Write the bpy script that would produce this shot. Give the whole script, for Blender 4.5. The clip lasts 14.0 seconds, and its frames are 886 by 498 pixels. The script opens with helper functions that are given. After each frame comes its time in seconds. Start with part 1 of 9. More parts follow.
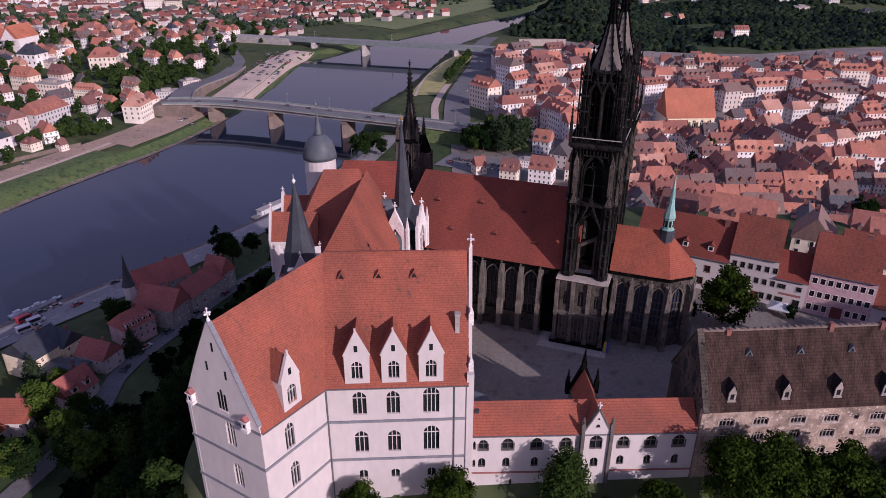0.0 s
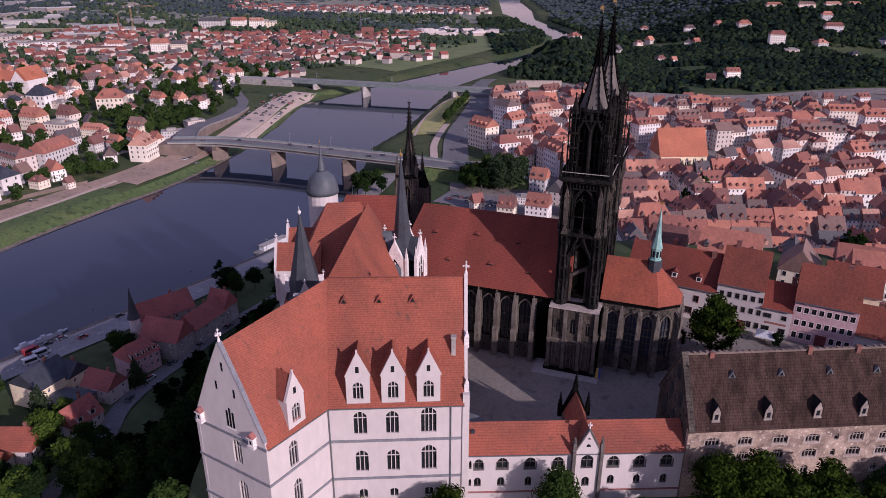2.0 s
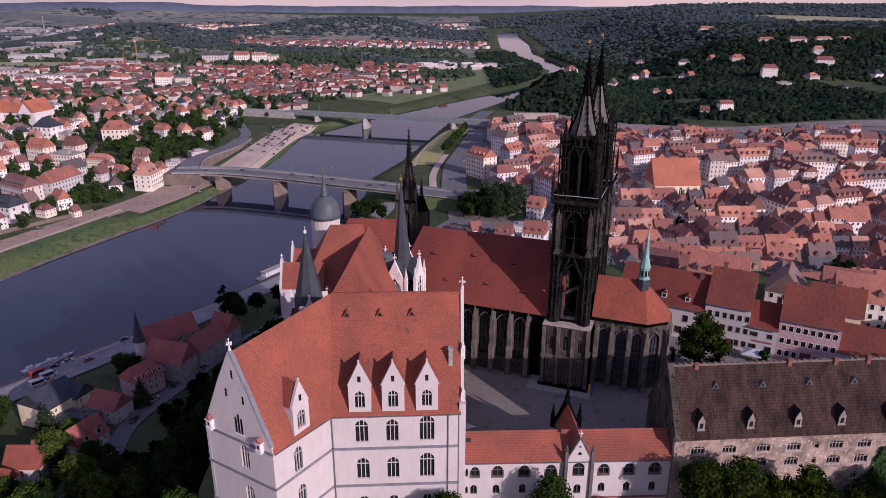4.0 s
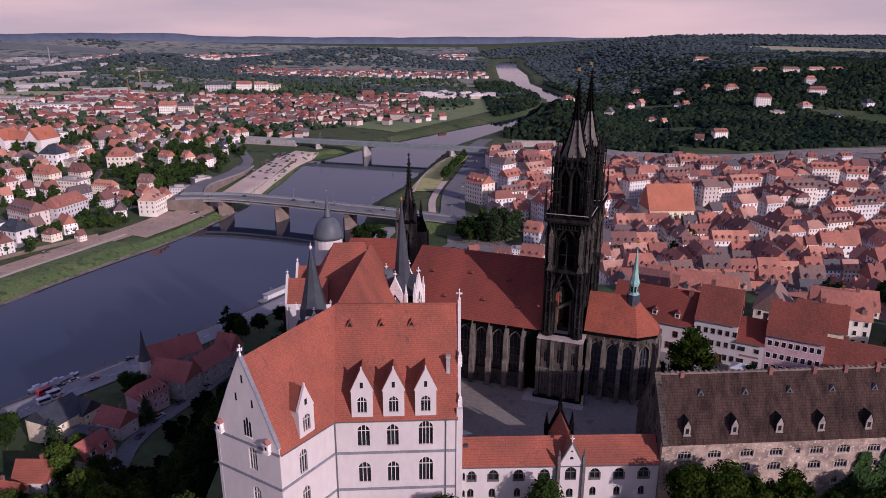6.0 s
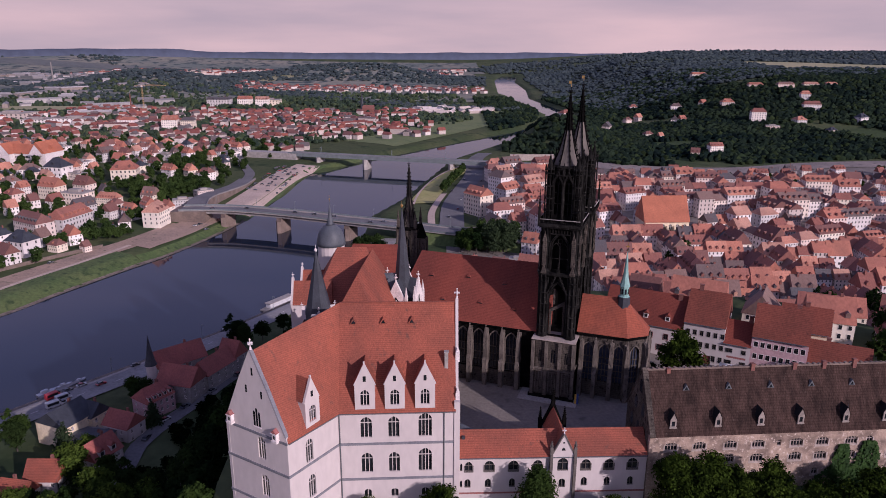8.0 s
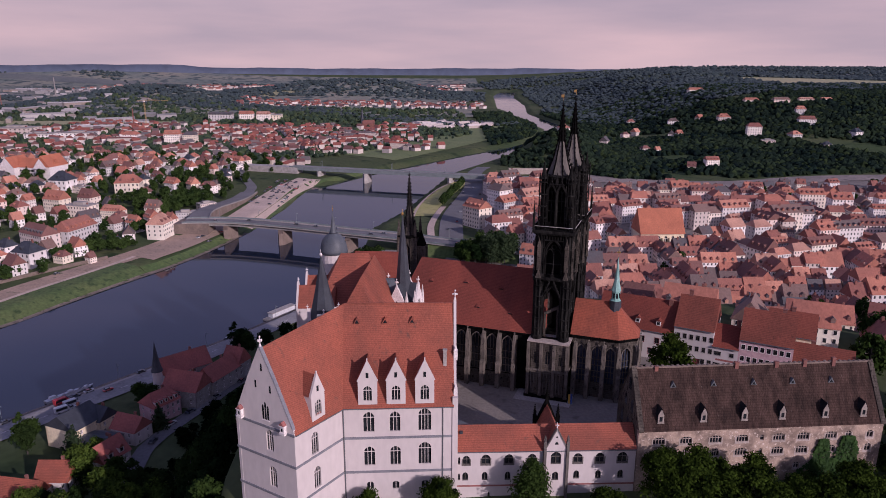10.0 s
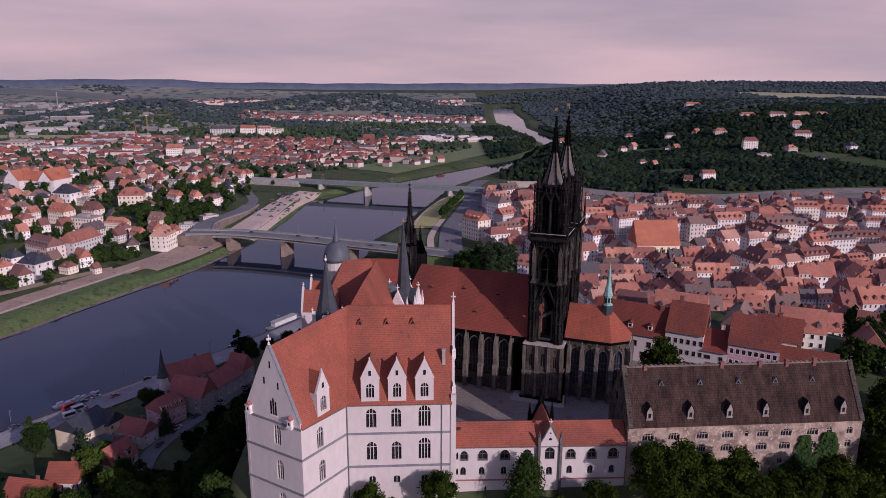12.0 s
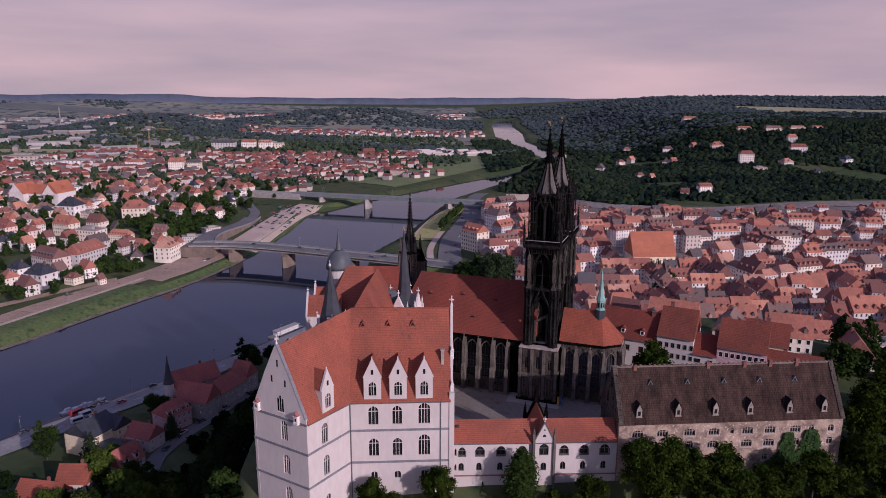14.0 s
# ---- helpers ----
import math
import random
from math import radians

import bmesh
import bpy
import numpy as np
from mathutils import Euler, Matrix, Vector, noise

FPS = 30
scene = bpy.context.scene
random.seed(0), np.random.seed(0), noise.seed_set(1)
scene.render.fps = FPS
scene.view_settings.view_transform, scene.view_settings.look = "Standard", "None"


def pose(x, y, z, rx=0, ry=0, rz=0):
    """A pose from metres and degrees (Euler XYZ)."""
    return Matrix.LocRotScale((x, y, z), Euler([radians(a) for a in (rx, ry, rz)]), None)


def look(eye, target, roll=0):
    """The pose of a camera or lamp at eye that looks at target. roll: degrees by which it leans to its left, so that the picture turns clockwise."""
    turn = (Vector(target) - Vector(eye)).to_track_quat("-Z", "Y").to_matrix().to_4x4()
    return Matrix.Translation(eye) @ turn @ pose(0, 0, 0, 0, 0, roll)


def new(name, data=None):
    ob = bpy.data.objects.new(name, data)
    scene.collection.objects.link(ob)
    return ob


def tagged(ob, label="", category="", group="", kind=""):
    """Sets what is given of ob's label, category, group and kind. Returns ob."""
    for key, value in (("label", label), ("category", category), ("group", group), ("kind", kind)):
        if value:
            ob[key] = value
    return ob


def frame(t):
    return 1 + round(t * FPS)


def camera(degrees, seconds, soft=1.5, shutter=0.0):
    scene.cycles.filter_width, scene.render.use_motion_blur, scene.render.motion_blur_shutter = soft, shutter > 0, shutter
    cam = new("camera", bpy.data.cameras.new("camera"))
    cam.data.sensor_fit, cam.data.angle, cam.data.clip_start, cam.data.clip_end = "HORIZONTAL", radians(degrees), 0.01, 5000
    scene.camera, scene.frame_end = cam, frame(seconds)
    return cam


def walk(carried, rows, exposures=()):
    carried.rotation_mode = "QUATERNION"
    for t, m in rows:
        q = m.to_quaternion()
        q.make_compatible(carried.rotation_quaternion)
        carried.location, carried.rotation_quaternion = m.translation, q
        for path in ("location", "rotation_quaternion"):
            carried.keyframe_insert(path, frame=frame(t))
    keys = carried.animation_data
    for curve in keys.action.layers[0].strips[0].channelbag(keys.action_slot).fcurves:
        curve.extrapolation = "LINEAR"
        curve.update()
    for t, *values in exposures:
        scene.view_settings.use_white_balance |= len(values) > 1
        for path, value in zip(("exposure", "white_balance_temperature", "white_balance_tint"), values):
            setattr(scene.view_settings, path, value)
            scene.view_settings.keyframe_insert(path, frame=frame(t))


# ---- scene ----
# Camera: a drone that backs away from the castle at a steady height and slowly tilts up.
cam = camera(65.38, 14.0, soft=0.9)
EXPOSURE, KELVIN, TINT = -0.05, 5650, 26
# seconds, x, y, z, yaw, pitch, roll
PATH = [
    (0, 0.01, 0.10, 90.67, 0.02, -25.79, 0.20),
    (0.5, 0.14, -1.65, 91.05, 0.01, -24.68, 0.20),
    (1, 0.26, -3.46, 91.35, -0.00, -23.88, 0.19),
    (1.5, 0.37, -5.33, 91.59, -0.01, -23.20, 0.19),
    (2, 0.47, -7.25, 91.76, -0.02, -22.57, 0.19),
    (2.5, 0.57, -9.21, 91.89, -0.04, -21.88, 0.19),
    (3, 0.66, -11.22, 91.97, -0.05, -21.26, 0.19),
    (5.5, 1.00, -21.61, 92.00, -0.11, -18.09, 0.21),
    (6, 1.06, -23.74, 91.97, -0.12, -17.63, 0.22),
    (6.5, 1.11, -25.87, 91.93, -0.13, -17.33, 0.22),
    (7, 1.15, -28.01, 91.90, -0.15, -17.03, 0.23),
    (7.5, 1.20, -30.15, 91.86, -0.16, -16.72, 0.23),
    (8, 1.24, -32.30, 91.83, -0.17, -16.43, 0.24),
    (10.5, 1.43, -43.00, 91.80, -0.21, -14.90, 0.25),
    (11, 1.47, -45.13, 91.82, -0.21, -14.59, 0.26),
    (11.5, 1.51, -47.27, 91.83, -0.22, -14.30, 0.26),
    (12, 1.55, -49.41, 91.85, -0.23, -14.05, 0.26),
    (12.5, 1.59, -51.56, 91.86, -0.23, -13.74, 0.25),
    (13, 1.63, -53.71, 91.87, -0.24, -13.46, 0.25),
    (13.5, 1.68, -55.87, 91.86, -0.24, -13.18, 0.25),
    (14, 1.74, -58.05, 91.84, -0.25, -12.90, 0.24),
]


def aim(yaw, pitch):
    return Vector((-math.sin(radians(yaw)) * math.cos(radians(pitch)), math.cos(radians(yaw)) * math.cos(radians(pitch)), math.sin(radians(pitch))))


walk(cam, [(t, look((x, y, z), Vector((x, y, z)) + aim(yaw, pitch), roll)) for t, x, y, z, yaw, pitch, roll in PATH],
     [(0, EXPOSURE, KELVIN, TINT), (6, EXPOSURE - 0.1, KELVIN, TINT), (10, EXPOSURE - 0.24, KELVIN, TINT), (14, EXPOSURE - 0.32, KELVIN, TINT)])

# ---- light: low evening sun from behind the camera's right shoulder, hazy sky with thin clouds ----
SUN_AZ = Vector((0.67, -0.742))
SUN_EL = radians(21.5)
world = bpy.data.worlds.new("sky")
scene.world = world
world.use_nodes = True
wn, wl = world.node_tree.nodes, world.node_tree.links
wn.clear()
w_out = wn.new("ShaderNodeOutputWorld")
w_bg = wn.new("ShaderNodeBackground")
w_bg.inputs["Strength"].default_value = 0.103
w_sky = wn.new("ShaderNodeTexSky")
w_sky.sky_type = "NISHITA"
w_sky.sun_disc = False
w_sky.sun_elevation = SUN_EL
w_sky.sun_rotation = math.atan2(SUN_AZ.x, SUN_AZ.y)
w_sky.air_density, w_sky.dust_density, w_sky.ozone_density = 1.2, 4.0, 1.0
w_co = wn.new("ShaderNodeTexCoord")
w_sep = wn.new("ShaderNodeSeparateXYZ")
w_map = wn.new("ShaderNodeMapping")
w_map.inputs["Scale"].default_value = (1.3, 1.3, 9.0)
w_map.inputs["Location"].default_value = (0.35, 0.2, 0.1)
w_noise = wn.new("ShaderNodeTexNoise")
w_noise.inputs["Scale"].default_value = 1.7
w_noise.inputs["Detail"].default_value = 7
w_noise.inputs["Roughness"].default_value = 0.5
# haze at the horizon, grey-blue cloud overhead
w_ramp = wn.new("ShaderNodeValToRGB")
for k, (pos, col) in enumerate(((0.0, (8.2, 6.2, 5.6)), (0.13, (6.1, 4.75, 4.8)), (0.36, (3.9, 4.0, 6.3)), (1.0, (0.9, 1.15, 2.4)))):
    e = w_ramp.color_ramp.elements[k] if k in (0,) else w_ramp.color_ramp.elements.new(pos) if k < 3 else w_ramp.color_ramp.elements[-1]
    e.position, e.color = pos, (*col, 1)
w_cloud = wn.new("ShaderNodeValToRGB")
w_cloud.color_ramp.elements[0].position, w_cloud.color_ramp.elements[1].position = 0.35, 0.75
w_cloud.color_ramp.elements[0].color = (0.82, 0.84, 0.89, 1)
w_cloud.color_ramp.elements[1].color = (1.34, 1.2, 1.13, 1)
w_mul = wn.new("ShaderNodeMix")
w_mul.data_type, w_mul.blend_type = "RGBA", "MULTIPLY"
w_mul.inputs["Factor"].default_value = 1.0
w_mix = wn.new("ShaderNodeMix")
w_mix.data_type = "RGBA"
w_mix.inputs["Factor"].default_value = 0.85
wl.new(w_co.outputs["Generated"], w_map.inputs["Vector"])
wl.new(w_co.outputs["Generated"], w_sep.inputs["Vector"])
wl.new(w_sep.outputs["Z"], w_ramp.inputs["Fac"])
wl.new(w_map.outputs["Vector"], w_noise.inputs["Vector"])
wl.new(w_noise.outputs["Fac"], w_cloud.inputs["Fac"])
wl.new(w_ramp.outputs["Color"], w_mul.inputs["A"])
wl.new(w_cloud.outputs["Color"], w_mul.inputs["B"])
wl.new(w_sky.outputs["Color"], w_mix.inputs["A"])
wl.new(w_mul.outputs["Result"], w_mix.inputs["B"])
wl.new(w_mix.outputs["Result"], w_bg.inputs["Color"])
wl.new(w_bg.outputs["Background"], w_out.inputs["Surface"])

sun = new("sun", bpy.data.lights.new("sun", "SUN"))
sun.data.energy, sun.data.angle, sun.data.color = 4.4, radians(0.6), (1.0, 0.84, 0.73)
sun.matrix_world = look((300, -400, 300), (300 - SUN_AZ.x * 100, -400 - SUN_AZ.y * 100, 300 - 100 * math.tan(SUN_EL)))

# ---- building helpers ----
class Geo:
    """Collects the corners and faces of one mesh; M places what is added."""

    def __init__(self, m=None):
        self.v, self.f, self.mi, self.M = [], [], [], m or Matrix()

    def add(self, pts, faces, slot=0):
        n = len(self.v)
        self.v += [tuple(self.M @ Vector(p)) for p in pts]
        self.f += [tuple(n + i for i in f) for f in faces]
        self.mi += [slot] * len(faces)
        return self

    def poly(self, pts, slot=0):
        return self.add(pts, [tuple(range(len(pts)))], slot)

    def box(self, x0, x1, y0, y1, z0, z1, slot=0):
        p = [(x0, y0, z0), (x1, y0, z0), (x1, y1, z0), (x0, y1, z0), (x0, y0, z1), (x1, y0, z1), (x1, y1, z1), (x0, y1, z1)]
        return self.add(p, [(3, 2, 1, 0), (4, 5, 6, 7), (0, 1, 5, 4), (1, 2, 6, 5), (2, 3, 7, 6), (3, 0, 4, 7)], slot)

    def prism(self, ring, z0, z1, slot=0):
        """ring: counter-clockwise corners in x, y."""
        n = len(ring)
        p = [(x, y, z0) for x, y in ring] + [(x, y, z1) for x, y in ring]
        f = [tuple(range(n - 1, -1, -1)), tuple(range(n, 2 * n))] + [(i, (i + 1) % n, n + (i + 1) % n, n + i) for i in range(n)]
        return self.add(p, f, slot)

    def loft(self, rings, slot=0, close=True):
        """rings: lists of as many 3D corners each, from the bottom up."""
        n = len(rings[0])
        p = [q for r in rings for q in r]
        f = [(k * n + i, k * n + (i + 1) % n, (k + 1) * n + (i + 1) % n, (k + 1) * n + i) for k in range(len(rings) - 1) for i in range(n)]
        if close:
            f += [tuple(range(n - 1, -1, -1)), tuple(range((len(rings) - 1) * n, len(rings) * n))]
        return self.add(p, f, slot)

    def turned(self, x, y, prof, n=8, rot=0.0, slot=0, sx=1.0, sy=1.0):
        """A turned body: prof is a list of (radius, z)."""
        a = [rot + 2 * math.pi * i / n for i in range(n)]
        return self.loft([[(x + r * sx * math.cos(t), y + r * sy * math.sin(t), z) for t in a] for r, z in prof], slot)

    def gable(self, x0, x1, y0, y1, z0, z1, along="x", slot=0, lift=0.0):
        """A solid saddle roof; the ridge runs along x or y."""
        if along == "x":
            m = (y0 + y1) / 2
            p = [(x0, y0, z0), (x1, y0, z0), (x1, y1, z0), (x0, y1, z0), (x0, m, z1), (x1, m, z1)]
            return self.add(p, [(0, 1, 5, 4), (2, 3, 4, 5), (1, 2, 5), (3, 0, 4), (3, 2, 1, 0)], slot)
        m = (x0 + x1) / 2
        p = [(x0, y0, z0), (x1, y0, z0), (x1, y1, z0), (x0, y1, z0), (m, y0, z1), (m, y1, z1)]
        return self.add(p, [(1, 2, 5, 4), (3, 0, 4, 5), (0, 1, 4), (2, 3, 5), (3, 2, 1, 0)], slot)

    def hip(self, x0, x1, y0, y1, z0, z1, a0, a1, slot=0):
        """A hipped roof with the ridge along x, drawn in by a0 and a1 at its ends."""
        m = (y0 + y1) / 2
        p = [(x0, y0, z0), (x1, y0, z0), (x1, y1, z0), (x0, y1, z0), (x0 + a0, m, z1), (x1 - a1, m, z1)]
        return self.add(p, [(0, 1, 5, 4), (2, 3, 4, 5), (1, 2, 5), (3, 0, 4), (3, 2, 1, 0)], slot)

    def mesh(self, name, *mats, smooth=False):
        me = bpy.data.meshes.new(name)
        me.from_pydata(self.v, [], self.f)
        for m in mats:
            me.materials.append(m)
        if len(mats) > 1:
            me.polygons.foreach_set("material_index", self.mi)
        if smooth:
            me.polygons.foreach_set("use_smooth", [True] * len(self.f))
        me.update()
        return me


def part(name, geo, mats, parent=None, label="", smooth=False, m=None, kind=""):
    """Links a Geo, or a mesh that is there already, as one object, under a thing or part."""
    me = geo if isinstance(geo, bpy.types.Mesh) else geo.mesh(name, *(mats if isinstance(mats, (list, tuple)) else [mats]), smooth=smooth)
    ob = new(name, me)
    ob.parent = parent
    if m is not None:
        ob.matrix_basis = m
    return tagged(ob, label, kind=kind)


def thing(name, label, category, m=None, group="", kind=""):
    ob = new(name)
    if m is not None:
        ob.matrix_basis = m
    return tagged(ob, label, category, group, kind)


def turned_frame(x, y, z, dx, dy):
    """A frame at x, y, z whose own x runs along (dx, dy)."""
    return pose(x, y, z, 0, 0, math.degrees(math.atan2(dy, dx)))


def wall_panel(geo, length, z0, z1, holes, thick=0.7, slot=0):
    """A wall along +x whose outer face is y = 0 and which is thick towards +y, with holes (x0, x1, z0, z1) through it."""
    xs = sorted({0.0, length, *[h[0] for h in holes], *[h[1] for h in holes]})
    zs = sorted({z0, z1, *[h[2] for h in holes], *[h[3] for h in holes]})
    for a, b in zip(xs, xs[1:]):
        for c, d in zip(zs, zs[1:]):
            mx, mz = (a + b) / 2, (c + d) / 2
            if not any(h[0] < mx < h[1] and h[2] < mz < h[3] for h in holes):
                geo.add([(a, 0, c), (b, 0, c), (b, 0, d), (a, 0, d)], [(0, 1, 2, 3)], slot)
                geo.add([(a, thick, c), (b, thick, c), (b, thick, d), (a, thick, d)], [(3, 2, 1, 0)], slot)
    for a, b, c, d in holes:
        p = [(a, 0, c), (b, 0, c), (b, 0, d), (a, 0, d), (a, thick, c), (b, thick, c), (b, thick, d), (a, thick, d)]
        geo.add(p, [(0, 4, 5, 1), (1, 5, 6, 2), (2, 6, 7, 3), (3, 7, 4, 0)], slot)
    p = [(0, 0, z0), (length, 0, z0), (length, 0, z1), (0, 0, z1), (0, thick, z0), (length, thick, z0), (length, thick, z1), (0, thick, z1)]
    return geo.add(p, [(0, 4, 5, 1), (1, 5, 6, 2), (2, 6, 7, 3), (3, 7, 4, 0)], slot)


def arch_line(w, h, spring, n=8, pointed=1.0):
    """The outline of an arched opening, from the lower left corner clockwise; pointed 0 is round, 1 is a pointed arch."""
    top = []
    for i in range(n + 1):
        a = math.pi * i / n
        x = -w / 2 * math.cos(a)
        r = math.sin(a) ** (1.0 if pointed < 0.5 else 0.85)
        top.append((x, spring + (h - spring) * (r * (1 - 0.35 * pointed) + 0.35 * pointed * (1 - abs(2 * x / w)))))
    return [(-w / 2, 0.0)] + top + [(w / 2, 0.0)]


WINDOWS = {}


def window_meshes(w, h, lights, bars, spring, frame_mat, glass_mat, fill_mat, pointed, bar_w=0.12):
    """Meshes of an arched window: the filling over the arch, a mullion, a transom, a sill and the glass."""
    key = (round(w, 2), round(h, 2), lights, bars, round(spring, 2), frame_mat.name, fill_mat.name, pointed, glass_mat.name)
    if key in WINDOWS:
        return WINDOWS[key]
    g = Geo()
    line = arch_line(w, h, spring, 10, pointed)
    top = line[1:-1]
    low = [(x, 0.02, z) for x, z in top]
    deep = [(x, 0.34, z) for x, z in top]
    high = [(x, 0.02, h) for x, z in top]
    n = len(top)
    g.add(low + deep + high, [(i, i + 1, 2 * n + i + 1, 2 * n + i) for i in range(n - 1)] + [(i, n + i, n + i + 1, i + 1) for i in range(n - 1)])
    mull = []
    for k in range(1, lights):
        x = -w / 2 + w * k / lights
        mull.append((x, float(np.interp(x, [p[0] for p in top], [p[1] for p in top])) - 0.02))
    post = Geo().box(-bar_w / 2, bar_w / 2, 0.14, 0.36, 0.0, 1.0).mesh("mullion", frame_mat)
    rail = Geo().box(-w / 2, w / 2, 0.17, 0.33, -bar_w / 2, bar_w / 2).mesh("transom", frame_mat)
    sill = Geo().box(-w / 2, w / 2, 0.02, 0.36, 0.0, 0.12).mesh("sill", frame_mat)
    rails = [spring * (b + 1) / (bars + 1) for b in range(bars)] if bars > 1 else [spring * 0.97] * bars
    pane = Geo().poly([(x, 0.38, z) for x, z in reversed(line)]).mesh("pane", glass_mat)
    WINDOWS[key] = (g.mesh("window", fill_mat), post, mull, rail, rails, sill, pane)
    return WINDOWS[key]


def window(parent, m, w, h, lights=2, bars=1, spring=None, frame_mat=None, glass_mat=None, fill_mat=None, pointed=1.0, bar_w=0.12, label=""):
    """An arched window in a hole of w by h; m stands at the middle of its sill in the wall's outer face."""
    head, post, mull, rail, rails, sill, pane = window_meshes(w, h, lights, bars, spring or h * 0.72, frame_mat, glass_mat, fill_mat, pointed, bar_w)
    ob = part("window", head, None, parent, label, m=m)
    for x, z in mull:
        part("mullion", post, None, ob, m=Matrix.Translation((x, 0, 0)) @ Matrix.Diagonal((1, 1, z, 1)))
    for z in rails:
        part("transom", rail, None, ob, m=Matrix.Translation((0, 0, z)))
    part("sill", sill, None, ob)
    part("pane", pane, None, ob)
    return ob


def smoothstep(a, b, x):
    t = np.clip((np.asarray(x, float) - a) / (b - a), 0, 1)
    return t * t * (3 - 2 * t)

# ---- materials ----
def material(name, a, b, big=0.08, fine=2.0, rough=0.85, bump=0.15, stretch=(1, 1, 1), tones=None, dark=None, dark_at=0.62, metal=0.0, island=False, spec=0.4, mottle=0.55, courses=0.0):
    """Two colours mixed by coarse and fine noise in world space. tones: base colours by object; dark: stains of that colour."""
    mt = bpy.data.materials.new(name)
    mt.use_nodes = True
    n, l = mt.node_tree.nodes, mt.node_tree.links
    bs = n["Principled BSDF"]
    bs.inputs["Roughness"].default_value = rough
    bs.inputs["Metallic"].default_value = metal
    bs.inputs["Specular IOR Level"].default_value = spec
    geo = n.new("ShaderNodeNewGeometry")
    mp = n.new("ShaderNodeMapping")
    mp.inputs["Scale"].default_value = stretch
    l.new(geo.outputs["Position"], mp.inputs["Vector"])

    def noise_at(scale, detail):
        t = n.new("ShaderNodeTexNoise")
        t.inputs["Scale"].default_value, t.inputs["Detail"].default_value = scale, detail
        l.new(mp.outputs["Vector"], t.inputs["Vector"])
        return t

    def mixed(fac, ca, cb, how="MIX"):
        m = n.new("ShaderNodeMix")
        m.data_type, m.blend_type = "RGBA", how
        for key, val in (("Factor", fac), ("A", ca), ("B", cb)):
            if isinstance(val, (int, float)):
                m.inputs[key].default_value = val
            elif isinstance(val, tuple):
                m.inputs[key].default_value = (*val[:3], 1)
            else:
                l.new(val, m.inputs[key])
        return m.outputs["Result"]

    def ramp(val, lo, hi, ca=(0, 0, 0), cb=(1, 1, 1)):
        r = n.new("ShaderNodeValToRGB")
        e = r.color_ramp.elements
        e[0].position, e[1].position, e[0].color, e[1].color = lo, hi, (*ca, 1), (*cb, 1)
        l.new(val, r.inputs["Fac"])
        return r.outputs["Color"]

    n1, n2 = noise_at(big, 4), noise_at(fine, 6)
    if tones:
        src = n.new("ShaderNodeObjectInfo").outputs["Random"] if not island else geo.outputs["Random Per Island"]
        r = n.new("ShaderNodeValToRGB")
        r.color_ramp.interpolation = "CONSTANT"
        while len(r.color_ramp.elements) < len(tones):
            r.color_ramp.elements.new(0.5)
        for k, c in enumerate(tones):
            r.color_ramp.elements[k].position, r.color_ramp.elements[k].color = k / len(tones), (*c, 1)
        l.new(src, r.inputs["Fac"])
        base = mixed(ramp(n1.outputs["Fac"], 0.35, 0.7), r.outputs["Color"], mixed(0.45, r.outputs["Color"], b))
    else:
        base = mixed(ramp(n1.outputs["Fac"], 0.35, 0.68), a, b)
    base = mixed(mottle, base, ramp(n2.outputs["Fac"], 0.25, 0.8, (0.35, 0.35, 0.35), (1, 1, 1)), "MULTIPLY")
    base = mixed(1.0, base, (1 + 0.58 * mottle,) * 3, "MULTIPLY")
    if dark:
        n3 = noise_at(big * 5, 5)
        base = mixed(ramp(n3.outputs["Fac"], dark_at, dark_at + 0.12), base, dark)
    if courses:
        # rows of tiles: a dark joint under each row, broken up by noise
        wv = n.new("ShaderNodeTexWave")
        wv.bands_direction, wv.wave_profile = "Z", "SAW"
        wv.inputs["Scale"].default_value = 0.314 / courses
        wv.inputs["Distortion"].default_value, wv.inputs["Detail"].default_value, wv.inputs["Detail Scale"].default_value = 0.5, 2.0, 1.5
        l.new(geo.outputs["Position"], wv.inputs["Vector"])
        base = mixed(0.55, base, ramp(wv.outputs["Fac"], 0.0, 0.42, (0.5, 0.47, 0.47), (1.08, 1.08, 1.08)), "MULTIPLY")
    l.new(base, bs.inputs["Base Color"])
    if bump:
        bp = n.new("ShaderNodeBump")
        bp.inputs["Strength"].default_value, bp.inputs["Distance"].default_value = bump, 0.3
        l.new(n2.outputs["Fac"], bp.inputs["Height"])
        l.new(bp.outputs["Normal"], bs.inputs["Normal"])
    return mt


TOWN_ROOFS = [(0.4, 0.16, 0.105), (0.24, 0.092, 0.07), (0.48, 0.215, 0.145), (0.17, 0.078, 0.066), (0.42, 0.165, 0.11), (0.26, 0.1, 0.076), (0.13, 0.1, 0.094), (0.46, 0.25, 0.18), (0.085, 0.085, 0.092), (0.3, 0.12, 0.088), (0.19, 0.09, 0.076), (0.38, 0.145, 0.098), (0.2, 0.13, 0.11)]
TOWN_WALLS = [(0.84, 0.77, 0.73), (0.8, 0.68, 0.58), (0.76, 0.6, 0.53), (0.7, 0.65, 0.63), (0.82, 0.74, 0.63), (0.6, 0.5, 0.45), (0.86, 0.8, 0.77), (0.76, 0.66, 0.53), (0.56, 0.53, 0.52), (0.84, 0.76, 0.72), (0.66, 0.55, 0.5)]
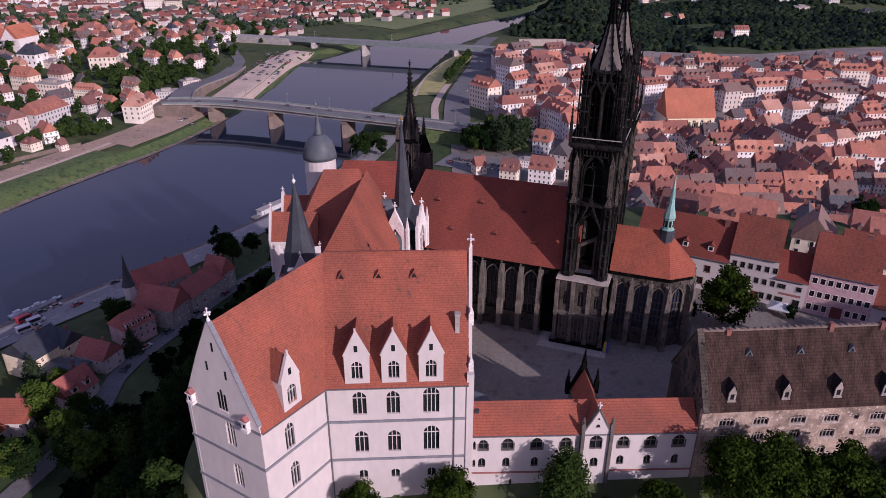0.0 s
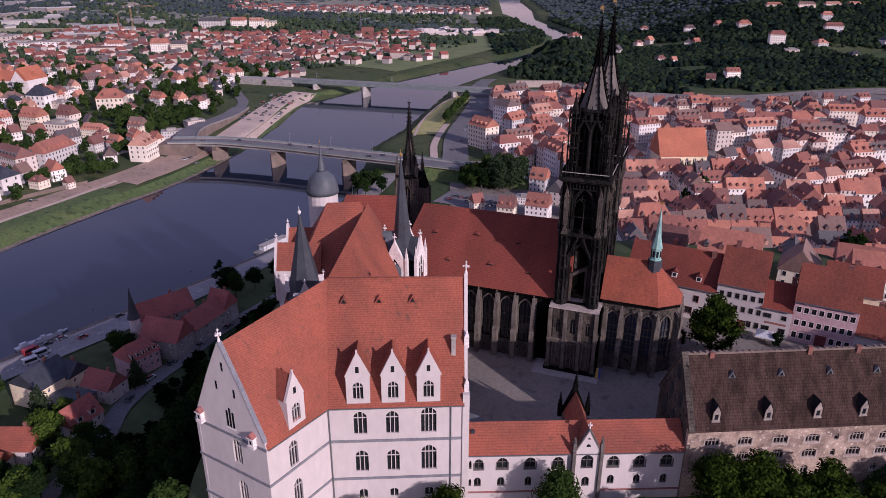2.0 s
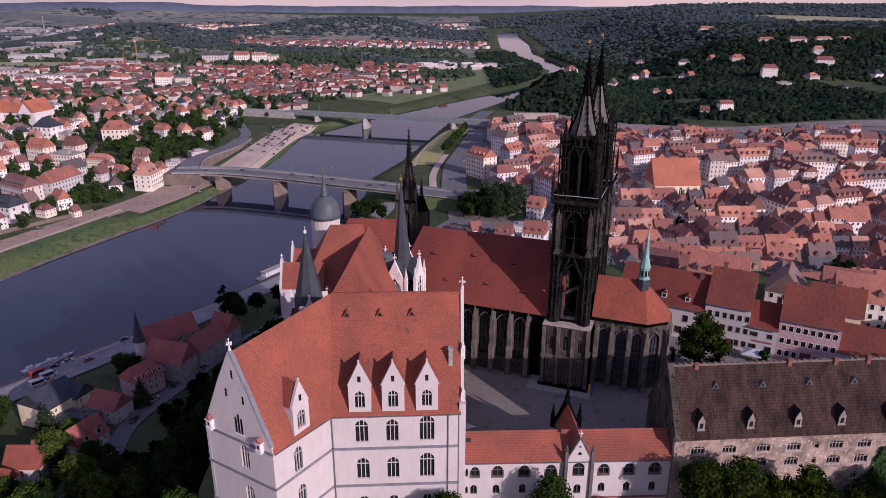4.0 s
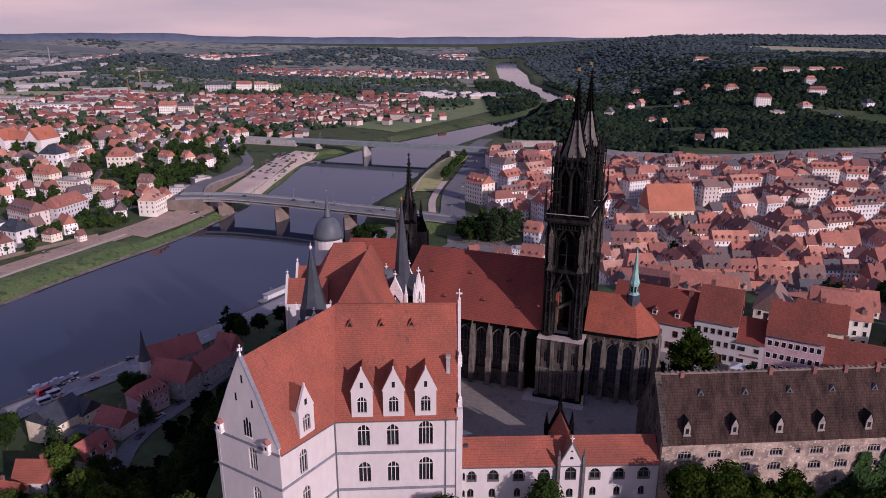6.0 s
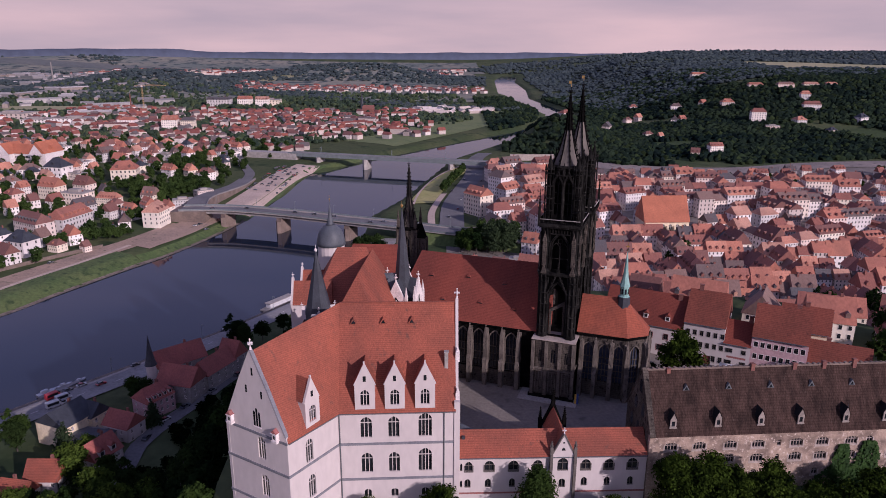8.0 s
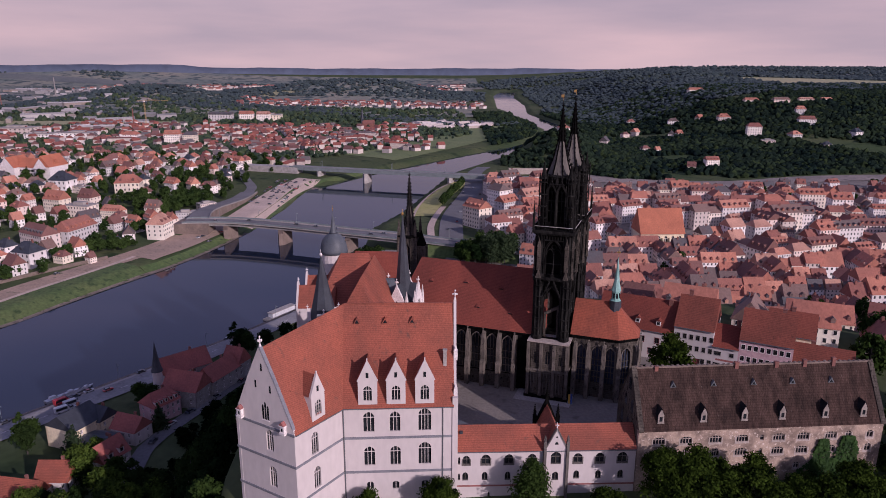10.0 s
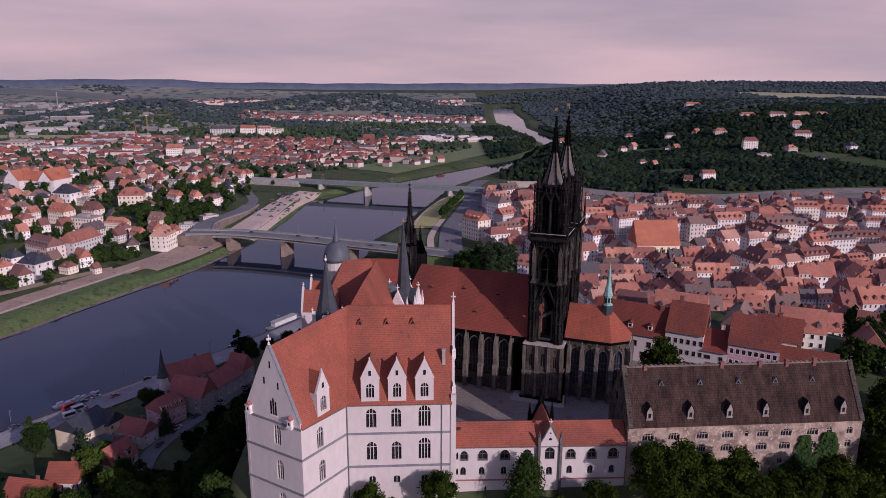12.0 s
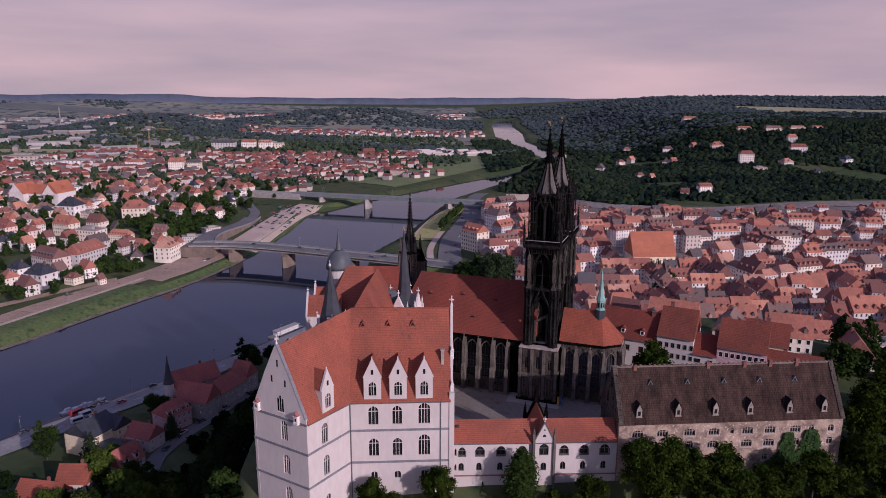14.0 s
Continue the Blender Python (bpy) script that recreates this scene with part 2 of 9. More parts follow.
m_roof = material("castle roof tile", (0.29, 0.086, 0.054), (0.2, 0.066, 0.045), 0.16, 3.6, 0.85, 0.35, (1, 1, 0.6), dark=(0.155, 0.066, 0.05), dark_at=0.62, spec=0.2, mottle=0.65, courses=0.36)
m_roof_hall = material("faded orange roof tile", (0.42, 0.145, 0.08), (0.33, 0.115, 0.066), 0.12, 1.6, 0.85, 0.25, (1, 1, 0.4), dark=(0.27, 0.105, 0.068), dark_at=0.64, courses=0.6)
m_roof_nave = material("cathedral roof tile", (0.2, 0.052, 0.036), (0.14, 0.04, 0.03), 0.12, 3.0, 0.9, 0.2, (1, 1, 0.3), spec=0.2, courses=0.34)
m_roof_chapel = material("chapel roof tile", (0.27, 0.075, 0.044), (0.2, 0.06, 0.038), 0.2, 2.0, 0.85, 0.2, (1, 1, 0.35), spec=0.2, courses=0.36)
m_roof_old = material("old brown roof tile", (0.066, 0.041, 0.034), (0.03, 0.02, 0.0175), 0.6, 3.2, 0.95, 0.8, (1, 0.4, 0.4), dark=(0.11, 0.09, 0.078), dark_at=0.66, mottle=0.85, spec=0.05, courses=0.5)
m_roof_town = material("town roof tile", (0.3, 0.08, 0.05), (0.12, 0.06, 0.05), 0.09, 1.2, 0.85, 0.3, (1, 1, 0.5),
                       tones=TOWN_ROOFS)
m_slate = material("dark slate", (0.045, 0.05, 0.062), (0.03, 0.033, 0.042), 0.4, 3.0, 0.6, 0.2)
# Nearly black slate for cheeks and roofs of the granary dormers.
m_black_slate = material("near-black slate", (0.012, 0.012, 0.013), (0.02, 0.019, 0.02), 0.6, 3.0, 0.9, 0.3, spec=0.1)
m_slate_grey = material("grey slate", (0.09, 0.1, 0.115), (0.06, 0.068, 0.08), 0.3, 2.5, 0.55, 0.2)
m_lead = material("grey lead sheet", (0.12, 0.13, 0.14), (0.09, 0.095, 0.105), 0.4, 2.0, 0.5, 0.1)
m_copper = material("green copper", (0.25, 0.42, 0.38), (0.16, 0.30, 0.27), 0.8, 3.0, 0.6, 0.1)
m_white = material("white plaster", (0.56, 0.5, 0.482), (0.505, 0.452, 0.437), 0.07, 0.9, 0.9, 0.05, (1, 1, 0.4), dark=(0.46, 0.41, 0.395), dark_at=0.7, mottle=0.2)
m_stone_white = material("pale sandstone", (0.72, 0.66, 0.64), (0.6, 0.54, 0.52), 0.5, 3.0, 0.85, 0.15)
m_band = material("grey string course", (0.2, 0.2, 0.22), (0.15, 0.15, 0.17), 0.5, 3.0, 0.8, 0.1)
m_redband = material("red string course", (0.3, 0.11, 0.1), (0.24, 0.1, 0.09), 0.5, 3.0, 0.8, 0.1)
m_dark_stone = material("black sandstone", (0.004, 0.0039, 0.004), (0.0095, 0.009, 0.0086), 0.35, 2.2, 1.0, 0.6, dark=(0.06, 0.053, 0.048), dark_at=0.72, spec=0.0)
# Pale patches are weathering plus highlights of sunlit shafts, put into the colour.
m_tower_stone = material("sooty tower stone, painted highlights", (0.008, 0.0078, 0.0078), (0.026, 0.0245, 0.0232), 0.7, 2.6, 1.0, 0.6, (1, 1, 0.45), dark=(0.115, 0.106, 0.098), dark_at=0.65, spec=0.0)
m_stone_trim = material("worn sandstone trim", (0.16, 0.136, 0.117), (0.075, 0.065, 0.057), 0.6, 2.4, 1.0, 0.5, (1, 1, 0.5), dark=(0.03, 0.027, 0.026), dark_at=0.58, spec=0.0, mottle=0.7)
m_brown_stone = material("weathered sandstone", (0.1, 0.085, 0.072), (0.05, 0.043, 0.038), 0.3, 2.4, 1.0, 0.7, (1, 1, 0.6), dark=(0.018, 0.016, 0.0155), dark_at=0.56, spec=0.0, mottle=0.8, courses=0.55)
m_spire_stone = material("pale spire stone", (0.15, 0.133, 0.12), (0.085, 0.076, 0.07), 0.25, 1.6, 1.0, 0.4, (1, 1, 0.25), dark=(0.045, 0.041, 0.038), dark_at=0.64, spec=0.0, mottle=0.7)
m_korn = material("patchy old plaster", (0.4, 0.3, 0.235), (0.15, 0.11, 0.09), 0.35, 1.6, 0.95, 0.5, dark=(0.6, 0.5, 0.43), dark_at=0.58)
m_town_wall = material("town plaster", (0.6, 0.55, 0.5), (0.42, 0.37, 0.34), 0.1, 1.5, 0.9, 0.08,
                       tones=TOWN_WALLS, mottle=0.2)
m_pink_wall = material("pink plaster", (0.55, 0.36, 0.37), (0.48, 0.31, 0.32), 0.15, 1.2, 0.9, 0.05)
m_cream = material("cream plaster", (0.76, 0.64, 0.45), (0.66, 0.56, 0.4), 0.15, 1.2, 0.9, 0.08, dark=(0.33, 0.29, 0.22), dark_at=0.66)
m_grey_wall = material("grey stone wall", (0.36, 0.33, 0.31), (0.25, 0.23, 0.215), 0.3, 2.0, 0.9, 0.3)
m_sooty_trim = material("sooty sandstone trim", (0.15, 0.132, 0.12), (0.09, 0.08, 0.073), 0.5, 3.0, 0.95, 0.4, spec=0.1)
m_korn_trim = material("grey weathered dormer stone", (0.3, 0.255, 0.225), (0.19, 0.163, 0.147), 0.6, 3.0, 0.95, 0.3)
m_brick = material("red brick", (0.22, 0.09, 0.07), (0.16, 0.07, 0.06), 0.5, 3.0, 0.9, 0.3)
m_glass = material("dark window glass", (0.012, 0.013, 0.016), (0.022, 0.024, 0.03), 0.8, 1.0, 0.12, 0.0, spec=0.5)
m_town_glass = material("town window glass", (0.04, 0.04, 0.045), (0.09, 0.085, 0.085), 0.3, 1.0, 0.15, 0.0, spec=0.5)
m_blue_glass = material("leaded church glass", (0.02, 0.024, 0.04), (0.035, 0.042, 0.065), 0.8, 3.0, 0.25, 0.1, spec=0.5)
m_wood_dark = material("dark weathered wood", (0.06, 0.045, 0.035), (0.04, 0.03, 0.025), 0.6, 3.0, 0.85, 0.3)
m_wood_red = material("dark red painted wood", (0.16, 0.035, 0.035), (0.12, 0.03, 0.03), 0.6, 3.0, 0.7, 0.1)
m_cobble = material("grey cobbles", (0.215, 0.188, 0.165), (0.165, 0.144, 0.128), 0.06, 1.2, 0.9, 0.5, dark=(0.13, 0.115, 0.103), dark_at=0.58)
m_asphalt = material("grey asphalt", (0.16, 0.152, 0.155), (0.12, 0.115, 0.117), 0.05, 1.0, 0.9, 0.15)
m_paving = material("pale paving", (0.34, 0.305, 0.28), (0.26, 0.235, 0.215), 0.1, 1.0, 0.9, 0.2)
m_sand = material("trodden earth", (0.5, 0.385, 0.315), (0.4, 0.31, 0.255), 0.04, 0.7, 0.95, 0.2)
m_grass = material("meadow grass", (0.062, 0.098, 0.03), (0.092, 0.118, 0.04), 0.05, 0.5, 0.95, 0.7, dark=(0.032, 0.056, 0.018), dark_at=0.56, mottle=0.75)
m_meadow = material("wide river meadow", (0.115, 0.15, 0.055), (0.15, 0.175, 0.07), 0.02, 0.3, 0.95, 0.4, dark=(0.07, 0.1, 0.04), dark_at=0.6, mottle=0.5)
m_earth = material("bare brown earth", (0.36, 0.255, 0.195), (0.26, 0.19, 0.145), 0.05, 0.7, 0.95, 0.25, dark=(0.13, 0.125, 0.075), dark_at=0.6)
m_brown_wall = material("brown retaining wall", (0.2, 0.15, 0.125), (0.13, 0.1, 0.085), 0.15, 1.0, 0.95, 0.4)
m_lawn = material("mown river meadow", (0.3, 0.3, 0.095), (0.37, 0.335, 0.13), 0.03, 0.5, 0.95, 0.3, dark=(0.18, 0.2, 0.065), dark_at=0.6)
m_shore = material("stony brown shore", (0.2, 0.16, 0.135), (0.11, 0.09, 0.075), 0.2, 1.2, 0.95, 0.6, dark=(0.06, 0.05, 0.04), dark_at=0.55)
# Lighter than other asphalt, to offset the castle's shadow over the quay.
m_quay = material("quay asphalt lightened against shadow", (0.27, 0.255, 0.25), (0.2, 0.19, 0.187), 0.06, 0.8, 0.9, 0.2, dark=(0.16, 0.15, 0.147), dark_at=0.64)
m_town_ground = material("town paving and yards", (0.2, 0.17, 0.15), (0.14, 0.12, 0.105), 0.05, 0.5, 0.95, 0.2, dark=(0.06, 0.065, 0.045), dark_at=0.6)
m_ground = material("rough grass and earth", (0.045, 0.066, 0.028), (0.085, 0.095, 0.045), 0.012, 0.25, 0.95, 0.4, dark=(0.028, 0.045, 0.02), dark_at=0.56, spec=0.1)
m_conc = material("pale concrete", (0.25, 0.23, 0.222), (0.18, 0.168, 0.162), 0.1, 1.0, 0.85, 0.15, dark=(0.13, 0.12, 0.115), dark_at=0.64)
m_ballast = material("railway ballast", (0.26, 0.215, 0.19), (0.17, 0.145, 0.13), 0.03, 0.5, 0.95, 0.3, (1, 1, 1), dark=(0.1, 0.088, 0.08), dark_at=0.58)
m_steel = material("grey painted steel", (0.17, 0.195, 0.2), (0.135, 0.155, 0.16), 0.2, 1.0, 0.6, 0.05)
m_leaf = material("tree leaves", (0.05, 0.085, 0.02), (0.01, 0.02, 0.007), 0.25, 1.5, 0.9, 0.0, spec=0.0, mottle=0.8,
                  tones=[(0.018, 0.034, 0.009), (0.028, 0.048, 0.011), (0.011, 0.022, 0.007), (0.02, 0.034, 0.01), (0.008, 0.017, 0.006)])
# Sunlit green and the black of shaded gaps, both mixed into the leaf colour.
m_leaf_bright = material("leaves with painted sun and gaps", (0.038, 0.062, 0.009), (0.002, 0.005, 0.002), 0.45, 2.6, 0.9, 0.0, mottle=0.9, spec=0.0)
m_needle = material("conifer needles", (0.028, 0.044, 0.018), (0.016, 0.028, 0.013), 0.4, 2.0, 0.85, 0.0, spec=0.1)
# Very dark, bluish tones: cloud shade on the hills is put into the colour.
m_wood_far = material("distant woodland", (0.026, 0.043, 0.022), (0.042, 0.062, 0.03), 0.012, 0.2, 1.0, 0.5, spec=0.0, island=True,
                      tones=[(0.008, 0.015, 0.013), (0.011, 0.02, 0.015), (0.006, 0.011, 0.012), (0.022, 0.033, 0.014), (0.009, 0.017, 0.015), (0.015, 0.025, 0.014), (0.006, 0.012, 0.011)])
# Lighter than the hill woods: haze over the plain is in these tones.
m_wood_plain = material("woodland lightened for haze", (0.03, 0.045, 0.03), (0.042, 0.062, 0.04), 0.012, 0.2, 1.0, 0.5, spec=0.0, island=True,
                        tones=[(0.032, 0.048, 0.03), (0.048, 0.068, 0.034), (0.025, 0.039, 0.03), (0.064, 0.082, 0.04), (0.037, 0.056, 0.038)])
# Blue-grey tones put the valley's haze into the leaf colour.
m_wood_valley = material("valley woodland tinted for haze", (0.03, 0.045, 0.042), (0.042, 0.058, 0.05), 0.006, 0.1, 0.95, 0.3, spec=0.1, island=True,
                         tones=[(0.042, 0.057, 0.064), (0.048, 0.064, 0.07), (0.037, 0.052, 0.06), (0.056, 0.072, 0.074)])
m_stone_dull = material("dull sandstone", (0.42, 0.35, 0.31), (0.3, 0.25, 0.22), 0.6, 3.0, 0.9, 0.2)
# Hills and fields far off carry haze as blue in their base colour.
m_haze_hill = material("hills tinted blue for haze", (0.12, 0.14, 0.19), (0.1, 0.12, 0.165), 0.002, 0.02, 1.0, 0.0)
m_haze_field = material("fields tinted for haze", (0.1, 0.112, 0.11), (0.14, 0.14, 0.125), 0.003, 0.05, 1.0, 0.0)
m_bark = material("grey bark", (0.06, 0.05, 0.042), (0.04, 0.034, 0.03), 1.0, 6.0, 0.95, 0.4)
m_ivy = material("ivy leaves", (0.034, 0.07, 0.018), (0.016, 0.036, 0.011), 0.5, 2.5, 0.7, 0.0, spec=0.1)
m_car = material("car paint", (0.4, 0.4, 0.4), (0.3, 0.3, 0.3), 0.5, 3.0, 0.3, 0.0,
                 tones=[(0.5, 0.5, 0.5), (0.03, 0.03, 0.035), (0.02, 0.02, 0.025), (0.04, 0.045, 0.06), (0.16, 0.165, 0.17), (0.06, 0.07, 0.1), (0.35, 0.03, 0.03), (0.03, 0.035, 0.04), (0.05, 0.05, 0.05)])
m_tyre = material("black rubber", (0.02, 0.02, 0.02), (0.03, 0.03, 0.03), 1.0, 4.0, 0.8, 0.0)
m_boat = material("white boat paint", (0.55, 0.55, 0.56), (0.45, 0.45, 0.46), 0.5, 2.0, 0.4, 0.0)
m_red_paint = material("red paint", (0.45, 0.04, 0.05), (0.36, 0.03, 0.04), 0.5, 2.0, 0.4, 0.0)
m_yellow = material("yellow paint", (0.6, 0.36, 0.05), (0.5, 0.3, 0.04), 0.5, 2.0, 0.6, 0.0)
m_gold = material("gilded metal", (0.8, 0.5, 0.18), (0.7, 0.42, 0.14), 0.5, 2.0, 0.35, 0.0, metal=0.9)
# Paled and blued so that the colour itself shows haze.
m_far_plain = material("far plain with haze in its colour", (0.17, 0.19, 0.17), (0.27, 0.25, 0.2), 0.004, 0.02, 1.0, 0.0, dark=(0.07, 0.09, 0.095), dark_at=0.5, spec=0.0)
m_field = material("pale field", (0.25, 0.25, 0.13), (0.33, 0.29, 0.16), 0.006, 0.1, 0.95, 0.1, dark=(0.16, 0.18, 0.1), dark_at=0.62)


def water_material():
    mt = bpy.data.materials.new("river water")
    mt.use_nodes = True
    n, l = mt.node_tree.nodes, mt.node_tree.links
    bs = n["Principled BSDF"]
    bs.inputs["Base Color"].default_value = (0.012, 0.018, 0.034, 1)
    bs.inputs["IOR"].default_value = 1.33
    geo = n.new("ShaderNodeNewGeometry")
    heights = []
    for scale, detail in ((0.25, 4), (0.02, 3)):
        t = n.new("ShaderNodeTexNoise")
        t.inputs["Scale"].default_value, t.inputs["Detail"].default_value = scale, detail
        l.new(geo.outputs["Position"], t.inputs["Vector"])
        heights.append(t)
    r = n.new("ShaderNodeMapRange")
    r.inputs["From Min"].default_value, r.inputs["From Max"].default_value = 0.35, 0.7
    r.inputs["To Min"].default_value, r.inputs["To Max"].default_value = 0.03, 0.09
    l.new(heights[1].outputs["Fac"], r.inputs["Value"])
    l.new(r.outputs["Result"], bs.inputs["Roughness"])
    bp = n.new("ShaderNodeBump")
    bp.inputs["Strength"].default_value, bp.inputs["Distance"].default_value = 0.05, 0.2
    l.new(heights[0].outputs["Fac"], bp.inputs["Height"])
    l.new(bp.outputs["Normal"], bs.inputs["Normal"])
    return mt


m_water = water_material()

# ---- ground, river, roads ----
WATER = -54.0
LEFT_BANK = [(-420, 40), (-300, 230), (-248, 318), (-229, 364), (-213, 402), (-193, 447), (-177, 500), (-168, 545), (-158, 640), (-152, 772), (-133, 792), (-90, 877), (-40, 950), (53, 1086), (130, 1189), (200, 1330), (232, 1521), (208, 1750), (200, 2079), (181, 2206), (228, 3024), (300, 3500)]
RIGHT_BANK = [(-345, -20), (-183, 214), (-154, 253), (-116, 305), (-83, 359), (-62, 440), (-60, 565), (-37, 634), (-12, 749), (15, 879), (89, 1026), (165, 1100), (235, 1210), (275, 1350), (288, 1497), (278, 1670), (251, 1989), (286, 2358), (303, 2887), (370, 3500)]
RIVER = LEFT_BANK + RIGHT_BANK[::-1]
HILL_TOP = [(-46, 90), (-28, 82), (-19, 95), (6, 96), (112, 101), (135, 130), (152, 180), (125, 212), (60, 220), (0, 218), (-40, 208), (-52, 150)]
RAIL_LINE = [(-300, 1100), (150, 850), (213, 775), (335, 745), (488, 785), (800, 800), (1600, 700)]


def ring_distance(x, y, ring, closed=True):
    """Signed distance to a ring (inside is negative), or the plain distance to a line."""
    x, y = np.asarray(x, float), np.asarray(y, float)
    best, inside = np.full(x.shape, 1e9), np.zeros(x.shape, bool)
    pairs = list(zip(ring, ring[1:] + (ring[:1] if closed else [])))
    for (ax, ay), (bx, by) in pairs[: None if closed else len(ring) - 1]:
        t = np.clip(((x - ax) * (bx - ax) + (y - ay) * (by - ay)) / ((bx - ax) ** 2 + (by - ay) ** 2), 0, 1)
        best = np.minimum(best, np.hypot(x - ax - t * (bx - ax), y - ay - t * (by - ay)))
        if closed:
            with np.errstate(divide="ignore", invalid="ignore"):
                inside ^= ((ay > y) != (by > y)) & (x < (bx - ax) * (y - ay) / (by - ay) + ax)
    return np.where(inside, -best, best) if closed else best


def beyond_rail(x, y):
    """How far a place lies behind the railway line at the foot of the hills."""
    line = np.interp(x, [p[0] for p in RAIL_LINE], [p[1] for p in RAIL_LINE])
    return np.asarray(y, float) - line


def bump_at(x, y, cx, cy, sx, sy, h):
    return h * np.exp(-(((x - cx) / sx) ** 2 + ((y - cy) / sy) ** 2))


def height(x, y):
    """The height of the ground."""
    x, y = np.asarray(x, float), np.asarray(y, float)
    river = ring_distance(x, y, RIVER)
    z = WATER - 3 + 3 * smoothstep(-10, 0, river) + 5.2 * smoothstep(0, 14, river) + 2.0 * smoothstep(14, 60, river)
    z = z + 4.0 * smoothstep(60, 500, river)
    far = np.hypot(x, y)
    dry = smoothstep(60, 420, river)
    z = z + dry * smoothstep(30, 620, beyond_rail(x, y)) * smoothstep(60, 330 + 0.4 * np.maximum(y - 1100, 0), x) * 71
    z = z + smoothstep(5, 45, river) * bump_at(x, y, 178, 985, 58, 110, 38) * smoothstep(0, 60, beyond_rail(x, y))
    z = z + dry * (bump_at(x, y, -900, 2150, 260, 240, 55) + bump_at(x, y, -330, 2800, 420, 260, 60) + bump_at(x, y, 900, 2700, 520, 500, 28))
    z = z + bump_at(x, y, -2500, 4600, 900, 500, 40) + dry * bump_at(x, y, -310, 640, 90, 130, 16)
    z = z + (smoothstep(-300, 1100, x) * (40 * smoothstep(3300, 4850, far) - 52 * smoothstep(4100, 4860, far)) + 52 * smoothstep(4100, 4860, far)) * (0.9 + 0.1 * np.sin(x / 310.0) * np.cos(y / 420.0))
    hill = ring_distance(x, y, HILL_TOP)
    steep = (1 - np.clip((hill - 0.5) / 42, 0, 1)) ** 2.3
    west = smoothstep(-34, -48, x)
    fall = west * steep + (1 - west) * (1 - smoothstep(1, 52, hill))
    z = np.where(hill < 60, z + (0.0 - z) * fall, z)
    z = z - 11 * smoothstep(101, 88, y) * (1 - smoothstep(8, 50, hill)) * smoothstep(-60, -20, x)
    return z


def steps(*spans):
    out = []
    for a, b, s in spans:
        out += list(np.arange(a, b, s))
    return np.array(out + [spans[-1][1]])


gx = steps((-4900, -2200, 150), (-2200, -700, 50), (-700, -420, 14), (-420, 420, 6), (420, 900, 14), (900, 2200, 50), (2200, 4900, 150))
gy = steps((-4900, -400, 250), (-400, 60, 20), (60, 1000, 6), (1000, 1800, 14), (1800, 3400, 40), (3400, 4900, 75))
GX, GY = np.meshgrid(gx, gy)
GZ = height(GX, GY)
nx, ny = len(gx), len(gy)
gv = np.stack([GX.ravel(), GY.ravel(), GZ.ravel()], 1)
ii = (np.arange(ny - 1)[:, None] * nx + np.arange(nx - 1)[None]).ravel()
me = bpy.data.meshes.new("ground")
me.from_pydata(gv.tolist(), [], np.stack([ii, ii + 1, ii + nx + 1, ii + nx], 1).tolist())
me.materials.append(m_ground)
me.polygons.foreach_set("use_smooth", [True] * len(me.polygons))
tagged(new("ground", me), "rough grass and earth of the river valley and its hills", "ground", kind="structure")


def ground_at(x, y):
    return float(height(np.array([x]), np.array([y]))[0])


tagged(part("river_water", Geo().add([(-700, -300, WATER), (700, -300, WATER), (700, 3700, WATER), (-700, 3700, WATER)], [(0, 1, 2, 3)]), m_water), "calm dark river reflecting the evening sky", "river", kind="structure")


def smooth_line(pts, step=6.0):
    """A line through the points, rounded, with a corner every step metres."""
    p = np.array(pts, float)
    out = []
    for i in range(len(p) - 1):
        a, b, c, d = p[max(i - 1, 0)], p[i], p[i + 1], p[min(i + 2, len(p) - 1)]
        n = max(2, int(np.linalg.norm(c - b) / step))
        for t in np.arange(n) / n:
            out.append(0.5 * (2 * b + (c - a) * t + (2 * a - 5 * b + 4 * c - d) * t * t + (3 * b - a - 3 * c + d) * t**3))
    return np.array(out + [p[-1]])


def strip(name, pts, width, lift, mat, label, category, across=4, flat=None, step=6.0):
    """A road or verge laid over the ground along a line."""
    line = smooth_line(pts, step)
    d = np.gradient(line, axis=0)
    d /= np.linalg.norm(d, axis=1)[:, None]
    side = np.stack([d[:, 1], -d[:, 0]], 1)
    w = np.broadcast_to(np.asarray(width, float), (2,)) if np.ndim(width) == 0 else np.asarray(width, float)
    offs = np.linspace(-w[0] / 2, w[1] / 2, across + 1) if np.ndim(width) == 0 else np.linspace(w[0], w[1], across + 1)
    P = line[:, None, :] + side[:, None, :] * offs[None, :, None]
    Z = (height(P[..., 0], P[..., 1]) if flat is None else np.full(P.shape[:2], flat)) + lift
    v = np.concatenate([P, Z[..., None]], -1).reshape(-1, 3)
    n, m = len(line), across + 1
    k = (np.arange(n - 1)[:, None] * m + np.arange(m - 1)[None]).ravel()
    g = Geo()
    g.v, g.f = v.tolist(), np.stack([k, k + 1, k + m + 1, k + m], 1).tolist()
    g.f = [tuple(f[::-1]) for f in g.f]
    ob = part(name, g, mat, smooth=True)
    return tagged(ob, label, category, kind="structure")


# The near shore: a quay road with parking beside the water, and the street under the castle.
QUAY = [(-300, 10), (-215, 135), (-158, 214), (-128, 254), (-100, 297), (-72, 345), (-48, 420), (-36, 470)]
strip("road", QUAY, 13, 0.5, m_quay, "grey asphalt quay road beside the river", "road")
strip("pavement", QUAY, (-15, -6.6), 0.42, m_paving, "pale trodden quayside between road and water", "pavement")
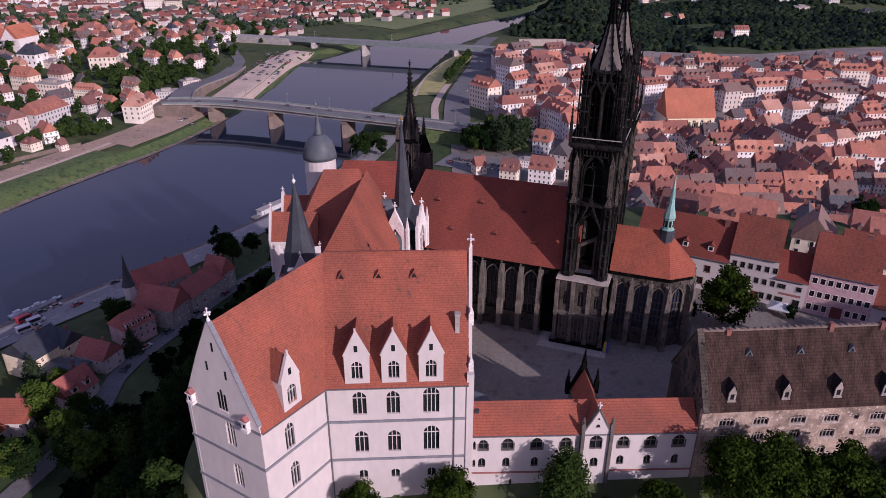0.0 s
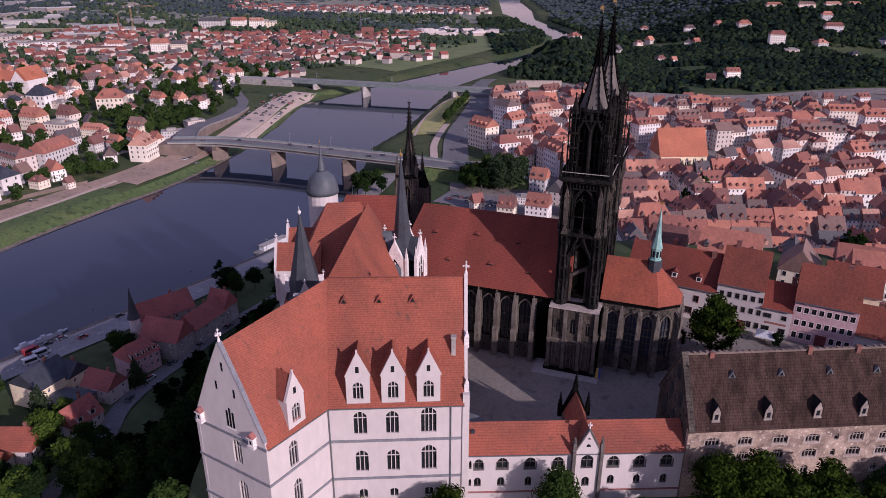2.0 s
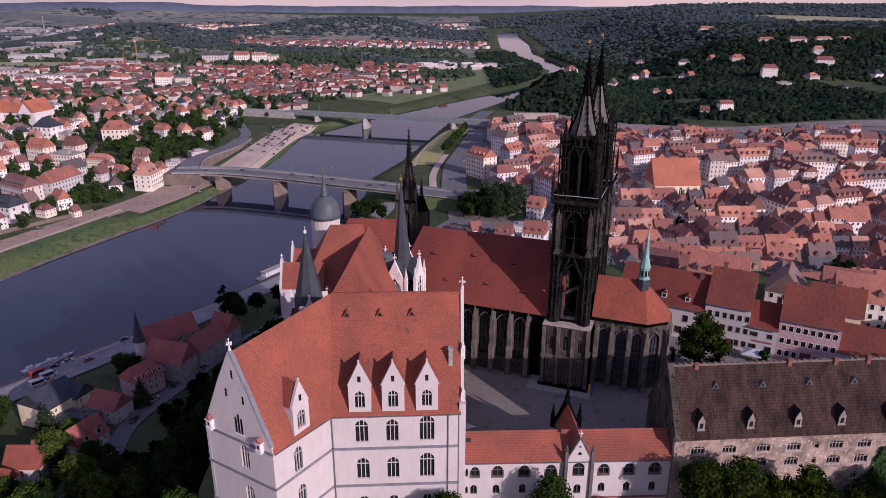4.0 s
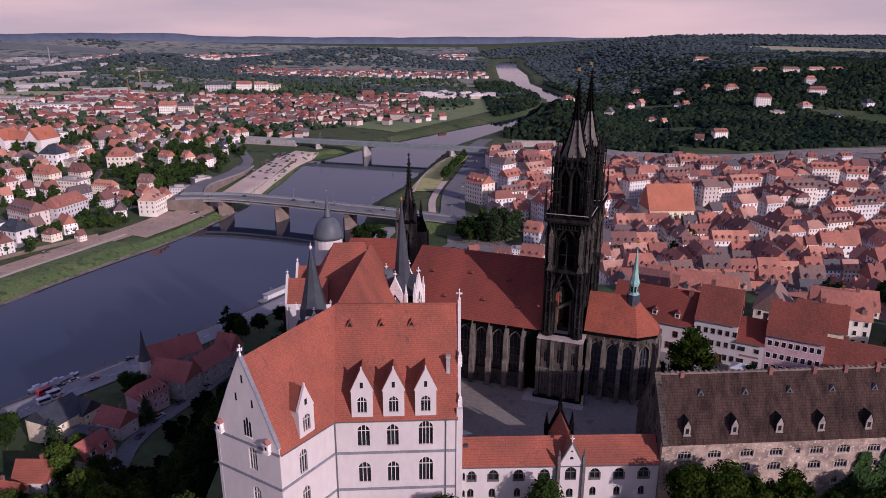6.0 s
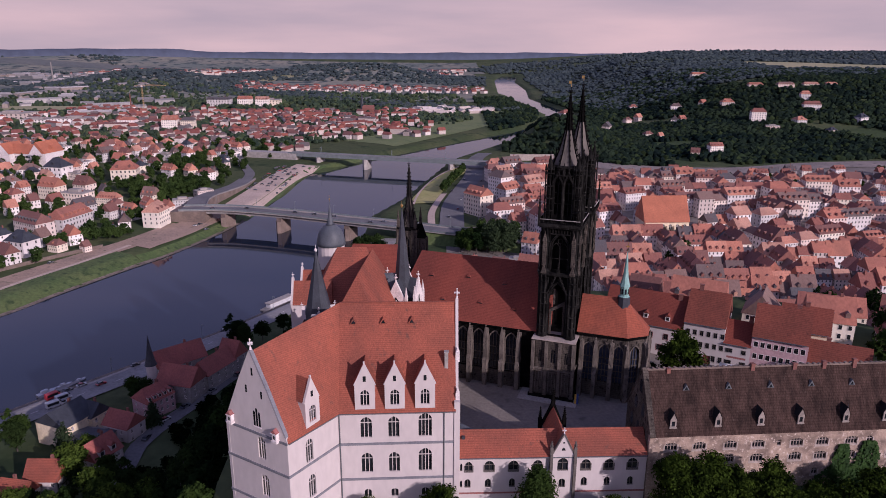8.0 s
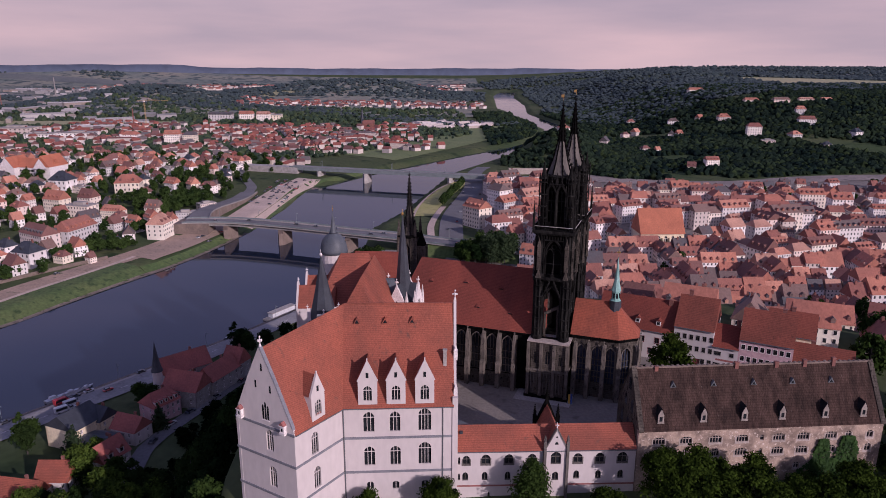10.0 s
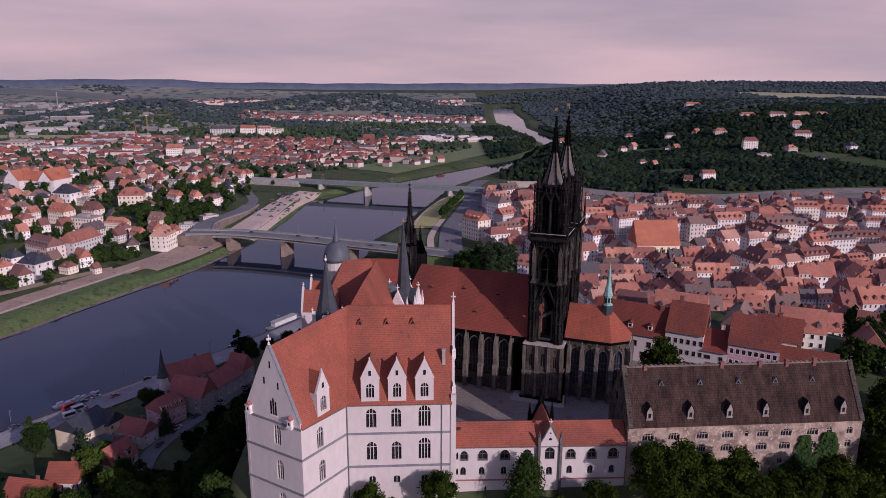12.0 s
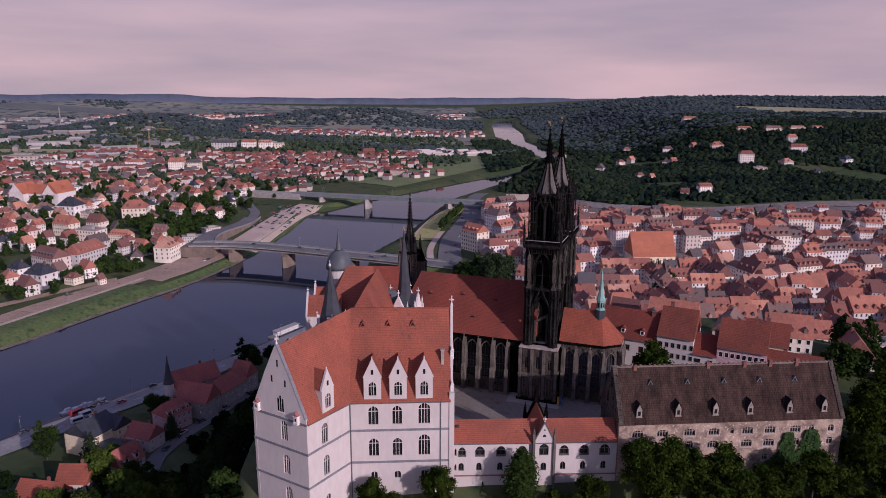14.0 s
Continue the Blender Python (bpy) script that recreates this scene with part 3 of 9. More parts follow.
strip("road", [(-120, 110), (-106, 160), (-107, 186), (-102.5, 203), (-96, 220), (-88.5, 241), (-72, 272), (-50, 330), (-25, 420)], 6.5, 0.5, m_asphalt, "narrow grey street between riverside houses and the castle hill", "road")
# The far shore: grass verge, earth promenade, car park and slope road.
strip("promenade", LEFT_BANK[:7], (-42, -24), 0.35, m_earth, "trodden earth promenade along the far bank", "path")
strip("pavement", LEFT_BANK[:5] + [(-196, 449)], (-28, -25), 0.5, m_sand, "pale footpath between promenade and grass verge", "path")
strip("parking_lot", [(-200, 440), (-186, 480), (-175, 525), (-170, 560)], (-34, -8), 0.55, m_earth, "bare earth car park at the bridge foot", "car park")
strip("verge", LEFT_BANK[:4] + [(-204, 424)], (-25, -2.5), 0.42, m_grass, "rough green grass verge at the water's edge", "grass", across=5)
strip("verge", [(-204, 424), (-193, 447), (-177, 500), (-168, 545)], (-9, -2), 0.62, m_grass, "narrow grass bank under the bridge", "grass")
strip("verge", [(-164, 545), (-157, 640), (-151, 765), (-120, 820), (-95, 870)], (-12, -2), 0.3, m_grass, "strip of green grass along the far bank", "grass")
strip("shore_stones", LEFT_BANK[:8], (-3.4, 0.6), 0.3, m_shore, "brown stony edge at the waterline", "shore")
strip("shore_stones", RIGHT_BANK[1:5], (-0.8, 4.4), 0.4, m_shore, "rough brown stone quay edge at the waterline", "shore")
line = smooth_line([(-300, 352), (-283, 377), (-262, 410), (-240, 441)], 5)
d = np.gradient(line, axis=0)
d /= np.linalg.norm(d, axis=1)[:, None]
rings = []
for (x, y), (dx, dy) in zip(line, d):
    z = ground_at(x, y)
    rings.append([(x - dy * 0.35, y + dx * 0.35, z - 1), (x + dy * 0.35, y - dx * 0.35, z - 1), (x + dy * 0.35, y - dx * 0.35, z + 2.4), (x - dy * 0.35, y + dx * 0.35, z + 2.4)])
tagged(part("garden_wall", Geo().loft(rings), m_brown_wall), "old brown stone garden wall along the promenade", "wall", kind="structure")
strip("parking_lot", [(-182, 560), (-178, 640), (-172, 740), (-160, 800)], 30, 0.45, m_sand, "sandy riverside car park", "car park", across=6)
strip("road", [(-207, 690), (-212, 730), (-232, 780), (-262, 860), (-300, 1000)], 11, 0.6, m_asphalt, "grey road climbing along the far bank", "road")
strip("meadow", [(-60, 960), (0, 1060), (80, 1200), (140, 1330), (170, 1500)], (-110, -6), 0.6, m_meadow, "wide green river meadow", "meadow", across=8, step=14)
strip("meadow", [(-24, 590), (-14, 650), (2, 720), (22, 790)], (-6, 18), 0.5, m_lawn, "sunny mown meadow below the embankment road", "grass")
strip("pavement", [(-24, 585), (-20, 640), (-9, 706), (6, 754), (24, 795)], (-1.6, 0.8), 0.75, m_sand, "pale curved path across the grass bank", "path")
strip("pavement", [(-4, 500), (-5, 545), (0, 592), (6, 630)], (-5, 1), 0.5, m_sand, "pale paved walk along the embankment", "pavement")
strip("road", [(10, 460), (10, 511), (14, 592), (37, 731), (44, 838), (60, 900)], 20, 0.6, m_asphalt, "grey embankment road beside the town", "road")
strip("railway", [(120, 858), (213, 775), (335, 745), (488, 785), (800, 800)], (-20, 20), 0.9, m_ballast, "pale railway tracks at the foot of the hills", "railway", step=12)
for cx, cy, sx, sy, zz in ((1300, 2150, 330, 170, 0), (1500, 3300, 500, 90, 0), (-780, 1470, 230, 60, 0), (-1500, 1750, 300, 45, 0), (-1300, 3500, 300, 50, 0), (-620, 2500, 50, 120, 0)):
    strip("field", [(cx - sx, cy), (cx, cy + sy * 0.2), (cx + sx, cy)], sy * 2, 1.5, m_field, "pale open field between woods", "field", across=6, step=30)

# The raised slope road on its retaining wall, curving down from the far end of the road bridge.
line = smooth_line([(-204, 531), (-211, 560), (-212, 590), (-209, 620), (-206, 660), (-207, 700)], 5)
d = np.gradient(line, axis=0)
d /= np.linalg.norm(d, axis=1)[:, None]
g, wall, kerb = Geo(), Geo(), Geo()
rings, wrings, krings = [], [], []
for k, ((x, y), (dx, dy)) in enumerate(zip(line, d)):
    z = -38.4 - 7.6 * float(smoothstep(0, 1, k / (len(line) - 1)))
    w = 8.5
    pt = lambda o, zz: (x + dy * o, y - dx * o, zz)
    rings.append([pt(-w, z - 1), pt(w, z - 1), pt(w, z), pt(-w, z)])
    wrings.append([pt(-w - 4, -56), pt(w + 1.2, -56), pt(w + 0.5, z - 0.2), pt(-w - 0.5, z - 0.2)])
    krings.append([pt(w, z - 0.5), pt(w + 0.5, z - 0.5), pt(w + 0.5, z + 1.0), pt(w, z + 1.0)])
road = part("slope_road", g.loft(rings), m_asphalt)
tagged(road, "wide grey road curving down from the bridge", "road", kind="structure")
part("retaining_wall", wall.loft(wrings), m_brown_wall, road)
part("parapet", kerb.loft(krings), m_conc, road)
# Paved ground under the old town.
TX, TY = np.meshgrid(np.arange(-4, 700, 9.0), np.arange(300, 790, 9.0))
lim = np.where(TY < 500, 0.0, 24.0)
ok = (TX > lim) & (TX < 0.8 * (TY + 130)) & (beyond_rail(TX, TY) < -8) & (ring_distance(TX, TY, HILL_TOP) > 58) & (ring_distance(TX, TY, RIVER) > 30)
tv = np.stack([TX, TY, height(TX, TY) + 0.3], -1).reshape(-1, 3)
c = TX.shape[1]
cells = [(int(j * c + i), int(j * c + i + 1), int(j * c + c + i + 1), int(j * c + c + i)) for j in range(TX.shape[0] - 1) for i in range(c - 1) if ok[j, i] and ok[j + 1, i] and ok[j, i + 1] and ok[j + 1, i + 1]]
g = Geo()
g.v, g.f = tv.tolist(), cells
tagged(part("street_paving", g, m_town_ground, smooth=True), "grey paved lanes and yards of the old town", "pavement", kind="structure")

# The far plain down the valley; its pale, bluish colour includes the haze.
TX, TY = np.meshgrid(np.arange(-4400, 240, 60.0), np.arange(1750, 4560, 60.0))
ok = (ring_distance(TX, TY, RIVER) > 90) & (np.abs(TX) < 0.95 * TY)
tv = np.stack([TX, TY, height(TX, TY) + 1.0], -1).reshape(-1, 3)
c = TX.shape[1]
g = Geo()
g.v, g.f = tv.tolist(), [(int(j * c + i), int(j * c + i + 1), int(j * c + c + i + 1), int(j * c + c + i)) for j in range(TX.shape[0] - 1) for i in range(c - 1) if ok[j, i] and ok[j + 1, i] and ok[j, i + 1] and ok[j + 1, i + 1]]
tagged(part("valley_plain", g, m_far_plain, smooth=True), "fields and hedges on the distant plain, paled for haze", "fields", kind="structure")

# The cathedral square.
g = Geo()
ring = [(2, 100), (6, 98), (60, 99), (100, 106), (118, 130), (118, 150), (70, 172), (40, 160), (3, 165), (-8, 130)]
g.poly([(x, y, 0.06) for x, y in ring])
tagged(part("square", g, m_cobble), "grey cobbled cathedral square, worn and uneven", "square", kind="structure")

# distant hills and fields that close the view, haze mixed into their colours
def ridge(name, label, r, a0, a1, top, mat, thick=160.0):
    """A far ridge on a circle of radius r between two bearings (degrees right of straight ahead)."""
    g = Geo()
    n = 90
    rows = []
    for q in range(n + 1):
        deg = a0 + (a1 - a0) * q / n
        t = radians(deg)
        rows += [((r + k * thick) * math.sin(t), (r + k * thick) * math.cos(t), z) for k, z in ((0, -60), (0.5, top(deg)), (1, -60))]
    g.add(rows, [(3 * q + c, 3 * q + 3 + c, 3 * q + 4 + c, 3 * q + 1 + c) for q in range(n) for c in (0, 1)])
    return tagged(part(name, g, mat, smooth=True), label, "hills", kind="structure")


ridge("backdrop", "hills along the horizon, haze put into their blue", 4700, -50, 50, lambda a: 45 + 3 * math.sin(a * 0.23) + 2 * math.sin(a * 0.9 + 1) + 19 * float(smoothstep(-17.5, -22, a)) + 1.5 * math.sin(a * 2.1), m_haze_hill)
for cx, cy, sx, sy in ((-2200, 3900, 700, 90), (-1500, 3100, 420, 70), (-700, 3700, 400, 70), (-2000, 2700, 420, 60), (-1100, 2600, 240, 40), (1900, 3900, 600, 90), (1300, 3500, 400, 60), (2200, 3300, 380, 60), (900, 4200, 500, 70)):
    strip("field", [(cx - sx, cy), (cx, cy + sy * 0.3), (cx + sx, cy - sy * 0.2)], sy * 2, 2.0, m_haze_field, "open fields far down the valley, haze put into their colour", "field", across=6, step=40)

# ---- the white castle ----
castle = thing("castle", "white late gothic castle with steep red tiled roofs and curtain-arch windows", "castle")
LC, EL, EI, ER = (-41.8, 91.0), (-27.7, 82.4), (-19.8, 93.9), (4.2, 95.2)
EAVE, FOOT = 19.5, -16.0
RIDGE = 39.6
BACK_R, BACK_I = (5.2, 116.0), (-16.0, 116.0)


def castle_wall(a, b, z1, holes, wins, thick=0.8, z0=FOOT, bands=(12.2, 3.8), name="wall"):
    """One wall with its string courses. wins: (middle along the wall, sill, width, height, lights)."""
    d = Vector((b[0] - a[0], b[1] - a[1]))
    m = turned_frame(a[0], a[1], 0, d.x, d.y)
    g = Geo(m)
    wall_panel(g, d.length, z0, z1, [(u - w / 2, u + w / 2, z, z + h) for u, z, w, h, n in wins] + holes, thick)
    part(name, g, m_white, castle)
    for z in bands:
        g = Geo(m)
        g.box(-0.12, d.length + 0.12, -0.16, 0.003, z - 0.22, z + 0.22)
        g.box(-0.06, d.length + 0.06, -0.09, 0.003, z - 0.36, z - 0.22)
        part("string_course", g, m_band, castle, "grey stone string course")
    for u, z, w, h, n in wins:
        window(castle, m @ Matrix.Translation((u, 0, z)), w, h, n, 1 if h > 3 else 0, h * 0.74, m_white, m_glass, m_white, 0.7, 0.13)
    return m, d.length


# front wall
fw = []
for u, w, h1, h2 in ((5.7, 2.35, 4.9, 4.8), (11.4, 2.25, 4.9, 4.8), (17.9, 2.75, 5.5, 5.6)):
    n = 4 if w > 2.5 else 3
    fw += [(u, 13.5, w, h1, n), (u, 5.2, w, h2, n), (u, -0.9, 1.5, 2.1, 2), (u, -7.2, 1.5, 2.2, 2)]
m_front, len_front = castle_wall(EI, ER, EAVE, [], fw)
sw = [(5.6, 12.6, 1.9, 5.2, 3), (5.9, 4.4, 1.9, 5.2, 3), (6.1, -3.0, 1.4, 2.4, 2)]
m_side, len_side = castle_wall(EL, EI, EAVE, [], sw)
gw = [(9.6, 13.8, 2.0, 5.0, 3), (9.9, 5.4, 2.0, 5.0, 3), (10.2, -2.6, 2.0, 5.0, 3)]
m_gab, len_gab = castle_wall(LC, EL, EAVE, [], gw, bands=(19.4, 12.2, 3.8))
castle_wall(ER, BACK_R, EAVE, [], [(6, 12, 1.8, 4.6, 3), (13, 12, 1.8, 4.6, 3)], bands=(12.2,))
castle_wall((-30.5, 106.5), LC, EAVE, [], [], bands=(12.2, 3.8))
castle_wall(BACK_R, (-30.5, 116.0), EAVE, [], [], bands=())
castle_wall((-30.5, 116.0), (-30.5, 106.5), EAVE, [], [], bands=())

# gable over the left wall, with its little slits and the two stepped finials
g = Geo(m_gab)
L = len_gab
apex = 36.8
outline = [(0.0, EAVE), (0.2, 20.6), (1.9, 24.2), (4.6, 30.0), (L / 2 - 0.15, apex), (L / 2 + 0.15, apex), (L - 4.6, 30.0), (L - 1.9, 24.2), (L - 0.2, 20.6), (L, EAVE)]
for y0, rev in ((-0.0, False), (0.7, True)):
    pts = [(x, y0, z) for x, z in outline]
    g.poly(pts[::-1] if not rev else pts)
for (xa, za), (xb, zb) in zip(outline, outline[1:]):
    g.poly([(xa, 0, za), (xb, 0, zb), (xb, 0.7, zb), (xa, 0.7, za)])
part("gable", g, m_white, castle)
g = Geo(m_gab)
for (xa, za), (xb, zb) in zip(outline[1:], outline[2:-1]):
    g.poly([(xa, -0.08, za + 0.01), (xa, 0.75, za + 0.01), (xb, 0.75, zb + 0.01), (xb, -0.08, zb + 0.01)])
    g.poly([(xa, -0.08, za - 0.14), (xa, -0.08, za), (xb, -0.08, zb), (xb, -0.08, zb - 0.14)])
part("coping", g, m_band, castle, "grey stone coping")
for u, z in ((L / 2 + 0.2, 31.6), (L / 2 - 1.7, 27.6), (L / 2 + 2.3, 27.2)):
    part("slit_window", Geo(m_gab).box(u - 0.22, u + 0.22, -0.02, 0.06, z, z + 1.6), m_glass, castle)
for k, h in ((-1, 3.3), (0, 4.0), (1, 3.3)):
    u = 8.9 + 0.68 * k
    part("pane", Geo(m_gab).add([(u - 0.26, -0.012, 20.9), (u + 0.26, -0.012, 20.9), (u + 0.26, -0.012, 20.6 + h), (u, -0.012, 20.9 + h), (u - 0.26, -0.012, 20.6 + h)], [(0, 1, 2, 3, 4)]), m_glass, castle)
part("window_sill", Geo(m_gab).box(7.8, 10.0, -0.14, 0.02, 20.66, 20.84), m_stone_white, castle)


def finial(m, parent, s=1.0, name="finial"):
    """A stone cross flower on a stalk."""
    g = Geo(m @ Matrix.Scale(s, 4))
    g.turned(0, 0, [(0.28, 0), (0.22, 0.5), (0.12, 0.6), (0.12, 1.1), (0.26, 1.2), (0.3, 1.4), (0.1, 1.6), (0.1, 2.0), (0.22, 2.15), (0.04, 2.4)], 6)
    g.box(-0.6, 0.6, -0.12, 0.12, 1.18, 1.48).box(-0.12, 0.12, -0.6, 0.6, 1.18, 1.48)
    return part(name, g, m_stone_white, parent)


finial(m_gab @ Matrix.Translation((L / 2, 0.35, apex)), castle, 0.95)


def gable_turret(m, parent):
    """A small stone housing with a tiled top on the gable's shoulder."""
    g = Geo(m)
    g.box(-0.7, 0.7, -0.9, 0.4, 0, 0.5).box(-0.55, 0.55, -0.75, 0.3, 0.5, 1.9)
    g.prism([(-0.75, -0.95), (0.75, -0.95), (0.75, 0.45), (-0.75, 0.45)], 1.9, 2.1)
    t = part("shoulder_turret", g, m_stone_white, parent)
    part("turret_roof", Geo(m).gable(-0.72, 0.72, -0.9, 0.45, 2.1, 2.9, "y"), m_redband, t)
    part("opening", Geo(m).box(-0.22, 0.22, -0.765, -0.74, 0.8, 1.5), m_glass, t)


gable_turret(m_gab @ Matrix.Translation((1.8, 0.0, 19.6)), castle)
gable_turret(m_gab @ Matrix.Translation((L - 2.6, 0.0, 19.2)), castle)

# roofs: the gabled wing, and the long main wing
d_gab = Vector((EL[0] - LC[0], EL[1] - LC[1], 0)).normalized()
mid_gab = Vector(((LC[0] + EL[0]) / 2, (LC[1] + EL[1]) / 2, 0)) + Vector((-d_gab.y, d_gab.x, 0)) * 0.55
A = mid_gab + Vector((0, 0, apex - 0.35))
K = Vector((-20.2, 104.4, RIDGE))
out = 0.45
eL = Vector((EL[0], EL[1], EAVE)) + Vector((0.35, -0.02, -0.1))
eI = Vector((EI[0] + 0.3, EI[1] - 0.5, EAVE - 0.1))
eLC = Vector((LC[0] - 0.2, LC[1] + 0.7, EAVE))
g = Geo()
g.add([eL, eI, K, A], [(0, 1, 2, 3)])
g.add([eLC, A, K, (-30.5, 107.0, EAVE)], [(0, 1, 2, 3)])
g.add([eL, A, eLC], [(0, 1, 2)])
part("roof", g, m_roof, castle, "steep red tiled roof of the gabled wing")
RR = Vector((4.4, 105.6, RIDGE - 0.2))
eR = Vector((ER[0] + 0.2, ER[1] - 0.5, EAVE - 0.1))
g = Geo()
g.add([eI, eR, RR, K], [(0, 1, 2, 3)])
bI, bR = Vector((-30.5, 116.5, EAVE)), Vector((5.2, 116.5, EAVE))
g.add([K, RR, bR, bI], [(0, 1, 2, 3)])
g.add([K, bI, (-30.5, 107.0, EAVE)], [(0, 1, 2)])
part("roof", g, m_roof, castle, "steep red tiled roof of the main wing")
g = Geo()
g.loft([[K + Vector((0, -0.2, -0.25)), K + Vector((0, 0.2, -0.25)), K + Vector((0, 0.2, 0.14)), K + Vector((0, -0.2, 0.14))],
        [RR + Vector((0, -0.2, -0.25)), RR + Vector((0, 0.2, -0.25)), RR + Vector((0, 0.2, 0.14)), RR + Vector((0, -0.2, 0.14))]])
part("ridge_tiles", g, m_roof, castle)
# eaves gutter
for a, b in ((eL, eI), (eI, eR)):
    d = (b - a)
    mm = turned_frame(a.x, a.y, a.z, d.x, d.y)
    part("gutter", Geo(mm).box(0, d.length, -0.12, 0.12, -0.12, 0.06), m_lead, castle, "grey metal gutter")
# end gable of the main wing, seen edge on, with finials and stepped shoulders
g = Geo()
x0 = ER[0]
prof = [(ER[1], FOOT), (ER[1], EAVE + 0.4), (RR.y, RIDGE + 0.7), (116.6, EAVE + 0.4), (116.6, FOOT)]
for x, rev in ((x0 + 0.15, True), (x0 + 0.75, False)):
    pts = [(x, y, z) for y, z in prof[1:4]]
    g.poly(pts if rev else pts[::-1])
for (ya, za), (yb, zb) in zip(prof[1:4], prof[2:4]):
    g.poly([(x0 + 0.15, ya, za), (x0 + 0.15, yb, zb), (x0 + 0.75, yb, zb), (x0 + 0.75, ya, za)][::-1])
part("gable", g, m_white, castle)
finial(Matrix.Translation((x0 + 0.45, RR.y, RIDGE + 0.6)), castle, 1.0)
for y, z in ((ER[1] + 5.0, 29.8), (ER[1] + 1.2, 22.4)):
    g = Geo(Matrix.Translation((x0 + 0.5, y, z)))
    g.box(-0.35, 0.5, -0.5, 0.5, -1.6, 0.6).turned(0.1, 0, [(0.5, 0.6), (0.34, 1.0), (0.08, 1.9)], 4, 0.78)
    part("pinnacle", g, m_stone_white, castle)
g = Geo()
g.box(x0 - 0.1, x0 + 1.1, ER[1] - 0.25, ER[1] + 0.9, FOOT, EAVE + 2.0)
part("corner_buttress", g, m_white, castle)

# downpipes
for u in (0.25, len_front - 2.2):
    part("downpipe", Geo(m_front).turned(u, -0.16, [(0.11, FOOT), (0.11, EAVE - 0.2)], 6), m_lead, castle, "grey metal downpipe")


def castle_dormer(m, w=4.1, body=6.0, tip=10.6, deep=6.0):
    """A tall white gabled dormer over the eave, with an arched window, a slit and a tiled roof of its own."""
    d = part("dormer", Geo(m).box(-w / 2, w / 2, 0.03, 0.5, 0, 0.5), m_lead, castle)
    g = Geo(m)
    z0 = 0.55
    g2 = Geo(m @ Matrix.Translation((-w / 2, -0.1, 0)))
    wall_panel(g2, w, z0, body, [(w / 2 - 0.9, w / 2 + 0.9, 1.3, 4.9)], 0.5)
    part("front", g2, m_white, d)
    pts = [(-w / 2 - 0.2, body), (w / 2 + 0.2, body), (0.12, tip), (-0.12, tip)]
    g.poly([(x, -0.1, z) for x, z in pts])
    g.poly([(x, 0.45, z) for x, z in pts[::-1]])
    for (xa, za), (xb, zb) in ((pts[1], pts[2]), (pts[2], pts[3]), (pts[3], pts[0])):
        g.poly([(xa, -0.1, za), (xa, 0.45, za), (xb, 0.45, zb), (xb, -0.1, zb)])
    g.box(-0.14, 0.14, 0.0, 0.3, tip - 0.1, tip + 0.6)
    part("gable", g, m_white, d)
    part("slit_window", Geo(m).box(-0.3, 0.3, -0.13, -0.09, body + 0.8, body + 2.0), m_glass, d)
    window(castle, m @ Matrix.Translation((0, -0.1, 1.3)), 1.8, 3.6, 3, 1, 2.6, m_white, m_glass, m_white, 0.7, 0.12)
    for x in (-w / 2, w / 2 - 0.2):
        part("cheek", Geo(m).box(x, x + 0.2, 0.4, deep, z0, body), m_white, d)
    g = Geo(m)
    g.add([(-w / 2 - 0.15, 0.2, body), (0, 0.2, tip - 0.3), (0, deep + 1.8, tip - 0.3), (-w / 2 - 0.15, deep - 0.3, body)], [(0, 1, 2, 3)])
    g.add([(w / 2 + 0.15, 0.2, body), (w / 2 + 0.15, deep - 0.3, body), (0, deep + 1.8, tip - 0.3), (0, 0.2, tip - 0.3)], [(0, 1, 2, 3)])
    part("dormer_roof", g, m_roof, d)


for u in (5.6, 11.7, 17.9):
    castle_dormer(m_front @ Matrix.Translation((u, 0, EAVE + 0.2)), deep=3.6)
castle_dormer(m_side @ Matrix.Translation((6.9, 0, EAVE + 0.2)), w=3.8, deep=3.6)


def roof_at(p, q, r, u, v):
    """A place on the plane of the roof: p + u (q - p) + v (r - p)."""
    return p + (q - p) * u + (r - p) * v


def bat_dormer(m, parent):
    g = Geo(m)
    g.add([(-0.55, 0, 0), (0.55, 0, 0), (0, 0, 0.95), (0, 1.0, 0.95)], [(0, 1, 2), (0, 2, 3), (1, 3, 2)])
    d = part("roof_vent", g, m_roof, parent)
    part("opening", Geo(m).add([(-0.32, -0.03, 0.08), (0.32, -0.03, 0.08), (0, -0.03, 0.65)], [(0, 1, 2)]), m_glass, d)


for u in (0.16, 0.42, 0.67):
    q = roof_at(eI, eR, K, u - 0.035, 0.8)
    bat_dormer(turned_frame(q.x, q.y - 0.25, q.z + 0.1, eR.x - eI.x, eR.y - eI.y) @ Matrix.Scale(1.45, 4), castle)
for u, v in ((0.35, 0.72), (0.18, 0.42)):
    q = eL + (eI - eL) * u + (A - eL) * v
    bat_dormer(turned_frame(q.x, q.y, q.z + 0.1, eI.x - eL.x, eI.y - eL.y), castle)
# chimneys on the roofs
for p, h, w in ((roof_at(eI, eR, K, 0.93, 0.42), 4.4, 0.75), (Vector((-24.9, 100.8, 36.6)), 3.0, 1.0)):
    g = Geo(Matrix.Translation(p))
    g.box(-w / 2, w / 2, -0.4, 0.4, -1.5, h - 1.6).box(-w / 2 - 0.12, w / 2 + 0.12, -0.52, 0.52, h - 1.6, h - 1.35)
    part("chimney", g, m_grey_wall, castle, "grey plastered chimney")

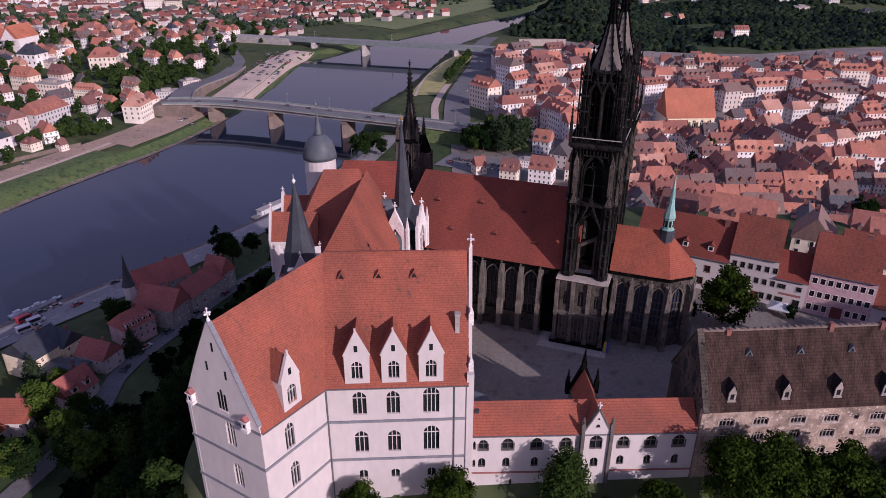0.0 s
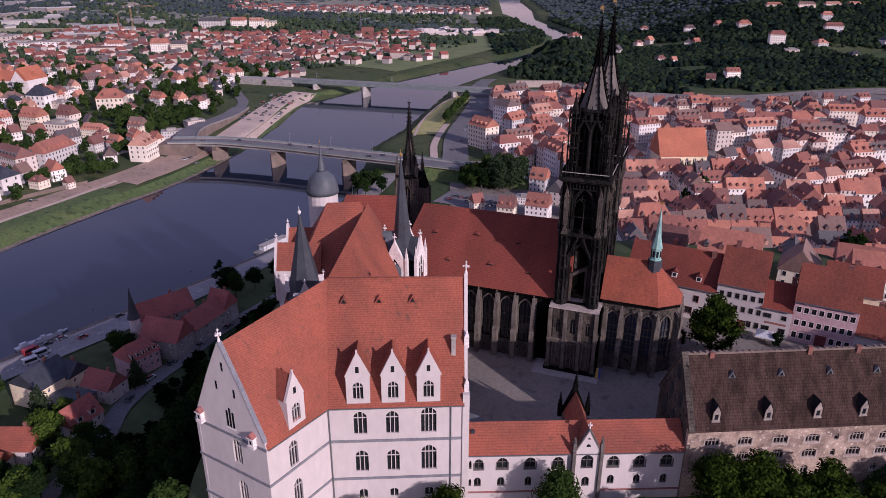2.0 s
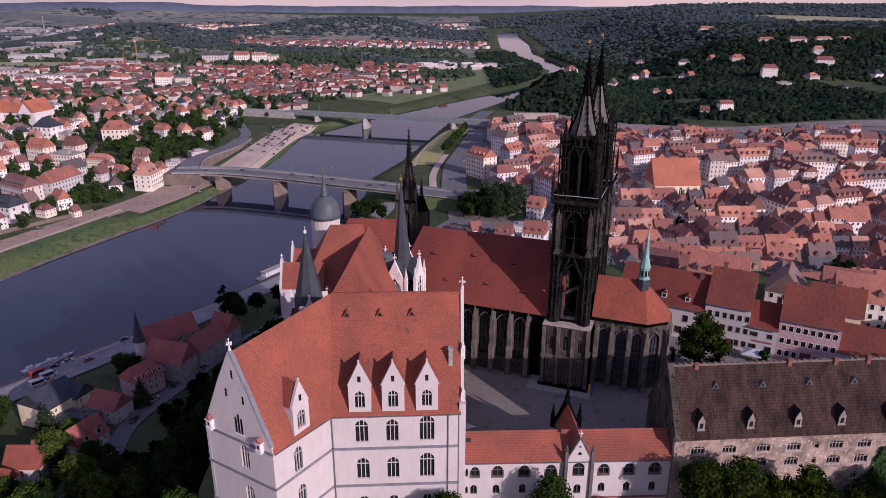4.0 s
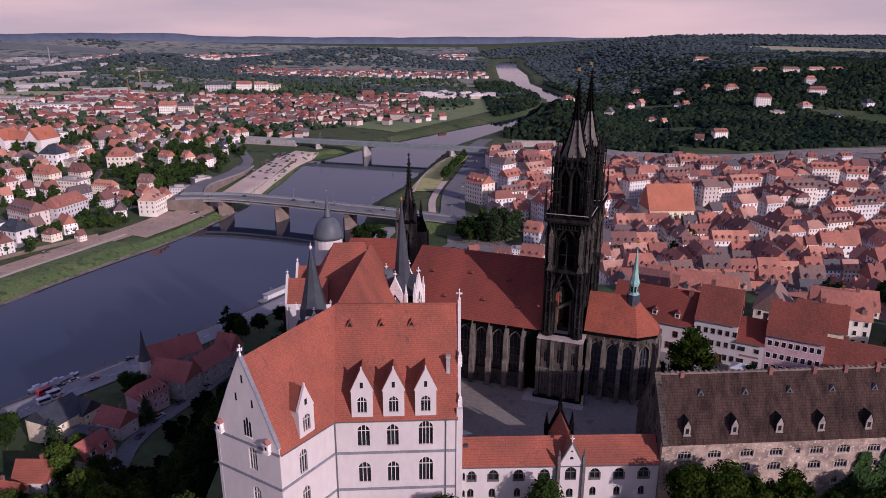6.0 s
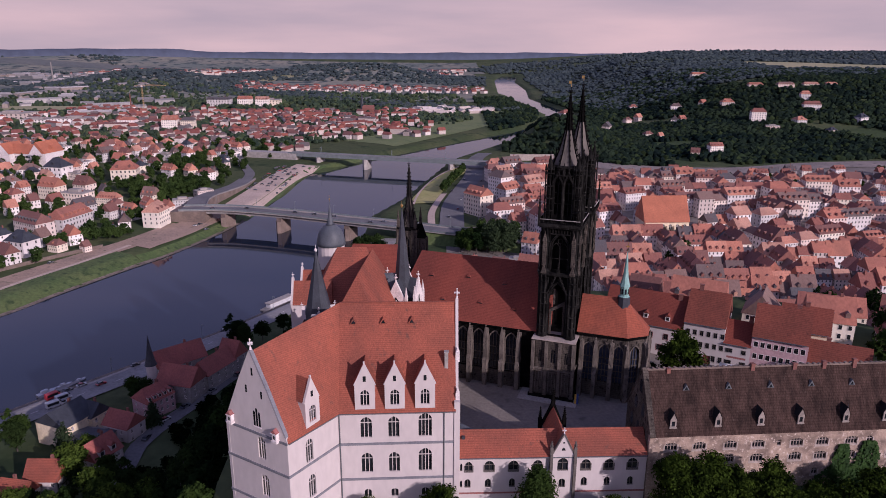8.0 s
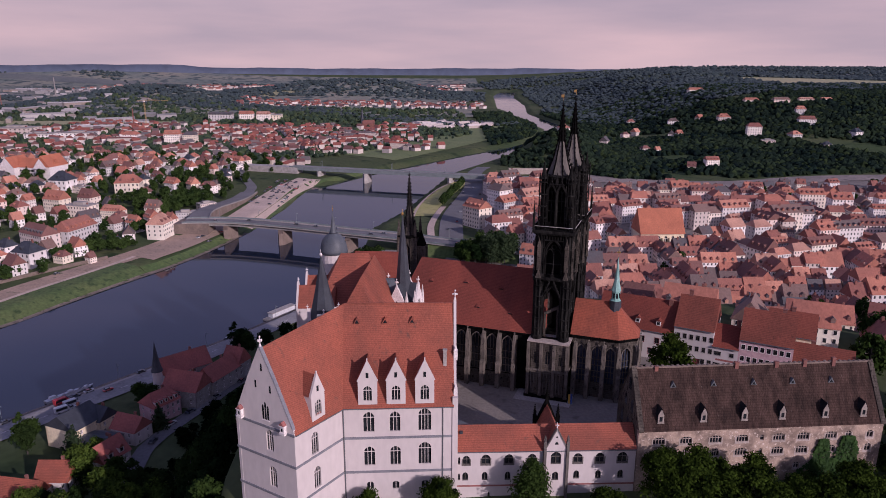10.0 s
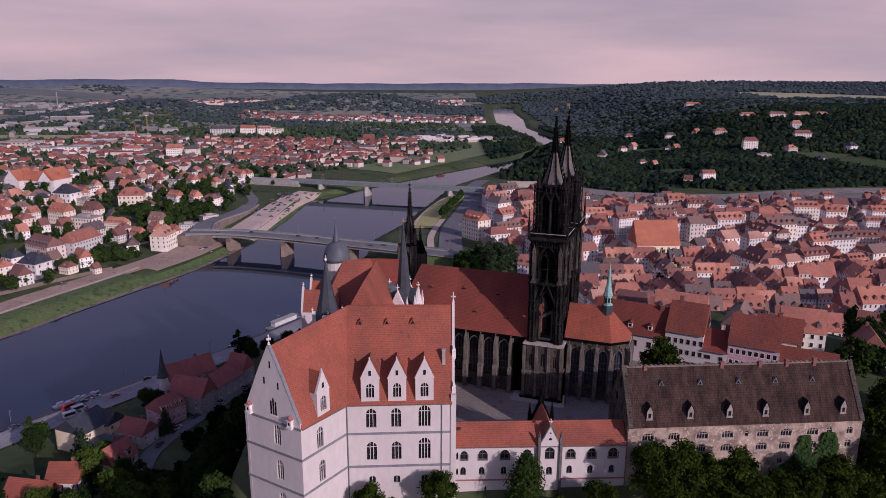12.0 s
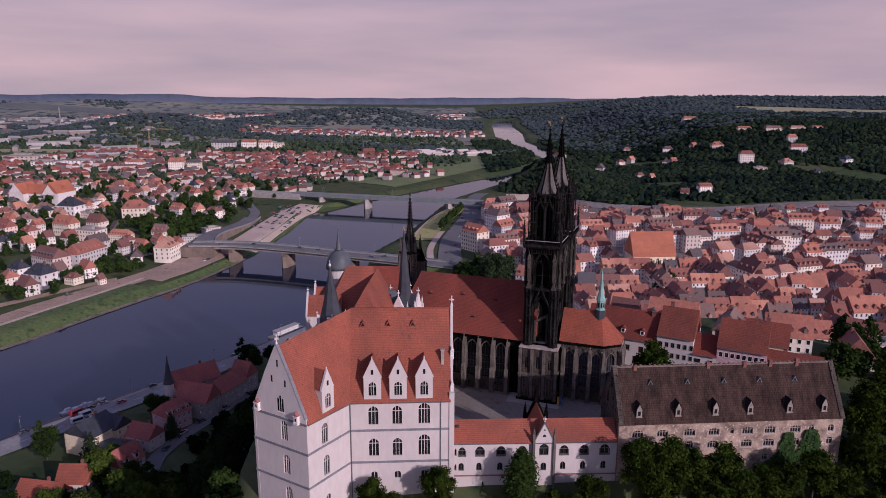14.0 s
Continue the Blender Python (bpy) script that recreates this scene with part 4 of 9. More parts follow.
# stair tower with slate spire at the water side
ST = (-27.5, 119.5)
tower = thing("stair_tower", "white stair tower with a dark slate spire and small gables", "tower")
part("shaft", Geo().turned(*ST, [(3.6, -5), (3.6, 29.0)], 8, 0.39), m_white, tower)
part("spire", Geo().turned(*ST, [(4.2, 28.6), (3.6, 30.0), (1.9, 37.5), (0.1, 46.4)], 8, 0.39), m_slate, tower)
part("knob", Geo().turned(*ST, [(0.1, 46.2), (0.34, 46.6), (0.34, 46.9), (0.06, 47.2), (0.05, 48.0)], 8), m_stone_white, tower)
for k in range(4):
    a = math.pi / 2 * k + 0.2
    mm = Matrix.Translation((ST[0], ST[1], 28.8)) @ pose(0, 0, 0, 0, 0, math.degrees(a)) @ Matrix.Translation((0, -3.9, 0))
    g = Geo(mm)
    g.add([(-1.3, 0, 0), (1.3, 0, 0), (1.3, 0, 1.6), (0, 0, 4.4), (-1.3, 0, 1.6), (0, 3.2, 4.2), (1.3, 1.6, 1.6), (-1.3, 1.6, 1.6)], [(0, 1, 2, 3, 4), (2, 6, 5, 3), (4, 3, 5, 7)])
    part("gablet", g, m_white, tower)
    finial(mm @ Matrix.Translation((0, 0.1, 4.2)), tower, 0.5)

# the rear wings of the castle
rear = thing("castle_wing", "rear castle wing with red tiled roofs and white walls", "castle wing")
part("wall", Geo().prism([(-35, 121), (-13, 121), (-11, 168), (-35, 168)], FOOT, 22.0), m_white, rear)
part("roof", Geo(pose(-27, 146, 0, 0, 0, 4)).hip(-8.8, 15, -17, 20, 22.0, 39.2, 9, 7), m_roof, rear)
part("roof", Geo(pose(-18.5, 142, 0, 0, 0, 86)).hip(-22, 12, -8.5, 8.5, 22.0, 37.6, 9, 2), m_roof, rear)
part("roof", Geo(pose(-12, 172, 0, 0, 0, -3)).hip(-19, 3, -9, 9, 20.0, 33.0, 5, 2), m_roof_nave, rear)
part("wall", Geo(pose(-12, 172, 0, 0, 0, -3)).box(-18.4, 2.4, -8.5, 8.5, FOOT, 20.0), m_white, rear)
for y0, y1, zr in ((147.0, 153.0, 32.0), (134.5, 141.0, 33.0)):
    ym = (y0 + y1) / 2
    bay = part("bay", Geo().box(-37.0, -33.0, y0, y1, FOOT, 27.6), m_white, rear)
    part("bay_roof", Geo().gable(-37.0, -27.0, y0 - 0.2, y1 + 0.2, 27.4, zr), m_roof, bay)
    part("bay_gable", Geo().prism([(-37.5, y0 - 0.2), (-37.0, y0 - 0.2), (-37.0, y1 + 0.2), (-37.5, y1 + 0.2)], 20.0, 27.8).loft([[(-37.5, y0 - 0.2, 27.8), (-37.0, y0 - 0.2, 27.8), (-37.0, y1 + 0.2, 27.8), (-37.5, y1 + 0.2, 27.8)], [(-37.5, ym - 0.3, zr + 1.0), (-37.0, ym - 0.3, zr + 1.0), (-37.0, ym + 0.3, zr + 1.0), (-37.5, ym + 0.3, zr + 1.0)]]), m_white, bay)
    finial(Matrix.Translation((-37.2, ym, zr + 0.8)), rear, 0.6)
part("slate_roof", Geo().add([(-18.4, 149.5, 31.2), (-9.5, 149.5, 31.2), (-9.5, 142.5, 20.5), (-14.6, 142.5, 20.5), (-18.4, 150.5, 31.0), (-9.5, 150.5, 31.0)], [(0, 3, 2, 1), (0, 1, 5, 4)]), m_slate_grey, rear, "blue-grey slate lean-to roof")

# great spiral stair: slate spire with tall white gables
WS = (-9.4, 149.5)
spiral = thing("great_stair_tower", "white stair tower with traceried gables and a slender slate spire", "tower")
part("shaft", Geo().turned(*WS, [(5.0, -2), (5.0, 19.5)], 8, 0.39), m_white, spiral)
part("spire", Geo().turned(*WS, [(4.4, 19.5), (3.3, 23.0), (2.3, 29.5), (1.25, 39.5), (0.08, 50.0)], 8, 0.39), m_slate, spiral)
part("knob", Geo().turned(*WS, [(0.08, 49.8), (0.36, 50.2), (0.36, 50.6), (0.05, 50.9), (0.04, 51.6)], 8), m_gold, spiral, "small gilded ball")
for k in range(4):
    mm = Matrix.Translation((WS[0], WS[1], 19.0)) @ pose(0, 0, 0, 0, 0, 45 * (2 * k - 1) + 25) @ Matrix.Translation((0, -4.9, 0)) @ Matrix.Scale(1.22, 4)
    g = Geo(mm)
    g.add([(-2.2, 0, 0), (-1.25, 0, 0), (-1.25, 0, 3.9), (0, 0, 5.6), (1.25, 0, 3.9), (1.25, 0, 0), (2.2, 0, 0), (2.2, 0, 5.0), (0, 0, 9.4), (-2.2, 0, 5.0)],
          [(0, 1, 2, 9), (2, 3, 8, 9), (3, 4, 7, 8), (4, 5, 6, 7)])
    g.add([(-2.2, 0, 0), (-2.2, 0, 5.0), (0, 0, 9.4), (2.2, 0, 5.0), (2.2, 0, 0), (-2.2, 0.5, 0), (-2.2, 0.5, 5.0), (0, 0.5, 9.4), (2.2, 0.5, 5.0), (2.2, 0.5, 0)],
          [(0, 1, 6, 5), (1, 2, 7, 6), (2, 3, 8, 7), (3, 4, 9, 8)])
    g.box(-0.1, 0.1, 0.1, 0.3, 0, 4.8).box(-1.2, 1.2, 0.1, 0.3, 3.0, 3.2)
    gb = part("gable", g, m_stone_white, spiral, "pale stone gable with open tracery")
    part("pane", Geo(mm).poly([(-1.25, 0.35, 0), (1.25, 0.35, 0), (1.25, 0.35, 3.9), (0, 0.35, 5.6), (-1.25, 0.35, 3.9)]), m_glass, gb)
    part("gable_roof", Geo(mm).add([(-2.2, 0.5, 5.0), (0, 0.5, 9.3), (0, 4.4, 9.3), (-2.2, 3.6, 5.0), (2.2, 0.5, 5.0), (2.2, 3.6, 5.0)], [(0, 1, 2, 3), (4, 5, 2, 1)]), m_slate, gb)
    finial(mm @ Matrix.Translation((0, 0.2, 9.2)), spiral, 0.75)
    for sx in (-2.5, 2.5):
        part("pinnacle", Geo(mm).box(sx - 0.28, sx + 0.28, -0.2, 0.4, 0, 6.0).turned(sx, 0.1, [(0.34, 6.0), (0.05, 8.2)], 4, 0.78), m_stone_white, spiral)

# round tower with a grey dome beyond the castle
BD = (-36.4, 195.0)
bell = thing("round_tower", "white round tower under a grey slate bell dome", "tower")
part("shaft", Geo().turned(*BD, [(4.6, -14), (4.6, 26.6)], 20), m_white, bell, smooth=False)
part("dome", Geo().turned(*BD, [(5.0, 26.4), (4.9, 27.4), (4.4, 29.6), (3.8, 31.2), (2.6, 32.6), (1.3, 33.4), (1.2, 33.6), (1.05, 34.2), (0.72, 36.2), (0.35, 38.6), (0.05, 41.2)], 20), m_slate_grey, bell, smooth=True)
part("collar", Geo().turned(*BD, [(1.5, 33.2), (1.5, 33.6)], 16), m_slate, bell)
part("weather_vane", Geo().turned(*BD, [(0.06, 41.0), (0.05, 43.4)], 5).turned(*BD, [(0.1, 41.8), (0.24, 42.1), (0.1, 42.4)], 6), m_gold, bell)

# ---- the cathedral ----
C = turned_frame(26.1, 138.1, 0, 0.94, -0.342)
dom = thing("cathedral", "gothic cathedral of blackened sandstone with twin spires and red roof", "cathedral")


def at(x, y, z=0.0, turn=0.0):
    return C @ pose(x, y, z, 0, 0, turn)


def bar_line(g, pts, w, y0, y1):
    """A moulding of width w along a line of (x, z), from y0 to y1 deep."""
    rings = []
    for i, (x, z) in enumerate(pts):
        (xa, za), (xb, zb) = pts[max(i - 1, 0)], pts[min(i + 1, len(pts) - 1)]
        d = Vector((xb - xa, zb - za)).normalized() * (w / 2)
        rings.append([(x - d.y, y0, z + d.x), (x + d.y, y0, z - d.x), (x + d.y, y1, z - d.x), (x - d.y, y1, z + d.x)])
    return g.loft(rings)


def face(m, parent, length, z0, z1, wins, mat, thick=0.8, glass=None, lights=2, bars=3, name="wall", bar_w=0.22):
    """A stone wall with pointed windows: (middle, sill, width, height)."""
    g = Geo(m)
    wall_panel(g, length, z0, z1, [(u - w / 2, u + w / 2, z, z + h) for u, z, w, h in wins], thick)
    ob = part(name, g, mat, parent)
    for u, z, w, h in wins:
        if name in ("nave_wall", "chapel_wall"):
            g = Geo(m @ Matrix.Translation((u, 0, z)))
            bar_line(g, [(x * (1 + 0.4 / w), zz + (0.22 if zz > 0 else 0)) for x, zz in arch_line(w, h, h - w * 0.85, 10, 1.0)], 0.3, -0.3, 0.05)
            part("archivolt", g, m_stone_trim, ob)
        window(parent, m @ Matrix.Translation((u, 0, z)), w, h, lights, bars, h - w * 0.85, m_dark_stone if mat is m_dark_stone and name == "wall" else m_brown_stone, glass or m_glass, mat, 1.0, bar_w)
    return ob


def buttress(m, parent, z1, deep=2.2, w=1.1, mat=None, cap=True, drops=(0.45, 0.75)):
    """A stepped pier against a wall, sloping caps on each step, and a pinnacle."""
    mat = mat or m_dark_stone
    g = Geo(m)
    a, b = z1 * drops[0], z1 * drops[1]
    prof = [(0, 0), (-deep, 0), (-deep, a), (-deep * 0.72, a + 0.9), (-deep * 0.72, b), (-deep * 0.42, b + 0.9), (-deep * 0.42, z1 - 0.8), (0, z1)]
    n = len(prof)
    pts = [(-w / 2, y, z) for y, z in prof] + [(w / 2, y, z) for y, z in prof]
    g.add(pts, [tuple(range(n)), tuple(range(2 * n - 1, n - 1, -1))] + [(i, n + i, n + (i + 1) % n, (i + 1) % n) for i in range(n)])
    ob = part("buttress", g, mat, parent)
    if cap:
        g = Geo(m)
        y = -deep * 0.55
        g.box(-w * 0.42, w * 0.42, y - w * 0.42, y + w * 0.42, b, b + 2.4)
        g.turned(0, y, [(w * 0.62, b + 2.4), (w * 0.1, b + 4.9), (w * 0.25, b + 5.1), (0.03, b + 5.5)], 4, math.pi / 4)
        part("pinnacle", g, mat, ob)
    return ob


def pinnacle(m, parent, h, r, mat=None):
    """A slender stone spirelet on a shaft, with knobs along its edges."""
    g = Geo(m)
    g.box(-r, r, -r, r, 0, h * 0.45).turned(0, 0, [(r * 1.5, h * 0.45), (r * 1.5, h * 0.48), (r * 1.05, h * 0.5), (r * 0.14, h * 0.93), (r * 0.5, h * 0.955), (0.03, h)], 4, math.pi / 4)
    for k in range(1, 5):
        z, q = h * (0.5 + 0.09 * k), r * (1.05 - 0.2 * k)
        g.box(-q - 0.09, q + 0.09, -0.08, 0.08, z, z + 0.18).box(-0.08, 0.08, -q - 0.09, q + 0.09, z, z + 0.18)
    return part("pinnacle", g, mat or m_dark_stone, parent)


def band(m, parent, x0, x1, y0, y1, z, t=0.5, o=0.35, mat=None, name="cornice"):
    g = Geo(m)
    g.box(x0 - o, x1 + o, y0 - o, y1 + o, z - t / 2, z + t / 2).box(x0 - o * 0.5, x1 + o * 0.5, y0 - o * 0.5, y1 + o * 0.5, z - t, z - t / 2)
    return part(name, g, mat or m_dark_stone, parent)


def crocket_spire(m, parent, r0, z0, z1, n=8, rows=11, mat=None, lower=None):
    """An eight-sided stone spire with ribs, knobs and a cross flower."""
    mat = mat or m_dark_stone
    g = Geo(m)
    hz_ = [z0, z0 + (z1 - z0) * 0.22, z0 + (z1 - z0) * 0.5, z1 - 1.2]
    rz_ = [r0, r0 * 0.6, r0 * 0.25, 0.12]
    g.turned(0, 0, list(zip(rz_, hz_))[:3], n, math.pi / n)
    ob = part("spire", g, lower or mat, parent)
    part("spire_top", Geo(m).turned(0, 0, [(rz_[2] * 1.04, hz_[2] - 0.1), (rz_[3], hz_[3])], n, math.pi / n), mat, ob)
    for k in range(n):
        a = 2 * math.pi * k / n + math.pi / n
        rib = Geo(m @ pose(0, 0, 0, 0, 0, math.degrees(a)))
        prev = None
        for i in range(rows + 1):
            t = i / rows
            z = z0 + (z1 - 1.2 - z0) * t
            r = float(np.interp(z, hz_, rz_)) + 0.06
            cur = [(r + 0.12, -0.13, z), (r + 0.12, 0.13, z), (r - 0.2, 0.13, z), (r - 0.2, -0.13, z)]
            if prev:
                rib.loft([prev, cur])
            if 0 < i < rows:
                rib.box(r, r + 0.42, -0.14, 0.14, z - 0.1, z + 0.24)
            prev = cur
        part("rib", rib, mat, ob)
    g = Geo(m)
    g.turned(0, 0, [(0.2, z1 - 1.3), (0.5, z1 - 0.9), (0.2, z1 - 0.5), (0.12, z1), (0.42, z1 + 0.2), (0.1, z1 + 0.5), (0.05, z1 + 1.6)], 6)
    g.box(-0.5, 0.5, -0.08, 0.08, z1 + 0.55, z1 + 0.75)
    part("finial", g, mat, ob)
    return ob


def stage(m, parent, w, z0, z1, wins, mat, pier=1.5, shafts=True, lights=2):
    """One storey of a tower, w square round m: walls with pointed openings, corner piers with thin shafts, a cornice."""
    h = w / 2
    for k in range(4):
        mm = m @ pose(0, 0, 0, 0, 0, 90 * k) @ Matrix.Translation((-h, -h, 0))
        face(mm, parent, w, z0, z1, wins, mat, 0.9, m_glass, lights, 3, "wall")
        g = Geo(mm)
        g.prism([(-0.45, -0.45), (pier, -0.45), (pier, pier * 0.4), (pier * 0.4, pier), (-0.45, pier)], z0, z1)
        ob = part("corner_pier", g, mat, parent)
        if shafts:
            g = Geo(mm)
            g.turned(-0.5, -0.5, [(0.32, z0), (0.32, z1 - 2.5), (0.4, z1 - 2.4), (0.05, z1 + 1.2)], 6)
            part("shaft", g, mat, ob)
            for u, z, ww, hh in wins:
                for s in (-1, 1):
                    g = Geo(mm)
                    x = u + s * (ww / 2 + 0.28)
                    g.turned(x, -0.2, [(0.2, z0), (0.2, z + hh), (0.32, z + hh + 0.1), (0.03, min(z + hh + 2.0, z1 + 0.3))], 6)
                    part("shaft", g, mat, ob)
                g = Geo(mm)
                g.add([(u - ww / 2 - 0.25, -0.25, z + hh - ww * 0.9), (u, -0.25, z + hh + 1.7), (u + ww / 2 + 0.25, -0.25, z + hh - ww * 0.9), (u, -0.25, z + hh + 0.4),
                       (u - ww / 2 - 0.25, 0, z + hh - ww * 0.9), (u, 0, z + hh + 1.7), (u + ww / 2 + 0.25, 0, z + hh - ww * 0.9), (u, 0, z + hh + 0.4)],
                      [(0, 3, 1), (3, 2, 1), (0, 1, 5, 4), (1, 2, 6, 5), (3, 0, 4, 7), (2, 3, 7, 6)])
                part("wimperg", g, mat, ob)


def railing(m, parent, x0, x1, y0, y1, z, h=1.2, mat=None, step=0.55):
    g, top = Geo(m), Geo(m)
    for a, b, c, d in ((x0, x1, y0, y0), (x0, x1, y1, y1), (x0, x0, y0, y1), (x1, x1, y0, y1)):
        top.box(min(a, b) - 0.08, max(a, b) + 0.08, min(c, d) - 0.08, max(c, d) + 0.08, z + h - 0.14, z + h)
        n = int(max(b - a, d - c) / step)
        for i in range(n + 1):
            x, y = a + (b - a) * i / n, c + (d - c) * i / n
            g.box(x - 0.05, x + 0.05, y - 0.05, y + 0.05, z, z + h - 0.14)
    ob = part("railing", g, m_dark_stone, parent, kind="stuff")
    part("handrail", top, mat or m_stone_white, ob)
    return ob


# the porch block in front of the towers
for k, (m, ln) in enumerate(((at(0, 0), 10.8), (at(10.8, 0, 0, 90), 5.6), (at(0, 5.6, 0, -90), 5.6))):
    wins = [(1.9, 10.2, 0.9, 3.6), (5.4, 10.2, 1.3, 4.2), (8.9, 10.2, 0.9, 3.6)] if k == 0 else []
    face(m, dom, ln, 0, 17.0, wins, m_brown_stone, 0.8, m_glass, 2, 1, "porch_wall", 0.14)
for x in (0.0, 3.6, 7.2, 10.8):
    g = Geo(at(x, 0))
    g.box(-0.42, 0.42, -0.55, 0.1, 0, 16.4).box(-0.55, 0.55, -0.75, 0.1, 0, 1.2).box(-0.5, 0.5, -0.68, 0.1, 8.2, 8.8)
    part("pilaster", g, m_stone_trim, dom)
for x in (1.8, 5.4, 9.0):
    for z0, z1 in ((1.6, 7.6),):
        g = Geo(at(x, 0))
        for s in (-0.9, 0.0, 0.9):
            g.box(s - 0.1, s + 0.1, -0.22, 0.02, z0, z1)
        g.box(-1.2, 1.2, -0.25, 0.02, z1, z1 + 0.3)
        part("blind_tracery", g, m_stone_trim, dom)
band(C, dom, 0, 10.8, 0, 5.4, 8.5, 0.5, 0.4, m_stone_trim)
band(C, dom, 0, 10.8, 0, 5.4, 16.9, 0.3, 0.45, m_stone_dull, "parapet")
part("porch_roof", Geo(C).box(0.2, 10.6, 0.2, 5.6, 16.8, 17.0), m_band, dom)
part("plinth", Geo(C).box(-0.8, 11.6, -1.0, 5.4, 0, 0.9), m_dark_stone, dom)
part("step", Geo(C).box(-3.2, 12.6, -3.4, 4.0, 0.06, 0.24), m_grey_wall, dom, "worn stone step")

# the two west towers: open stone storeys between clustered piers
def clustered_pier(m, parent, z0, z1, r, shafts=8, every=3.2, mat=None, top=0.0):
    """An eight-sided pier with thin shafts round it, ring mouldings, and a pinnacle where top is given."""
    g = Geo(m)
    g.turned(0, 0, [(r * 1.2, z0), (r * 1.2, z0 + 0.9), (r * 0.86, z0 + 1.3), (r * 0.86, z1 - 0.7), (r * 1.18, z1 - 0.35), (r * 1.18, z1)], 8, math.pi / 8)
    z = z0 + every
    while z < z1 - 1.2:
        g.turned(0, 0, [(r * 0.9, z - 0.2), (r * 1.12, z), (r * 1.12, z + 0.18), (r * 0.9, z + 0.3)], 8, math.pi / 8)
        z += every
    ob = part("corner_pier", g, mat or m_tower_stone, parent)
    for k in range(shafts):
        a = 2 * math.pi * (k + 0.5) / shafts
        g = Geo(m @ Matrix.Translation((r * math.cos(a), r * math.sin(a), 0)))
        g.turned(0, 0, [(0.26, z0), (0.26, z0 + 1.0), (0.15, z0 + 1.2), (0.15, z1 - 1.2), (0.27, z1 - 1.0), (0.27, z1 - 0.2), (0.05, z1 + 0.9)], 5)
        part("shaft", g, m_tower_stone, ob)
    if top:
        pinnacle(m @ Matrix.Translation((0, 0, z1)), parent, top, r * 0.42, m_tower_stone)
    return ob


def open_side(m, parent, half, ow, sill, head, z0, z1, mull=1, gable=0.0, recess=1.1, rails=2):
    """One side of an open tower storey: m stands in the middle of the outer face; the wall lies back behind the piers."""
    # Set-back walls take the blacker stone, so recess shade is in their colour.
    g = Geo(m @ Matrix.Translation((-half, recess, 0)))
    wall_panel(g, 2 * half, z0, z1, [(half - ow / 2, half + ow / 2, sill, head)], 0.7)
    wall = part("wall", g, m_dark_stone, parent)
    h = head - sill
    line = arch_line(ow, h, h - ow * 0.95, 12, 1.0)
    top = line[1:-1]
    n = len(top)
    g = Geo(m @ Matrix.Translation((0, recess, sill)))
    g.add([(x, -0.02, z) for x, z in top] + [(x, 0.72, z) for x, z in top] + [(x, -0.02, h) for x, z in top],
          [(i, i + 1, 2 * n + i + 1, 2 * n + i) for i in range(n - 1)] + [(i, n + i, n + i + 1, i + 1) for i in range(n - 1)])
    part("arch_head", g, m_dark_stone, wall)
    for k, (o, y0) in enumerate(((0.14, -0.28), (0.5, -0.58))):
        g = Geo(m @ Matrix.Translation((0, recess, sill)))
        bar_line(g, [(x * (1 + 2 * o / ow), z + (o * 1.1 if z > 0 else 0)) for x, z in line], 0.24, y0, y0 + 0.34)
        part("archivolt", g, m_tower_stone, wall)
    for k in range(mull):
        x = -ow / 2 + ow * (k + 1) / (mull + 1)
        zt = float(np.interp(x, [p[0] for p in top], [p[1] for p in top])) - (ow * 0.55 if mull == 1 else 0.0)
        part("mullion", Geo(m @ Matrix.Translation((x, recess, sill))).turned(0, 0.25, [(0.17, 0), (0.13, 0.3), (0.13, zt), (0.2, zt + 0.1)], 6), m_tower_stone, wall)
    for k in range(rails):
        z = h * (0.36 + 0.3 * k) - 0.5
        part("transom", Geo(m @ Matrix.Translation((0, recess, sill))).box(-ow / 2, ow / 2, 0.16, 0.34, z, z + 0.22), m_tower_stone, wall)
    if mull == 1:
        g = Geo(m @ Matrix.Translation((0, recess, sill)))
        for s in (-1, 1):
            sub = arch_line(ow / 2, h - ow * 0.55, h - ow * 1.0, 8, 1.0)[1:-1]
            bar_line(g, [(x + s * ow / 4, z) for x, z in sub], 0.16, 0.15, 0.35)
        c, r = h - ow * 0.42, ow * 0.16
        bar_line(g, [(r * math.cos(a), c + r * math.sin(a)) for a in np.linspace(0, 2 * math.pi, 9)], 0.13, 0.15, 0.35)
        part("tracery", g, m_tower_stone, wall)
    if gable:
        g = Geo(m @ Matrix.Translation((0, recess - 0.75, head)))
        w = ow / 2 + 0.55
        for s in (-1, 1):
            pts = [(s * w * (1 - t) ** 1.45, -ow * 0.62 + (gable + ow * 0.62) * t) for t in np.linspace(0, 1, 9)]
            bar_line(g, pts, 0.26, -0.2, 0.25)
            for x, z in pts[1:-1]:
                g.box(x + s * 0.08 - 0.16, x + s * 0.08 + 0.16, -0.2, 0.2, z + 0.1, z + 0.42)
        g.turned(0, 0, [(0.12, gable - 0.3), (0.34, gable + 0.2), (0.1, gable + 0.6), (0.3, gable + 0.95), (0.04, gable + 1.4)], 5)
        part("wimperg", g, m_tower_stone, wall)
    return wall


